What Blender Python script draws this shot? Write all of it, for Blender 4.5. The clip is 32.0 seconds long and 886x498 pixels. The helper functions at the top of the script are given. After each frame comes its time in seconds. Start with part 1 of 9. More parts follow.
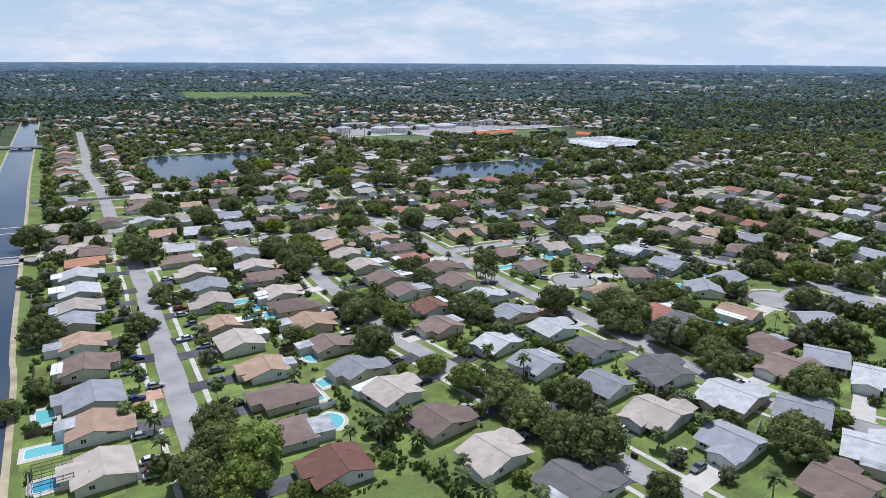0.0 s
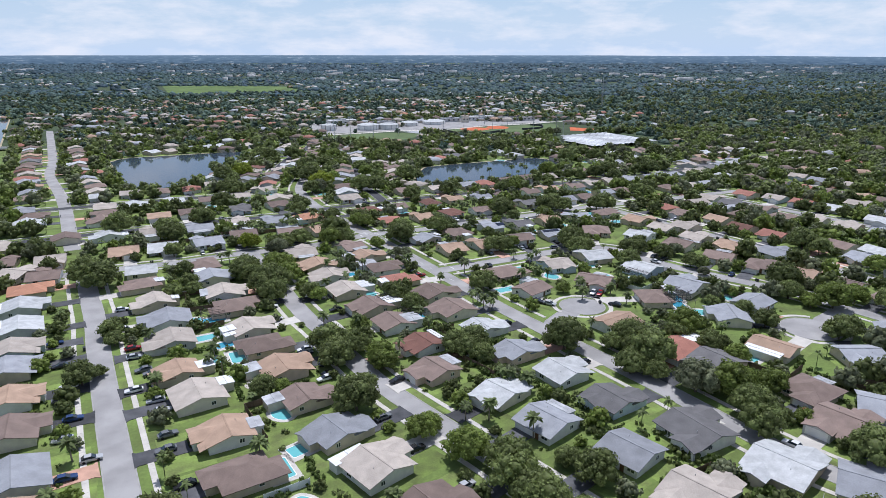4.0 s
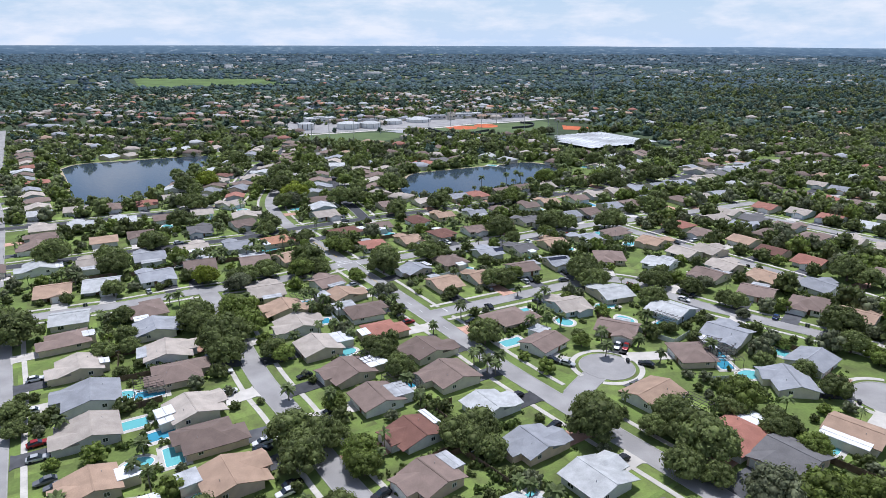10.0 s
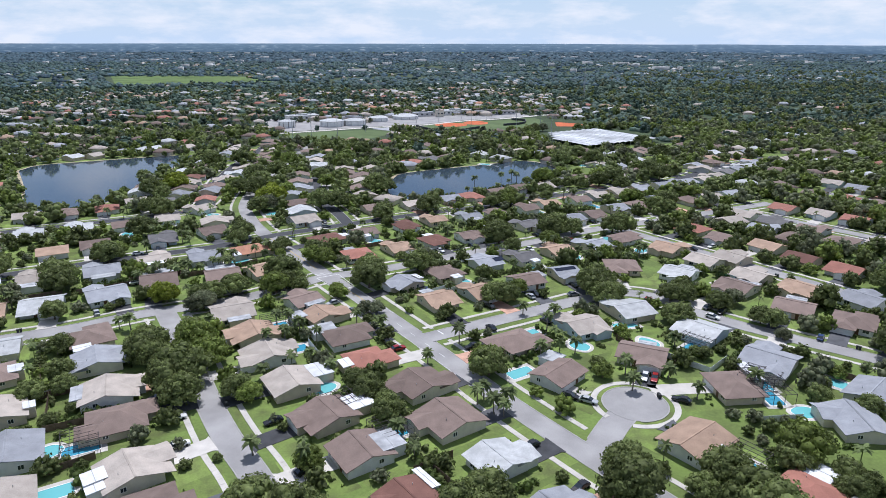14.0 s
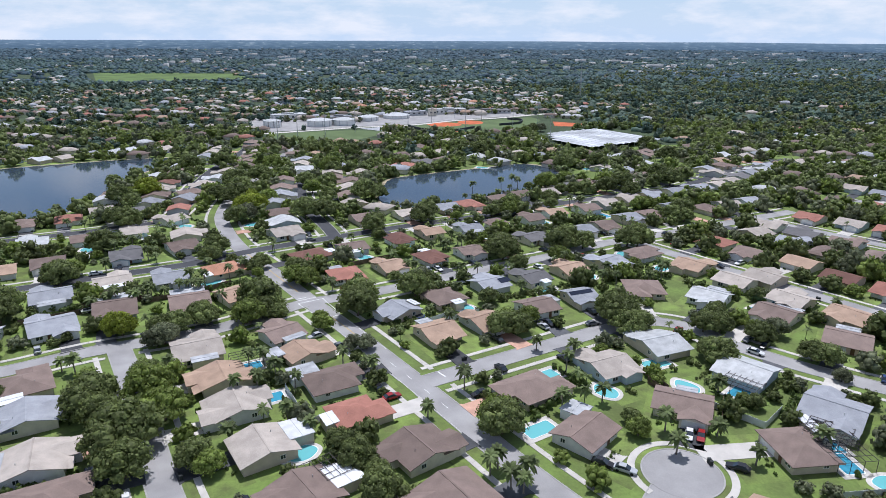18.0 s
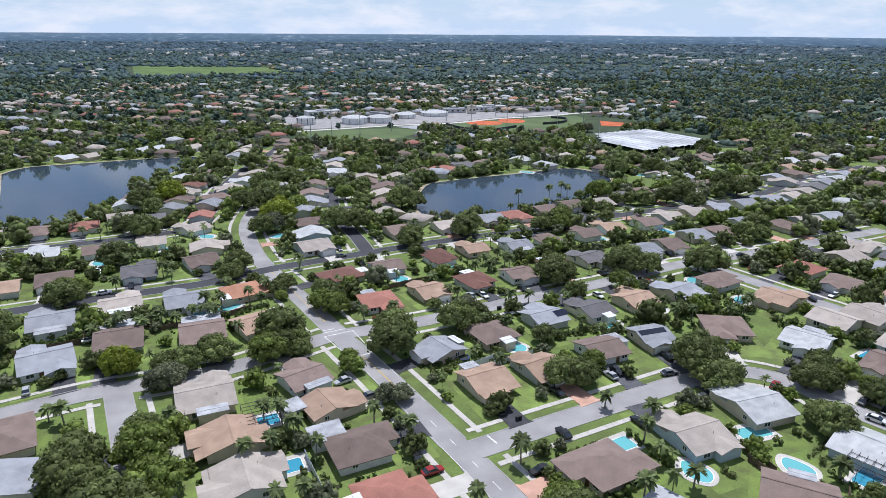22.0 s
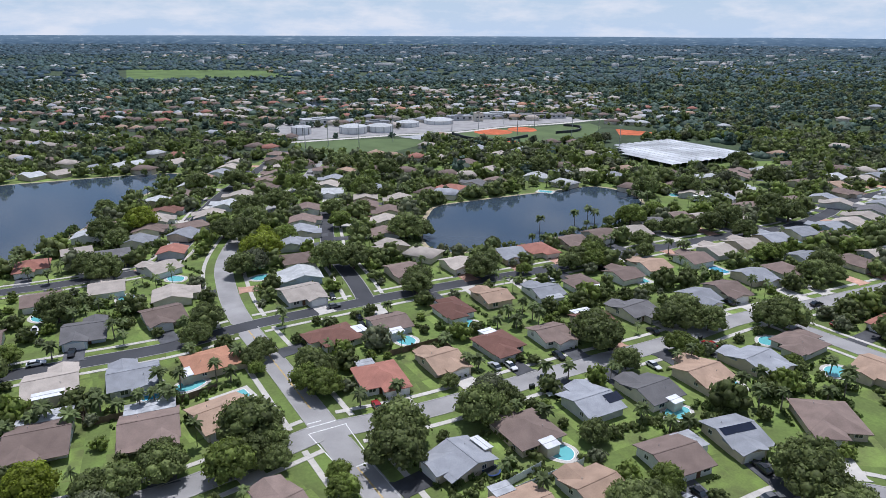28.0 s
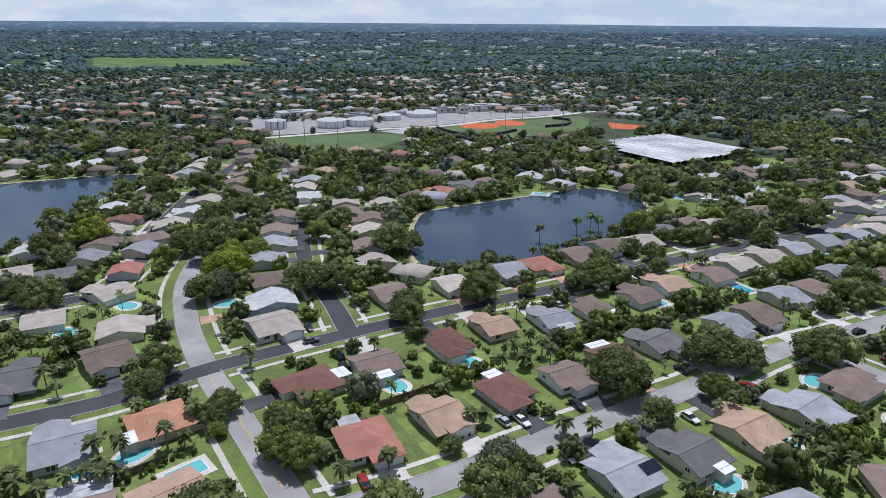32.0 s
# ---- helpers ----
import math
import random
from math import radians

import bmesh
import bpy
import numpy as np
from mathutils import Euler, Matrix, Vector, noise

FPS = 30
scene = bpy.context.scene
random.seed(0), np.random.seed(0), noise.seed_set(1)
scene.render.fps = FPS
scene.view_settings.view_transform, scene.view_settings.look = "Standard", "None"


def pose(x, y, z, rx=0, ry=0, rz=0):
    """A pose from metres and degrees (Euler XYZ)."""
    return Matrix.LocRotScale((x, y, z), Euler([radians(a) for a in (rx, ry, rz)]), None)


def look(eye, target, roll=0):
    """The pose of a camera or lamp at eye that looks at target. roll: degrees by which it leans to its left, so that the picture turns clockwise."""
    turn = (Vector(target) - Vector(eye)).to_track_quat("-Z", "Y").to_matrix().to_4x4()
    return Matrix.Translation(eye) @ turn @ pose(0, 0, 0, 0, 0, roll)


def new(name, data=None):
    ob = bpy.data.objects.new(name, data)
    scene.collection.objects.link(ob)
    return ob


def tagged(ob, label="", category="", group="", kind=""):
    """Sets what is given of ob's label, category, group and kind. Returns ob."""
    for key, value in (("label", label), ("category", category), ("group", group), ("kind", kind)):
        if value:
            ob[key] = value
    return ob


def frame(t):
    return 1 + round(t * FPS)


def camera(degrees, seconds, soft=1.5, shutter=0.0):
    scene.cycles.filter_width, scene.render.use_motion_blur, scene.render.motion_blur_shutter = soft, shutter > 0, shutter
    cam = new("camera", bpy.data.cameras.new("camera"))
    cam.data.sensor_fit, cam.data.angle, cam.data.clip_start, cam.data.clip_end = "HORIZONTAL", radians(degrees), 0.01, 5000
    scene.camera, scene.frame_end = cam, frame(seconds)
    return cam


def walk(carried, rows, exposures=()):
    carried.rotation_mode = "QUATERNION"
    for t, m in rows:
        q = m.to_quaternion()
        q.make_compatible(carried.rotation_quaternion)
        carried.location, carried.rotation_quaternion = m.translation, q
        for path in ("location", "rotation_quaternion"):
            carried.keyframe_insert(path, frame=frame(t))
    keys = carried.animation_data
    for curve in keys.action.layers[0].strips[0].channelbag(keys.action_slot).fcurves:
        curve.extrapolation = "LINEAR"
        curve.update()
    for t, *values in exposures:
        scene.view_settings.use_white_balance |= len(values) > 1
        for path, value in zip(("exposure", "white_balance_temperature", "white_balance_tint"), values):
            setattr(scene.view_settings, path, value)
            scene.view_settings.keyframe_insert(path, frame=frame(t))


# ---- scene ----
cam = camera(68.77, 32.0, soft=0.7)


def aim(x, y, z, yaw, pitch, roll):
    """A flying pose from a place, a heading to the left of +y, a pitch and a lean, in degrees."""
    a, b = radians(yaw), radians(pitch)
    ahead = Vector((-math.sin(a) * math.cos(b), math.cos(a) * math.cos(b), math.sin(b)))
    eye = Vector((x, y, z))
    return look(eye, eye + ahead * 100, roll)


FLIGHT = (
    (0, 1.28, 1.75, 82.76, -1.877, -16.269, 0.276),
    (0.5, 1.36, 5.47, 82.76, -1.986, -16.248, 0.255),
    (1, 1.44, 9.18, 82.68, -2.076, -16.238, 0.214),
    (1.5, 1.36, 12.88, 82.95, -2.197, -16.306, 0.180),
    (2, 1.35, 16.58, 83.15, -2.312, -16.336, 0.165),
    (2.5, 1.37, 20.29, 83.43, -2.429, -16.412, 0.115),
    (4.5, 1.37, 36.01, 85.73, -2.955, -17.037, 0.115),
    (4.6, 1.36, 36.80, 85.83, -2.974, -17.033, 0.125),
    (5, 1.29, 39.82, 86.72, -3.078, -17.043, 0.129),
    (5.5, 1.27, 43.59, 87.77, -3.182, -17.116, 0.150),
    (6, 1.22, 47.34, 88.94, -3.296, -17.619, 0.180),
    (6.5, 1.15, 51.21, 89.61, -3.387, -17.564, 0.180),
    (7, 1.10, 55.01, 90.17, -3.480, -17.495, 0.227),
    (7.5, 1.06, 58.76, 90.44, -3.579, -17.457, 0.234),
    (8, 0.94, 62.54, 90.44, -3.720, -17.364, 0.222),
    (8.5, 0.82, 66.33, 90.33, -3.865, -17.437, 0.200),
    (9, 0.71, 70.13, 90.10, -4.020, -17.672, 0.212),
    (9.5, 0.71, 73.84, 89.46, -4.210, -17.683, 0.165),
    (10, 0.73, 77.56, 88.72, -4.386, -17.763, 0.190),
    (10.5, 0.74, 81.28, 87.93, -4.571, -17.752, 0.169),
    (11, 0.71, 84.96, 87.07, -4.754, -17.715, 0.163),
    (11.5, 0.72, 88.69, 86.15, -4.951, -17.754, 0.168),
    (12, 0.67, 92.44, 85.21, -5.137, -17.771, 0.182),
    (12.5, 0.67, 96.24, 84.56, -5.295, -17.873, 0.197),
    (13, 0.67, 100.14, 84.14, -5.422, -17.892, 0.210),
    (13.5, 0.77, 104.07, 83.85, -5.547, -17.861, 0.159),
    (14, 0.82, 108.05, 83.52, -5.603, -17.884, 0.126),
    (14.4, 0.87, 111.24, 83.29, -5.769, -17.805, 0.100),
    (14.5, 0.89, 112.00, 83.19, -5.807, -17.770, 0.097),
    (16.5, 1.31, 127.21, 82.07, -6.150, -17.692, 0.182),
    (16.6, 1.35, 127.94, 82.03, -6.111, -17.670, 0.204),
    (17, 1.17, 130.85, 81.93, -6.262, -17.655, 0.202),
    (17.5, 1.12, 134.46, 81.90, -6.368, -17.667, 0.253),
    (18, 1.02, 138.07, 81.81, -6.471, -18.081, 0.271),
    (18.5, 1.04, 141.77, 81.93, -6.548, -18.568, 0.312),
    (19, 0.93, 145.46, 81.92, -6.663, -18.564, 0.337),
    (19.5, 0.72, 149.27, 81.95, -5.749, -18.574, 0.330),
    (20, 0.41, 153.15, 81.98, -3.352, -18.557, 0.321),
    (20.5, 0.31, 156.93, 82.01, -3.483, -18.553, 0.318),
    (21, 0.19, 160.68, 82.03, -3.447, -18.551, 0.314),
    (21.5, 0.04, 164.40, 82.07, -3.406, -18.579, 0.357),
    (22, -0.15, 168.18, 81.98, -3.399, -18.607, 0.371),
    (22.5, -0.36, 171.88, 81.89, -3.396, -18.593, 0.376),
    (23, -0.61, 175.61, 81.91, -3.397, -18.625, 0.343),
    (23.5, -0.78, 179.34, 81.84, -3.384, -18.609, 0.334),
    (24, -0.97, 183.09, 81.90, -3.397, -18.629, 0.312),
    (24.5, -1.16, 186.79, 81.94, -3.420, -18.618, 0.332),
    (25, -1.20, 190.60, 82.01, -3.278, -18.576, 0.331),
    (25.4, -1.21, 193.64, 82.07, -3.282, -18.566, 0.348),
    (25.5, -1.24, 194.40, 82.08, -3.290, -18.573, 0.353),
    (27.5, -1.48, 209.44, 82.54, -3.313, -18.552, 0.251),
    (28, -1.62, 213.23, 82.68, -3.307, -18.485, 0.235),
    (28.5, -1.76, 217.01, 82.80, -3.322, -18.515, 0.257),
    (29, -1.98, 220.66, 82.86, -3.343, -18.532, 0.276),
    (29.5, -2.32, 224.35, 82.97, -3.390, -18.564, 0.270),
    (30, -2.64, 228.08, 83.11, -3.436, -18.590, 0.289),
    (30.5, -2.98, 231.81, 83.17, -3.473, -18.629, 0.282),
    (31, -3.29, 235.53, 83.13, -3.457, -19.286, 0.338),
    (31.5, -3.51, 239.29, 83.08, -3.519, -19.482, 0.410),
    (32, -3.77, 242.97, 83.11, -5.181, -19.494, 0.468),
)
walk(cam, [(t, aim(x, y, z, yaw, pitch, roll)) for t, x, y, z, yaw, pitch, roll in FLIGHT],
     exposures=[(0, -0.06, 5970, 15), (8, 0.05, 5970, 15), (22, 0.03, 5970, 15), (32, -0.2, 5970, 15)])

# ---- sky and sun ----
SUN_AZ, SUN_EL = radians(10), radians(69)      # azimuth to the right of +y
world = bpy.data.worlds.new("sky")
scene.world = world
world.use_nodes = True
wn, wl = world.node_tree.nodes, world.node_tree.links
wn.clear()
sky = wn.new("ShaderNodeTexSky")
sky.sky_type, sky.sun_disc = "NISHITA", False
sky.sun_elevation, sky.sun_rotation = SUN_EL, SUN_AZ
sky.air_density, sky.dust_density, sky.ozone_density = 1.0, 0.0, 3.0
wco = wn.new("ShaderNodeTexCoord")
wmap = wn.new("ShaderNodeMapping")
wmap.inputs["Scale"].default_value = (4.6, 4.6, 15.0)
wnoise = wn.new("ShaderNodeTexNoise")
wnoise.inputs["Scale"].default_value, wnoise.inputs["Detail"].default_value = 2.1, 9.0
wnoise.inputs["Roughness"].default_value = 0.6
wramp = wn.new("ShaderNodeValToRGB")
wramp.color_ramp.elements[0].position, wramp.color_ramp.elements[1].position = 0.44, 0.66
wmix = wn.new("ShaderNodeMix")
wmix.data_type = "RGBA"
wmix.inputs[7].default_value = (10.0, 10.2, 10.4, 1)
wfac = wn.new("ShaderNodeMath")
wfac.operation = "MULTIPLY"
wfac.inputs[1].default_value = 0.8
wbg = wn.new("ShaderNodeBackground")
wbg.inputs["Strength"].default_value = 0.085
wout = wn.new("ShaderNodeOutputWorld")
wl.new(wco.outputs["Generated"], wmap.inputs["Vector"])
wl.new(wmap.outputs["Vector"], wnoise.inputs["Vector"])
wl.new(wnoise.outputs["Fac"], wramp.inputs["Fac"])
wl.new(wramp.outputs["Color"], wfac.inputs[0])
wl.new(wfac.outputs[0], wmix.inputs[0])
whaze = wn.new("ShaderNodeMix")
whaze.data_type = "RGBA"
whaze.inputs[7].default_value = (6.6, 8.2, 10.0, 1)
wsep, wlow = wn.new("ShaderNodeSeparateXYZ"), wn.new("ShaderNodeMapRange")
wlow.inputs["From Min"].default_value, wlow.inputs["From Max"].default_value = 0.0, 0.22
wlow.inputs["To Min"].default_value, wlow.inputs["To Max"].default_value = 0.95, 0.0
wl.new(wco.outputs["Generated"], wsep.inputs["Vector"])
wl.new(wsep.outputs["Z"], wlow.inputs["Value"])
wl.new(wlow.outputs["Result"], whaze.inputs[0])
wl.new(sky.outputs["Color"], whaze.inputs[6])
wl.new(whaze.outputs[2], wmix.inputs[6])
wl.new(wmix.outputs[2], wbg.inputs["Color"])
wl.new(wbg.outputs["Background"], wout.inputs["Surface"])
sun_data = bpy.data.lights.new("sun", "SUN")
sun_data.energy, sun_data.angle, sun_data.color = 4.0, radians(0.6), (1.0, 0.98, 0.95)
sun = new("sun", sun_data)
sun_to = Vector((math.sin(SUN_AZ) * math.cos(SUN_EL), math.cos(SUN_AZ) * math.cos(SUN_EL), math.sin(SUN_EL)))
sun.matrix_world = look(sun_to * 500, (0, 0, 0))

# ---- materials ----
MATS = {}


def material(name, colour, rough=0.8, metal=0.0, vary=0.2, grain=0.15, scale=0.5, fine=12.0, bump=0.15, tint=None, spread=0.0, streak=None, spec=0.3, isle=0.0):
    """A procedural surface: broad stains, fine grain and relief; spread varies it from object to object, isle from piece to piece."""
    m = bpy.data.materials.new(name)
    m.use_nodes = True
    n, l = m.node_tree.nodes, m.node_tree.links
    b = n["Principled BSDF"]
    b.inputs["Roughness"].default_value, b.inputs["Metallic"].default_value = rough, metal
    b.inputs["Specular IOR Level"].default_value = spec
    geo = n.new("ShaderNodeNewGeometry")
    mp = n.new("ShaderNodeMapping")
    l.new(geo.outputs["Position"], mp.inputs["Vector"])
    if streak:
        mp.inputs["Scale"].default_value = streak
    broad, small = n.new("ShaderNodeTexNoise"), n.new("ShaderNodeTexNoise")
    for node, s, d in ((broad, scale, 5.0), (small, fine, 3.0)):
        node.inputs["Scale"].default_value, node.inputs["Detail"].default_value = s, d
        l.new(mp.outputs["Vector"], node.inputs["Vector"])
    ramp = n.new("ShaderNodeValToRGB")
    ramp.color_ramp.elements[0].position, ramp.color_ramp.elements[1].position = 0.33, 0.67
    l.new(broad.outputs["Fac"], ramp.inputs["Fac"])
    dark = tint or tuple(c * (1 - vary) for c in colour)
    ramp.color_ramp.elements[0].color = (*dark, 1)
    ramp.color_ramp.elements[1].color = (*[min(1, c * (1 + vary * 0.5)) for c in colour], 1)
    val = n.new("ShaderNodeMapRange")
    val.inputs["To Min"].default_value, val.inputs["To Max"].default_value = 1 - grain, 1 + grain
    l.new(small.outputs["Fac"], val.inputs["Value"])
    last = val.outputs["Result"]
    for src, amount in (("object", spread), ("island", isle)):
        if amount:
            info = n.new("ShaderNodeObjectInfo") if src == "object" else geo
            r = n.new("ShaderNodeMapRange")
            r.inputs["To Min"].default_value, r.inputs["To Max"].default_value = 1 - amount, 1 + amount
            l.new(info.outputs["Random" if src == "object" else "Random Per Island"], r.inputs["Value"])
            mul = n.new("ShaderNodeMath")
            mul.operation = "MULTIPLY"
            l.new(last, mul.inputs[0])
            l.new(r.outputs["Result"], mul.inputs[1])
            last = mul.outputs[0]
    vm = n.new("ShaderNodeVectorMath")
    vm.operation = "SCALE"
    l.new(ramp.outputs["Color"], vm.inputs[0])
    l.new(last, vm.inputs["Scale"])
    l.new(vm.outputs["Vector"], b.inputs["Base Color"])
    if bump:
        bp = n.new("ShaderNodeBump")
        bp.inputs["Strength"].default_value, bp.inputs["Distance"].default_value = bump, 0.05
        l.new(small.outputs["Fac"], bp.inputs["Height"])
        l.new(bp.outputs["Normal"], b.inputs["Normal"])
    MATS[name] = m
    return m


ROOF = {
    "e": material("beige_shingles", (0.42, 0.37, 0.32), 0.9, vary=0.16, scale=0.35, fine=5.0, grain=0.22, isle=0.07, spread=0.12),
    "t": material("tan_shingles", (0.38, 0.265, 0.19), 0.9, vary=0.16, scale=0.35, fine=5.0, grain=0.22, isle=0.07, spread=0.12),
    "b": material("brown_shingles", (0.215, 0.16, 0.135), 0.9, vary=0.16, scale=0.35, fine=5.0, grain=0.22, isle=0.07, spread=0.2),
    "m": material("maroon_shingles", (0.17, 0.085, 0.065), 0.88, vary=0.16, scale=0.35, fine=5.0, grain=0.22, isle=0.07, spread=0.15),
    "r": material("red_tiles", (0.34, 0.15, 0.11), 0.8, vary=0.16, scale=0.35, fine=4.0, grain=0.22, isle=0.06, spread=0.12),
    "o": material("orange_tiles", (0.42, 0.21, 0.13), 0.8, vary=0.16, scale=0.35, fine=4.0, grain=0.22, isle=0.06, spread=0.12),
    "g": material("grey_shingles", (0.29, 0.30, 0.32), 0.85, vary=0.16, scale=0.35, fine=5.0, grain=0.22, isle=0.07, spread=0.2),
    "d": material("dark_grey_shingles", (0.155, 0.15, 0.15), 0.88, vary=0.16, scale=0.35, fine=5.0, grain=0.22, isle=0.07, spread=0.15),
    "w": material("white_coated_roof", (0.47, 0.48, 0.475), 0.6, vary=0.2, grain=0.14, scale=0.5, fine=4, spread=0.08),
}
ROOF_WORD = {"e": "beige shingle", "t": "tan shingle", "b": "brown shingle", "m": "maroon shingle", "r": "red tile",
             "o": "orange tile", "g": "grey shingle", "d": "dark grey shingle", "w": "white coated"}
WALL = [material("wall_%s" % k, c, 0.85, vary=0.1, grain=0.06, scale=0.6, fine=9, bump=0.1) for k, c in (
    ("cream", (0.72, 0.66, 0.55)), ("white", (0.78, 0.77, 0.74)), ("pale_blue", (0.52, 0.60, 0.66)), ("sand", (0.62, 0.53, 0.42)),
    ("grey", (0.56, 0.56, 0.56)), ("sage", (0.56, 0.58, 0.53)), ("peach", (0.70, 0.55, 0.44)))]
WALL_WORD = ["cream", "white", "pale blue", "sand-coloured", "grey", "sage green", "peach"]
WHITE = material("white_paint", (0.78, 0.78, 0.76), 0.5, vary=0.05, grain=0.03, bump=0.0)
WOOD = material("brown_door_wood", (0.16, 0.08, 0.045), 0.6, vary=0.2)
PANE = material("window_glass", (0.03, 0.04, 0.05), 0.08, vary=0.1, grain=0.02, bump=0.0, spec=0.6)
PATIO = material("aluminium_patio_roof", (0.70, 0.71, 0.72), 0.5, vary=0.14, scale=0.5, spread=0.15)
PATIO_GREY = material("stained_grey_membrane", (0.42, 0.43, 0.44), 0.7, vary=0.35, scale=0.35, spread=0.1)
SHADECLOTH = material("white_shade_cloth", (0.54, 0.56, 0.57), 0.8, vary=0.4, scale=0.05, fine=2)
STREET = material("weathered_asphalt", (0.345, 0.335, 0.325), 0.92, vary=0.16, grain=0.12, scale=0.12, fine=5, tint=(0.27, 0.262, 0.255))
FRESH = material("fresh_asphalt", (0.062, 0.064, 0.07), 0.85, vary=0.2, grain=0.15, scale=0.1, fine=5)
DRIVE_DARK = material("driveway_asphalt", (0.09, 0.092, 0.098), 0.9, vary=0.3, scale=0.3, spread=0.35)
CONCRETE = material("pale_concrete", (0.56, 0.53, 0.48), 0.9, vary=0.14, grain=0.08, scale=0.3, fine=6, spread=0.06)
PAVER = material("pink_pavers", (0.50, 0.30, 0.22), 0.85, vary=0.2, scale=0.4, spread=0.2)
KERB = material("kerb_concrete", (0.36, 0.35, 0.33), 0.9, vary=0.15)
LINE_W = material("white_road_paint", (0.72, 0.72, 0.70), 0.7, vary=0.25, scale=1.5)
LINE_Y = material("yellow_road_paint", (0.62, 0.42, 0.10), 0.7, vary=0.3, scale=1.5)
GROUND = material("grassy_ground", (0.142, 0.205, 0.050), 0.95, vary=0.3, grain=0.3, scale=0.1, fine=1.2, bump=0.4, tint=(0.105, 0.132, 0.042))
FIELD = material("playing_field_turf", (0.112, 0.158, 0.062), 0.95, vary=0.2, grain=0.1, scale=0.05, fine=1.5)
CLAY = material("orange_clay", (0.56, 0.145, 0.06), 0.95, vary=0.3, scale=0.15)
SAND = material("sandy_bank", (0.42, 0.36, 0.24), 0.95, vary=0.3, scale=0.2)
FENCE_WOOD = material("weathered_fence_wood", (0.17, 0.12, 0.085), 0.9, vary=0.3, scale=0.8, spread=0.25)
FENCE_WHITE = material("white_vinyl_fence", (0.66, 0.68, 0.68), 0.5, vary=0.1)
SCREEN = material("dark_screen_mesh", (0.05, 0.055, 0.06), 0.7, vary=0.1)
FRAME = material("bronze_frame", (0.06, 0.05, 0.045), 0.5)
METAL = material("galvanised_metal", (0.45, 0.46, 0.47), 0.45, 0.6)
BARK = material("bark", (0.14, 0.11, 0.085), 0.95, vary=0.3, scale=2.0, fine=14, bump=0.4)
PALM_BARK = material("palm_bark", (0.24, 0.21, 0.17), 0.95, vary=0.25, scale=2.0, fine=14)
SOLAR = material("solar_panel", (0.012, 0.015, 0.03), 0.15, vary=0.2, bump=0.0, spec=0.6)
TYRE = material("tyre_rubber", (0.02, 0.02, 0.02), 0.9)
RUBBER = material("black_plastic", (0.03, 0.035, 0.035), 0.6)
CAR = {k: material("car_paint_" + k, c, 0.25, 0.1, vary=0.03, grain=0.0, bump=0.0, spec=0.6) for k, c in (
    ("white", (0.75, 0.75, 0.74)), ("black", (0.02, 0.02, 0.022)), ("grey", (0.16, 0.165, 0.17)), ("silver", (0.45, 0.46, 0.47)),
    ("red", (0.30, 0.02, 0.02)), ("blue", (0.03, 0.06, 0.16)), ("yellow", (0.75, 0.38, 0.02)))}


def leaves(name, colour, rough=0.6, isle=0.4):
    m = material(name, colour, rough, vary=0.3, grain=0.42, scale=0.3, fine=2.4, bump=0.0, spread=0.25, isle=isle, spec=0.2)
    n, l = m.node_tree.nodes, m.node_tree.links
    b, out = n["Principled BSDF"], n["Material Output"]
    thin, mix = n.new("ShaderNodeBsdfTranslucent"), n.new("ShaderNodeMixShader")
    mix.inputs[0].default_value = 0.42
    l.new(b.inputs["Base Color"].links[0].from_socket, thin.inputs["Color"])
    l.new(b.outputs["BSDF"], mix.inputs[1])
    l.new(thin.outputs["BSDF"], mix.inputs[2])
    l.new(mix.outputs["Shader"], out.inputs["Surface"])
    return m


OAK = leaves("oak_leaves", (0.178, 0.216, 0.074))
LUSH = leaves("bright_leaves", (0.205, 0.262, 0.062))
LIME = leaves("lime_leaves", (0.24, 0.29, 0.035))
OLIVE = leaves("olive_leaves", (0.172, 0.190, 0.106))
FROND = leaves("palm_fronds", (0.165, 0.21, 0.08))
HEDGE = leaves("hedge_leaves", (0.150, 0.212, 0.058))
# blue haze of the distance is put into the next three leaf colours
FARWOOD = leaves("far_canopy_haze_tint", (0.125, 0.188, 0.140), isle=0.35)
HAZYWOOD = leaves("canopy_haze_tint", (0.105, 0.172, 0.158), isle=0.35)
DISTANT = leaves("distant_canopy_haze_tint", (0.112, 0.190, 0.235), isle=0.4)
# undergrowth green darkened: the shade under far trees is in the colour
WOODFLOOR = material("undergrowth_painted_shade", (0.055, 0.080, 0.036), 0.95, vary=0.35, grain=0.4, scale=0.05, fine=0.4, bump=0.3)
MEADOW = material("open_meadow", (0.115, 0.175, 0.05), 0.95, vary=0.35, grain=0.3, scale=0.02, fine=0.2, bump=0.2)
YARDS = material("garden_lawns", (0.165, 0.232, 0.055), 0.95, vary=0.35, grain=0.25, scale=0.22, fine=2.2, bump=0.4, tint=(0.118, 0.142, 0.048), isle=0.22)


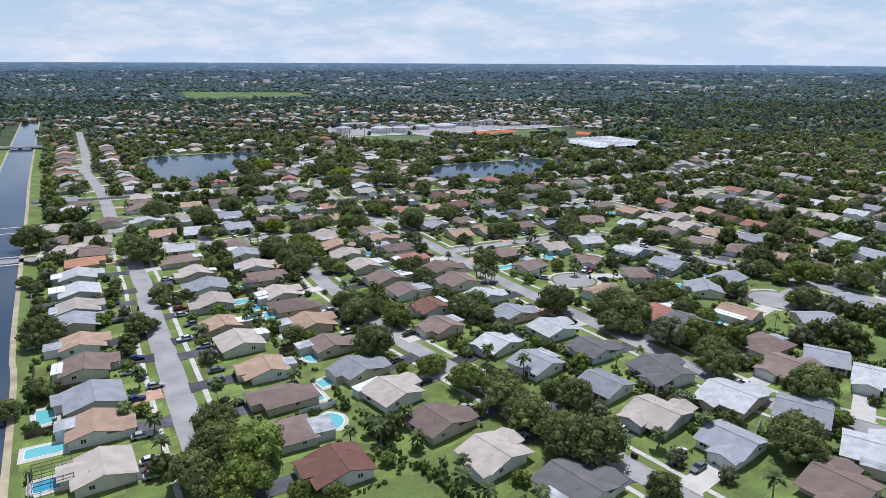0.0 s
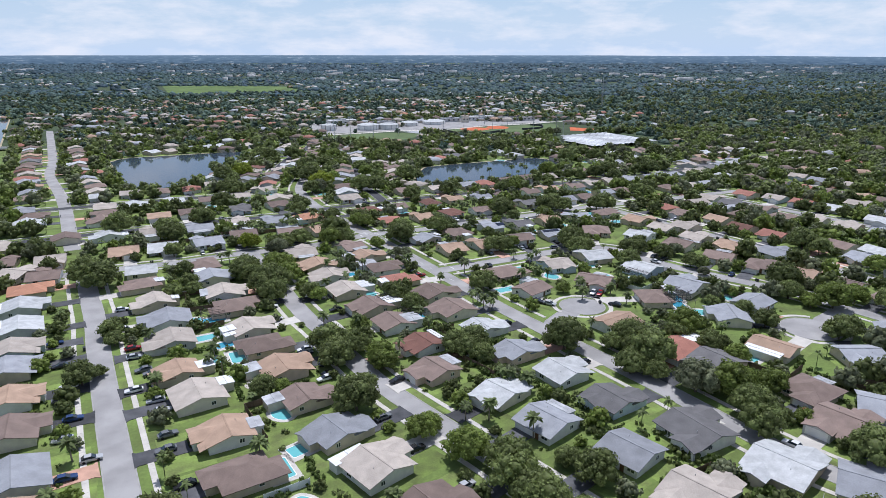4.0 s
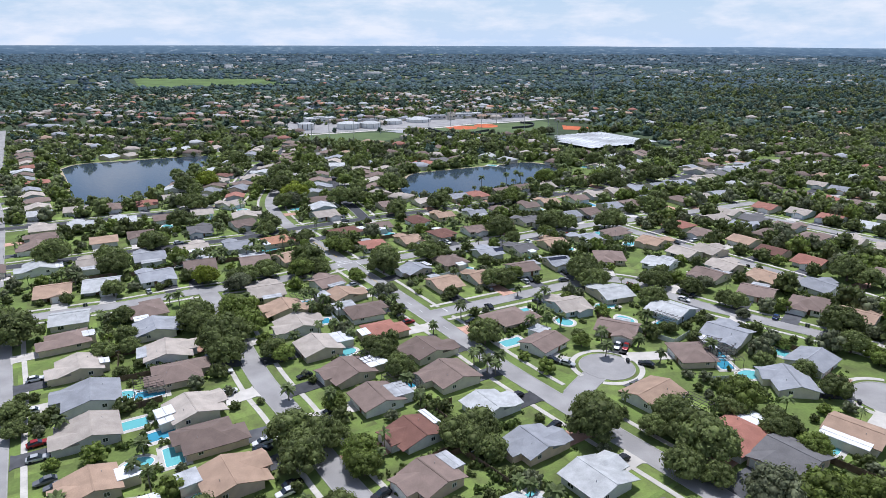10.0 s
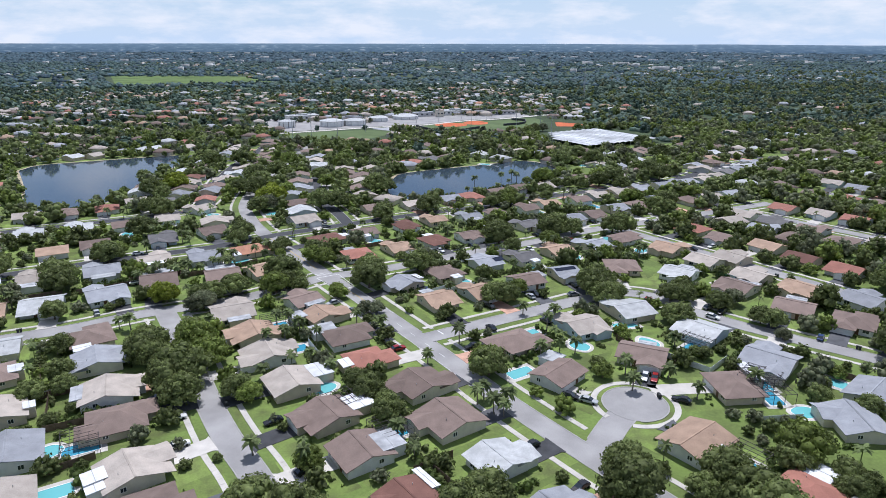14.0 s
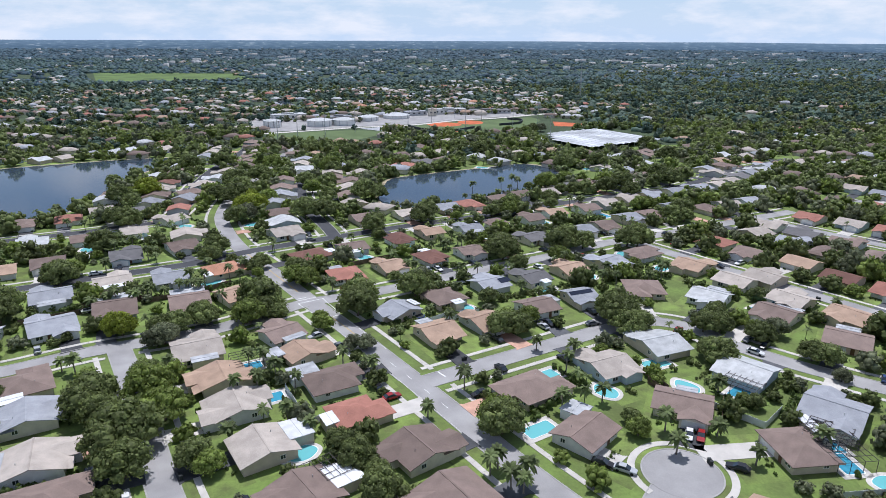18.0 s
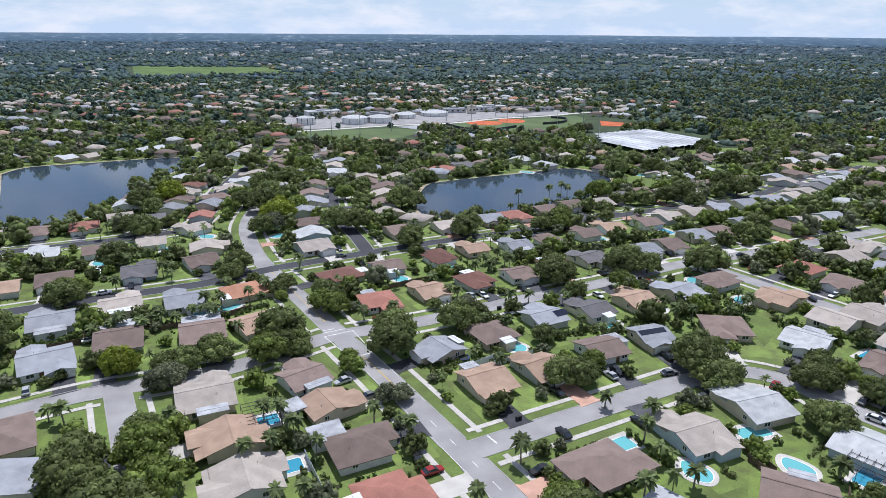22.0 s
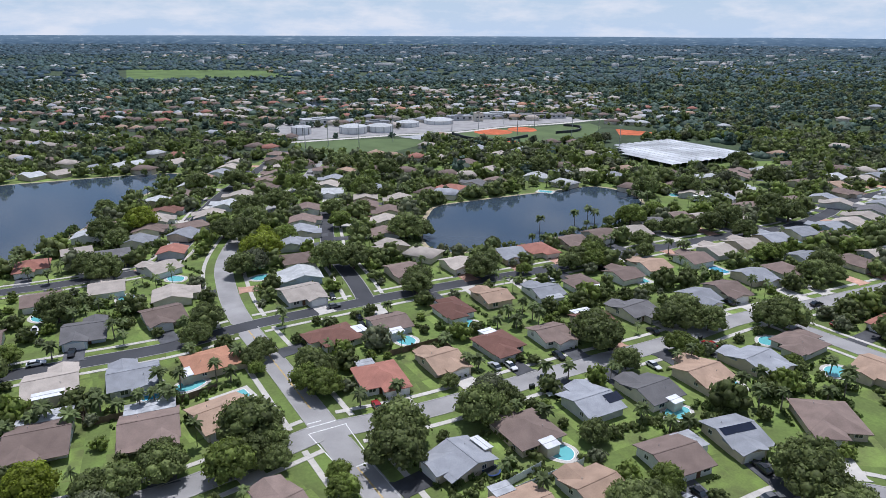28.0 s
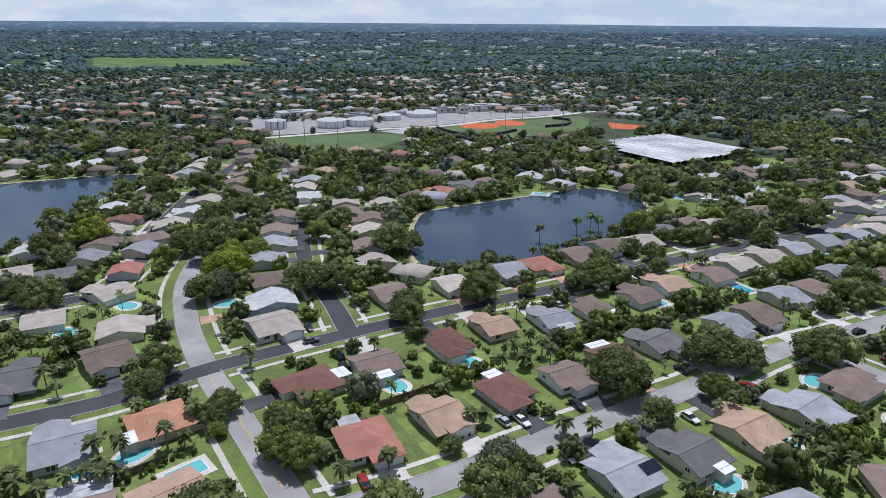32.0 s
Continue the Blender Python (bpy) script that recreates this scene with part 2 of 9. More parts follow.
def water(name, colour, rough, scale, strength):
    m = bpy.data.materials.new(name)
    m.use_nodes = True
    n, l = m.node_tree.nodes, m.node_tree.links
    b = n["Principled BSDF"]
    b.inputs["Base Color"].default_value, b.inputs["Roughness"].default_value = (*colour, 1), rough
    b.inputs["IOR"].default_value = 1.33
    tex, bp, geo = n.new("ShaderNodeTexNoise"), n.new("ShaderNodeBump"), n.new("ShaderNodeNewGeometry")
    tex.inputs["Scale"].default_value, tex.inputs["Detail"].default_value = scale, 4.0
    bp.inputs["Strength"].default_value, bp.inputs["Distance"].default_value = strength, 0.1
    l.new(geo.outputs["Position"], tex.inputs["Vector"])
    l.new(tex.outputs["Fac"], bp.inputs["Height"])
    l.new(bp.outputs["Normal"], b.inputs["Normal"])
    return m


LAKE = water("lake_water", (0.045, 0.066, 0.090), 0.07, 0.8, 0.10)
POOL = water("pool_water", (0.15, 0.46, 0.47), 0.08, 1.5, 0.08)
POOL_BLUE = water("deep_pool_water", (0.06, 0.30, 0.42), 0.08, 1.5, 0.08)

# ---- building helpers ----
def mesh_of(name, verts, faces, mats, idx=None, smooth=False):
    me = bpy.data.meshes.new(name)
    me.from_pydata([tuple(v) for v in verts], [], [tuple(f) for f in faces])
    for m in (mats if isinstance(mats, (list, tuple)) else [mats]):
        me.materials.append(m)
    if idx is not None:
        me.polygons.foreach_set("material_index", idx)
    if smooth:
        me.polygons.foreach_set("use_smooth", [True] * len(me.polygons))
    me.update()
    return me


def part(name, me, parent, m=None, label=""):
    ob = new(name, me)
    ob.parent = parent
    if m is not None:
        ob.matrix_basis = m
    if label:
        ob["label"] = label
    return ob


def thing(name, x, y, z=0.0, turn=0.0, label="", category="", group="", kind=""):
    ob = new(name)
    ob.empty_display_size = 0.5
    ob.matrix_basis = pose(x, y, z, 0, 0, turn)
    return tagged(ob, label, category, group, kind)


class Bag:
    """Gathers boxes, prisms and sheets into one mesh."""

    def __init__(self):
        self.v, self.f = [], []

    def add(self, verts, faces):
        o = len(self.v)
        self.v += verts
        self.f += [tuple(i + o for i in f) for f in faces]
        return self

    def box(self, x0, y0, z0, x1, y1, z1):
        return self.add([(x, y, z) for z in (z0, z1) for y in (y0, y1) for x in (x0, x1)],
                        [(0, 2, 3, 1), (4, 5, 7, 6), (0, 1, 5, 4), (2, 6, 7, 3), (1, 3, 7, 5), (0, 4, 6, 2)])

    def prism(self, outline, z0, z1):
        n = len(outline)
        return self.add([(x, y, z0) for x, y in outline] + [(x, y, z1) for x, y in outline],
                        [tuple(range(n))[::-1], tuple(range(n, 2 * n))] + [(i, (i + 1) % n, n + (i + 1) % n, n + i) for i in range(n)])

    def slab(self, top, drop):
        """A sloping sheet of that thickness, from its upper corners."""
        n = len(top)
        return self.add([(x, y, z - drop) for x, y, z in top] + list(top),
                        [tuple(range(n))[::-1], tuple(range(n, 2 * n))] + [(i, (i + 1) % n, n + (i + 1) % n, n + i) for i in range(n)])

    def tube(self, a, b, r0, r1, sides=6):
        a, b = Vector(a), Vector(b)
        q = (b - a).to_track_quat("Z", "Y")
        ring = [Vector((math.cos(k * math.tau / sides), math.sin(k * math.tau / sides), 0)) for k in range(sides)]
        return self.add([tuple(a + q @ (p * r0)) for p in ring] + [tuple(b + q @ (p * r1)) for p in ring],
                        [(k, (k + 1) % sides, sides + (k + 1) % sides, sides + k) for k in range(sides)] + [tuple(range(sides, 2 * sides))])

    def faced(self):
        return self.v, self.f

    def mesh(self, name, mat, smooth=False):
        return mesh_of(name, self.v, self.f, mat, smooth=smooth)


SHARED = {}


def shared(key, make):
    if key not in SHARED:
        SHARED[key] = make()
    return SHARED[key]


def along(points, step=4.0):
    """A polyline rounded into a smooth line with a point about every step metres (Catmull-Rom)."""
    p = [np.array(q, float) for q in points]
    p = [2 * p[0] - p[1]] + p + [2 * p[-1] - p[-2]]
    out = []
    for a, b, c, d in zip(p, p[1:], p[2:], p[3:]):
        n = max(1, int(np.linalg.norm(c - b) / step))
        for k in range(n):
            t = k / n
            out.append(0.5 * (2 * b + (c - a) * t + (2 * a - 5 * b + 4 * c - d) * t * t + (3 * b - a - 3 * c + d) * t ** 3))
    out.append(p[-2])
    return np.array(out)


def offset(line, d):
    t = np.gradient(line, axis=0)
    t /= np.linalg.norm(t, axis=1)[:, None]
    return line + np.stack([-t[:, 1], t[:, 0]], 1) * d


def ribbon(line, left, right, z, thick=0.0):
    a, b, n = offset(line, left), offset(line, right), len(line)
    v = [(*p, z) for p in a] + [(*p, z) for p in b]
    f = [(n + i, n + i + 1, i + 1, i) for i in range(n - 1)]
    if thick:
        v += [(*p, z - thick) for p in a] + [(*p, z - thick) for p in b]
        f += [(i, i + 1, 2 * n + i + 1, 2 * n + i) for i in range(n - 1)] + [(3 * n + i, 3 * n + i + 1, n + i + 1, n + i) for i in range(n - 1)]
    return v, f

# ---- ground, water, roads ----
ROADS = {
    "street_west": (6.1, "old", [(170, -276), (90, -128), (8, 24), (-20, 76), (-53, 137), (-87, 202), (-103.5, 235), (-113, 252.5), (-131, 286)]),
    "street_middle": (5.8, "old", [(330, -245), (210, -93), (105, 40), (75, 78), (46, 118), (20, 152), (-5, 184.5), (-17, 204), (-26.5, 222), (-33.5, 233.5), (-39.7, 245.5), (-45.3, 257.5), (-53, 275), (-69, 307)]),
    "main_road": (6.0, "old", [(480, -140), (350, -47), (230, 40), (150, 98), (110, 130), (92, 142), (81, 157), (66, 184), (50, 210), (32, 240), (18.2, 266.5), (10.6, 281), (4.9, 291.7), (-6.9, 313.8), (-12.3, 323.2), (-20.2, 337.2), (-31.1, 357.1), (-37.4, 368.5), (-52.6, 396), (-63, 421), (-71, 450), (-73, 490), (-68, 530), (-62, 580), (-60, 650)]),
    "dark_street": (6.0, "new", [(-260, 296), (-150, 344), (-103, 364), (-68, 378), (-49, 391), (-19, 406), (14, 421), (52, 436), (99, 457), (140, 474), (169, 484), (200, 504), (228, 528), (300, 570)]),
    "dark_stub": (5.7, "new", [(-15, 408), (-20, 425), (-26, 442), (-32, 458), (-38, 496), (-41, 540)]),
    "street_north": (6.2, "old", [(-20, 336), (-1, 342), (13, 348), (32, 357), (50, 365), (71, 374), (100, 389), (138, 402), (210, 430)]),
    "street_cross": (6.0, "old", [(9, 279.2), (18.2, 283.4), (28.5, 288.2), (43.5, 295.0), (58, 301.6), (69.8, 306.8), (83, 310.6), (94, 305), (100, 294), (109, 282), (120, 271), (141, 250), (165, 215), (200, 165), (240, 110)]),
    "street_east": (6.2, "old", [(109, 391), (118, 375), (146, 328), (169, 288), (186, 252), (225, 185), (270, 110)]),
    "cul_de_sac": (6.4, "old", [(44, 221), (52, 231.5), (59, 239)]),
    "cul_de_sac_east": (6.4, "old", [(152, 234), (130, 218)]),
    "street_left": (6.2, "old", [(-260, 240), (-150, 277), (-112, 291), (-95, 297), (-81, 304.5), (-73, 308), (-55, 314), (-44, 319), (-22, 335)]),
    "street_far_east": (6.2, "old", [(182, 421), (205, 386), (235, 340), (262, 296), (292, 246), (340, 165)]),
    "street_outer_east": (6.2, "old", [(255, 452), (290, 400), (330, 335), (372, 265), (410, 200)]),
    "street_west_far": (6.2, "old", [(-150, 316), (-205, 418), (-256, 502), (-290, 572), (-400, 780)]),
    "lake_street": (6.2, "new", [(-230, 385), (-139, 420), (-116, 430), (-96, 442), (-93, 470), (-99, 510), (-100, 560), (-95, 623), (-90, 690)]),
}
LINES = {k: along(v[2]) for k, v in ROADS.items()}

# one grassy sheet out to the horizon, finer near the flight
rings = [0, 30, 60, 100, 160, 240, 360, 540, 800, 1200, 1800, 2700, 4000, 4950]
gv, gf, seg = [(0, 250, 0)], [], 72
for r in rings[1:]:
    gv += [(r * math.cos(k * math.tau / seg), 250 + r * math.sin(k * math.tau / seg), 0) for k in range(seg)]
gf += [(0, 1 + k, 1 + (k + 1) % seg) for k in range(seg)]
for i in range(len(rings) - 2):
    a, b = 1 + i * seg, 1 + (i + 1) * seg
    gf += [(a + k, b + k, b + (k + 1) % seg, a + (k + 1) % seg) for k in range(seg)]
ground = tagged(new("ground", mesh_of("ground", gv, gf, GROUND)), "flat green grassy ground reaching to the horizon", "ground", kind="structure")

ROAD_ORDER = [k for k in ROADS]
for name, (wide, age, _) in ROADS.items():
    line, rise = LINES[name], 0.030 + 0.004 * ROAD_ORDER.index(name)
    v, f = ribbon(line, wide / 2, -wide / 2, rise)
    mat = FRESH if age == "new" else STREET
    tagged(new("road_" + name, mesh_of(name, v, f, mat)), ("freshly laid black" if age == "new" else "weathered light grey") + " asphalt residential road", "road", kind="structure")


def clear_of_roads(x, y, skip, gap):
    return all(k == skip or np.min(np.hypot(LINES[k][:, 0] - x, LINES[k][:, 1] - y)) > ROADS[k][0] / 2 + gap for k in ROADS)


for name, (wide, age, pts) in ROADS.items():
    verge, rise = Bag(), 0.030 + 0.004 * ROAD_ORDER.index(name)
    for d in (wide / 2 + 0.12, -wide / 2 - 0.12):
        path = offset(along(pts, 2.5), d)
        for a, b in zip(path, path[1:]):
            mid, t = (a + b) / 2, (b - a) / (np.linalg.norm(b - a) + 1e-6)
            if clear_of_roads(mid[0], mid[1], name, 0.3) and min(math.hypot(mid[0] - cx, mid[1] - cy) for cx, cy in ((60.5, 240.2), (129, 217.5))) > 8.6:
                nrm, e = np.array([-t[1], t[0]]) * 0.14, t * (np.linalg.norm(b - a) / 2)
                verge.prism([tuple(mid + q) for q in (e + nrm, -e + nrm, -e - nrm, e - nrm)], 0.0, rise + 0.06)
    tagged(new("kerb_" + name, verge.mesh("kerb", KERB)), "low pale concrete kerb edging the road", "kerb", kind="structure")


def bulb(x, y, r, name):
    disc = Bag().prism([(x + r * math.cos(a * math.tau / 40), y + r * math.sin(a * math.tau / 40)) for a in range(40)], 0.02, 0.095)
    tagged(new("road_" + name, disc.mesh(name, STREET)), "round weathered asphalt turning circle of a cul-de-sac", "road", kind="structure")
    ring = Bag()
    for k in range(60):
        a0, a1 = k * math.tau / 60, (k + 1) * math.tau / 60
        if clear_of_roads(x + r * math.cos(a0), y + r * math.sin(a0), None, 0.5):
            ring.prism([(x + q * math.cos(a), y + q * math.sin(a)) for q, a in ((r, a0), (r + 0.3, a0), (r + 0.3, a1), (r, a1))], 0.02, 0.15)
    tagged(new("kerb_" + name, ring.mesh("kerb", KERB)), "pale concrete kerb round the turning circle", "kerb", kind="structure")
    walkway = Bag()
    for k in range(60):
        a0, a1 = k * math.tau / 60, (k + 1) * math.tau / 60
        if clear_of_roads(x + (r + 3) * math.cos(a0), y + (r + 3) * math.sin(a0), None, 1.0):
            walkway.prism([(x + q * math.cos(a), y + q * math.sin(a)) for q, a in ((r + 1.4, a0), (r + 2.9, a0), (r + 2.9, a1), (r + 1.4, a1))], 0.02, 0.11)
    tagged(new("pavement_" + name, walkway.mesh("pavement", CONCRETE)), "curved pale concrete footpath", "pavement", kind="structure")


bulb(60.5, 240.2, 7.7, "turning_circle")
bulb(129, 217.5, 8.8, "turning_circle_east")

# footpaths: separate concrete slabs behind a grass verge
WALKS = {"street_west": (6.4, -6.2), "street_middle": (6.1, -6.1), "main_road": (7.0, -7.0), "dark_street": (6.6, -6.4), "dark_stub": (6.3, -6.3),
         "street_north": (6.5, -6.5), "street_cross": (6.4, -6.4), "street_east": (6.2, -6.2), "street_left": (6.3, -6.3), "lake_street": (6.2, -6.2), "street_far_east": (6.2, -6.2)}
for name, sides in WALKS.items():
    bag = Bag()
    for d in sides:
        path = offset(along(ROADS[name][2], 1.6), d)
        for a, b in zip(path, path[1:]):
            mid, t = (a + b) / 2, (b - a) / (np.linalg.norm(b - a) + 1e-6)
            if mid[1] < 560 and clear_of_roads(mid[0], mid[1], name, 1.2) and min(math.hypot(mid[0] - cx, mid[1] - cy) for cx, cy in ((60.5, 240.2), (129, 217.5))) > 11.6:
                nrm, e = np.array([-t[1], t[0]]) * 0.66, t * (np.linalg.norm(b - a) / 2 - 0.02)
                bag.prism([tuple(mid + p) for p in (e + nrm, -e + nrm, -e - nrm, e - nrm)], 0.0, 0.10 + 0.004 * ROAD_ORDER.index(name))
    tagged(new("pavement_" + name, bag.mesh("pavement", CONCRETE)), "pale concrete footpath of square slabs beside the road", "pavement", kind="structure")

# road paint
paint = Bag()
main = LINES["main_road"]
for d in (0.10, -0.10):
    v, f = ribbon(main[(main[:, 1] > 344) & (main[:, 1] < 392)], d + 0.06, d - 0.06, 0.047)
    paint.add(v, f)
    v, f = ribbon(main[(main[:, 1] > 300) & (main[:, 1] < 325)], d + 0.06, d - 0.06, 0.047)
    paint.add(v, f)
cross = along(ROADS["street_cross"][2], 1.0)
v, f = ribbon(cross[(cross[:, 0] > 18.5) & (cross[:, 0] < 29)], 0.06, -0.06, 0.047)
paint.add(v, f)
tagged(new("centre_line", paint.mesh("centre_line", LINE_Y)), "double yellow centre line on the main road", "road marking", kind="structure")
CROSSING = (((-24.6, 337.0), (-18.3, 339.9), 0.35), ((-24.7, 338.6), (-21.5, 340.0), 0.35), ((-23.6, 334.9), (-15.7, 338.6), 0.3), ((-23.6, 334.9), (-16.7, 324.4), 0.25), ((-15.8, 338.2), (-10.0, 326.4), 0.22),
            ((-12.5, 323.3), (-10.1, 324.7), 0.4), ((16.4, 286.2), (18.3, 283.0), 0.4))
bars = Bag()
for d, y0 in ((2.95, 258), (-2.95, 296)):
    v, f = ribbon(main[(main[:, 1] > y0) & (main[:, 1] < 326)], d + 0.07, d - 0.07, 0.05)
    bars.add(v, f)
fine = along(ROADS["main_road"][2], 0.8)
for k in range(4):
    v, f = ribbon(fine[(fine[:, 1] > 268 + k * 7) & (fine[:, 1] < 271.5 + k * 7)], 0.07, -0.07, 0.05)
    bars.add(v, f)
for (x0, y0), (x1, y1), w in CROSSING:
    a, b = Vector((x0, y0)), Vector((x1, y1))
    n = Vector((a.y - b.y, b.x - a.x)).normalized() * w / 2
    bars.prism([tuple(p) for p in (a + n, a - n, b - n, b + n)], 0.05, 0.082)
tagged(new("crossing_lines", bars.mesh("crossing_lines", LINE_W)), "white painted crossing and stop lines", "road marking", kind="structure")


def pond(name, outline, label):
    ring = along(outline + outline[:1], 3.0)[:-1]
    c = ring.mean(0)
    out = c + (ring - c) * (1 + 2.2 / np.linalg.norm(ring - c, axis=1)[:, None])
    n = len(ring)
    bank = [(*p, 0.02) for p in out] + [(*p, 0.06) for p in ring]
    tagged(new("bank_" + name, mesh_of("bank", bank, [(i, (i + 1) % n, n + (i + 1) % n, n + i) for i in range(n)], SAND)), "narrow sandy bank round the lake", "bank", kind="structure")
    tagged(new("water_" + name, mesh_of("water", [(*p, 0.055) for p in ring], [tuple(range(n))], LAKE)), label, "lake", kind="structure")
    return ring


LAKE_E = pond("east", [(8, 508), (5, 475), (13, 457), (38, 460), (62, 469), (86, 484), (112, 514), (120, 545), (104, 567), (66, 552), (34, 538), (14, 527)], "dark calm lake with a sandy bank between the houses")
LAKE_W = pond("west", [(-239, 560), (-234, 580), (-200, 595), (-170, 607), (-140, 612), (-136, 590), (-143, 550), (-143, 520), (-145, 490), (-146, 465), (-158, 450), (-182, 452), (-206, 500)], "dark calm lake bordered by houses and palms")
canal = along([(130, -276), (35, -102), (-60, 72), (-107, 158), (-126, 190), (-219, 359), (-304, 513), (-568, 1002), (-700, 1250)], 12)
v, f = ribbon(canal, 19, 0, 0.05)
tagged(new("water_canal", mesh_of("canal", v, f, LAKE)), "straight dark drainage canal with rocky banks", "canal", kind="structure")
v, f = ribbon(canal, 0, -1.6, 0.07)
v2, f2 = ribbon(canal, 20.6, 19, 0.07)
bank = Bag().add(v, f).add(v2, f2)
tagged(new("bank_canal", bank.mesh("bank", SAND)), "pale eroded rocky canal bank", "bank", kind="structure")

# distance: a low glowing belt painted with hazy woods where the sheet ends
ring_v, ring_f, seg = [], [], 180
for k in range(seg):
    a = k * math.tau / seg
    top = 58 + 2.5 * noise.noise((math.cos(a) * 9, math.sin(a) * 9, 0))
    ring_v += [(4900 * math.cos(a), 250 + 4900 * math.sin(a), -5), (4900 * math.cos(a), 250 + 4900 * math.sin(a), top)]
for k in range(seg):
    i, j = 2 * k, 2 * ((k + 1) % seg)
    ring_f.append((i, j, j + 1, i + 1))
HAZE = bpy.data.materials.new("glowing_painted_haze")
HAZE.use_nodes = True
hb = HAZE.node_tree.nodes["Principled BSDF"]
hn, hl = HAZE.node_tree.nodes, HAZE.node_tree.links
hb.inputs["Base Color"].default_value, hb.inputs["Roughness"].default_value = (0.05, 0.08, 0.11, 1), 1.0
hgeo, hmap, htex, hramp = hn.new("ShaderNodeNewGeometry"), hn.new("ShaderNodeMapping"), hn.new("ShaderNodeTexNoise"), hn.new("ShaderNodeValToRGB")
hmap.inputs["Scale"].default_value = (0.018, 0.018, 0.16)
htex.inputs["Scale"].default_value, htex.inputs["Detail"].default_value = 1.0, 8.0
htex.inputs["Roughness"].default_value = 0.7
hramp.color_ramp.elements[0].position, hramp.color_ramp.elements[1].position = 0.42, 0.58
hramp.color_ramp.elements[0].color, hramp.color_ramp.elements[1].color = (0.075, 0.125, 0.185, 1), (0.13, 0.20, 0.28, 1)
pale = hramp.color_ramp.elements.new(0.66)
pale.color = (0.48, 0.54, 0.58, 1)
# haze painted in: the belt turns paler blue towards its top
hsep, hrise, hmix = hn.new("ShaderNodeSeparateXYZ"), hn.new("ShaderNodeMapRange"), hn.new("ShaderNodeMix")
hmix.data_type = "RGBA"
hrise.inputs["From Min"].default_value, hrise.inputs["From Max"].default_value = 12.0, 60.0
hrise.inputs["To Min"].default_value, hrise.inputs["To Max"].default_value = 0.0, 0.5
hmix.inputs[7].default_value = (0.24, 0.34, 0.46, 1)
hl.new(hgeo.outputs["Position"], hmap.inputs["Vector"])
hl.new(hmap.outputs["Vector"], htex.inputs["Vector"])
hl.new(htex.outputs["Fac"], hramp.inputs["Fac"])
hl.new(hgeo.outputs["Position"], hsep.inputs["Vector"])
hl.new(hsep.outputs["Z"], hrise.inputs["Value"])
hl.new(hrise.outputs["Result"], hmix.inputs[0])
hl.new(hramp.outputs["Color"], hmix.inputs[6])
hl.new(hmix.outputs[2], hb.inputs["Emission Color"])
# emission stands in for light scattered by haze
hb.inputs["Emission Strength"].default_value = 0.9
tagged(new("backdrop", mesh_of("backdrop", ring_v, ring_f, HAZE)), "glowing backdrop painted as a hazy blue belt of woods on the flat horizon", "backdrop", kind="structure")

# ---- houses ----
def shell(line, x0, x1, t, turned=None):
    """A folded sheet t thick: a line of (across, height) drawn out from x0 to x1; turned: its ridge lies along y at that x instead."""
    n = len(line)
    sec = list(line) + [(a, h - t) for a, h in line[::-1]]
    v = [(x, a, h) for x in (x0, x1) for a, h in sec]
    if turned is not None:
        v = [(turned + a, x, h) for x, a, h in v]
    m = 2 * n
    faces = [(i, m + i, m + i + 1, i + 1) for i in range(m - 1)] + [(m - 1, 2 * m - 1, m, 0)]
    for base in (0, m):
        for i in range(n - 1):
            quad = (base + i, base + i + 1, base + m - 2 - i, base + m - 1 - i)
            faces.append(quad if base == 0 else quad[::-1])
    return v, faces


def roof_bag(w, d, rise, eave, kind):
    """A roof over w (along the street, x) by d (y): one shell of real thickness with an overhang."""
    o, t = 0.7, 0.16
    x, y = w / 2 + o, d / 2 + o
    top = eave + rise
    if kind == "hip":
        if w > d:
            low, rx, ry = eave - o * rise / (d / 2), max(0.4, w / 2 - d / 2 * 0.85), 0.05
        else:
            low, rx, ry = eave - o * rise / (w / 2), 0.05, max(0.4, d / 2 - w / 2 * 0.85)
        up = [(-x, -y, low), (x, -y, low), (x, y, low), (-x, y, low), (-rx, -ry, top), (rx, -ry, top), (rx, ry, top), (-rx, ry, top)]
        f = [(0, 1, 5, 4), (1, 2, 6, 5), (2, 3, 7, 6), (3, 0, 4, 7), (4, 5, 6, 7)]
        f += [tuple(i + 8 for i in q)[::-1] for q in f] + [(i, 8 + i, 8 + (i + 1) % 4, (i + 1) % 4) for i in range(4)]
        return Bag().add(up + [(px, py, pz - t) for px, py, pz in up], f)
    low = eave - o * rise / (d / 2)
    return Bag().add(*shell([(-y, low), (0, top), (y, low)], -x, x, t))


def wing_shell(w, x0, front, back, rise, eave):
    """The cross gable of a wing w wide at x0, its ridge along y, dying into the main roof."""
    o, t = 0.5, 0.16
    x = w / 2 + o
    low, top = eave - o * rise / (w / 2), eave + rise
    return shell([(-x, low), (0, top), (x, low)], front + (o if front > back else -o), back, t, turned=x0)


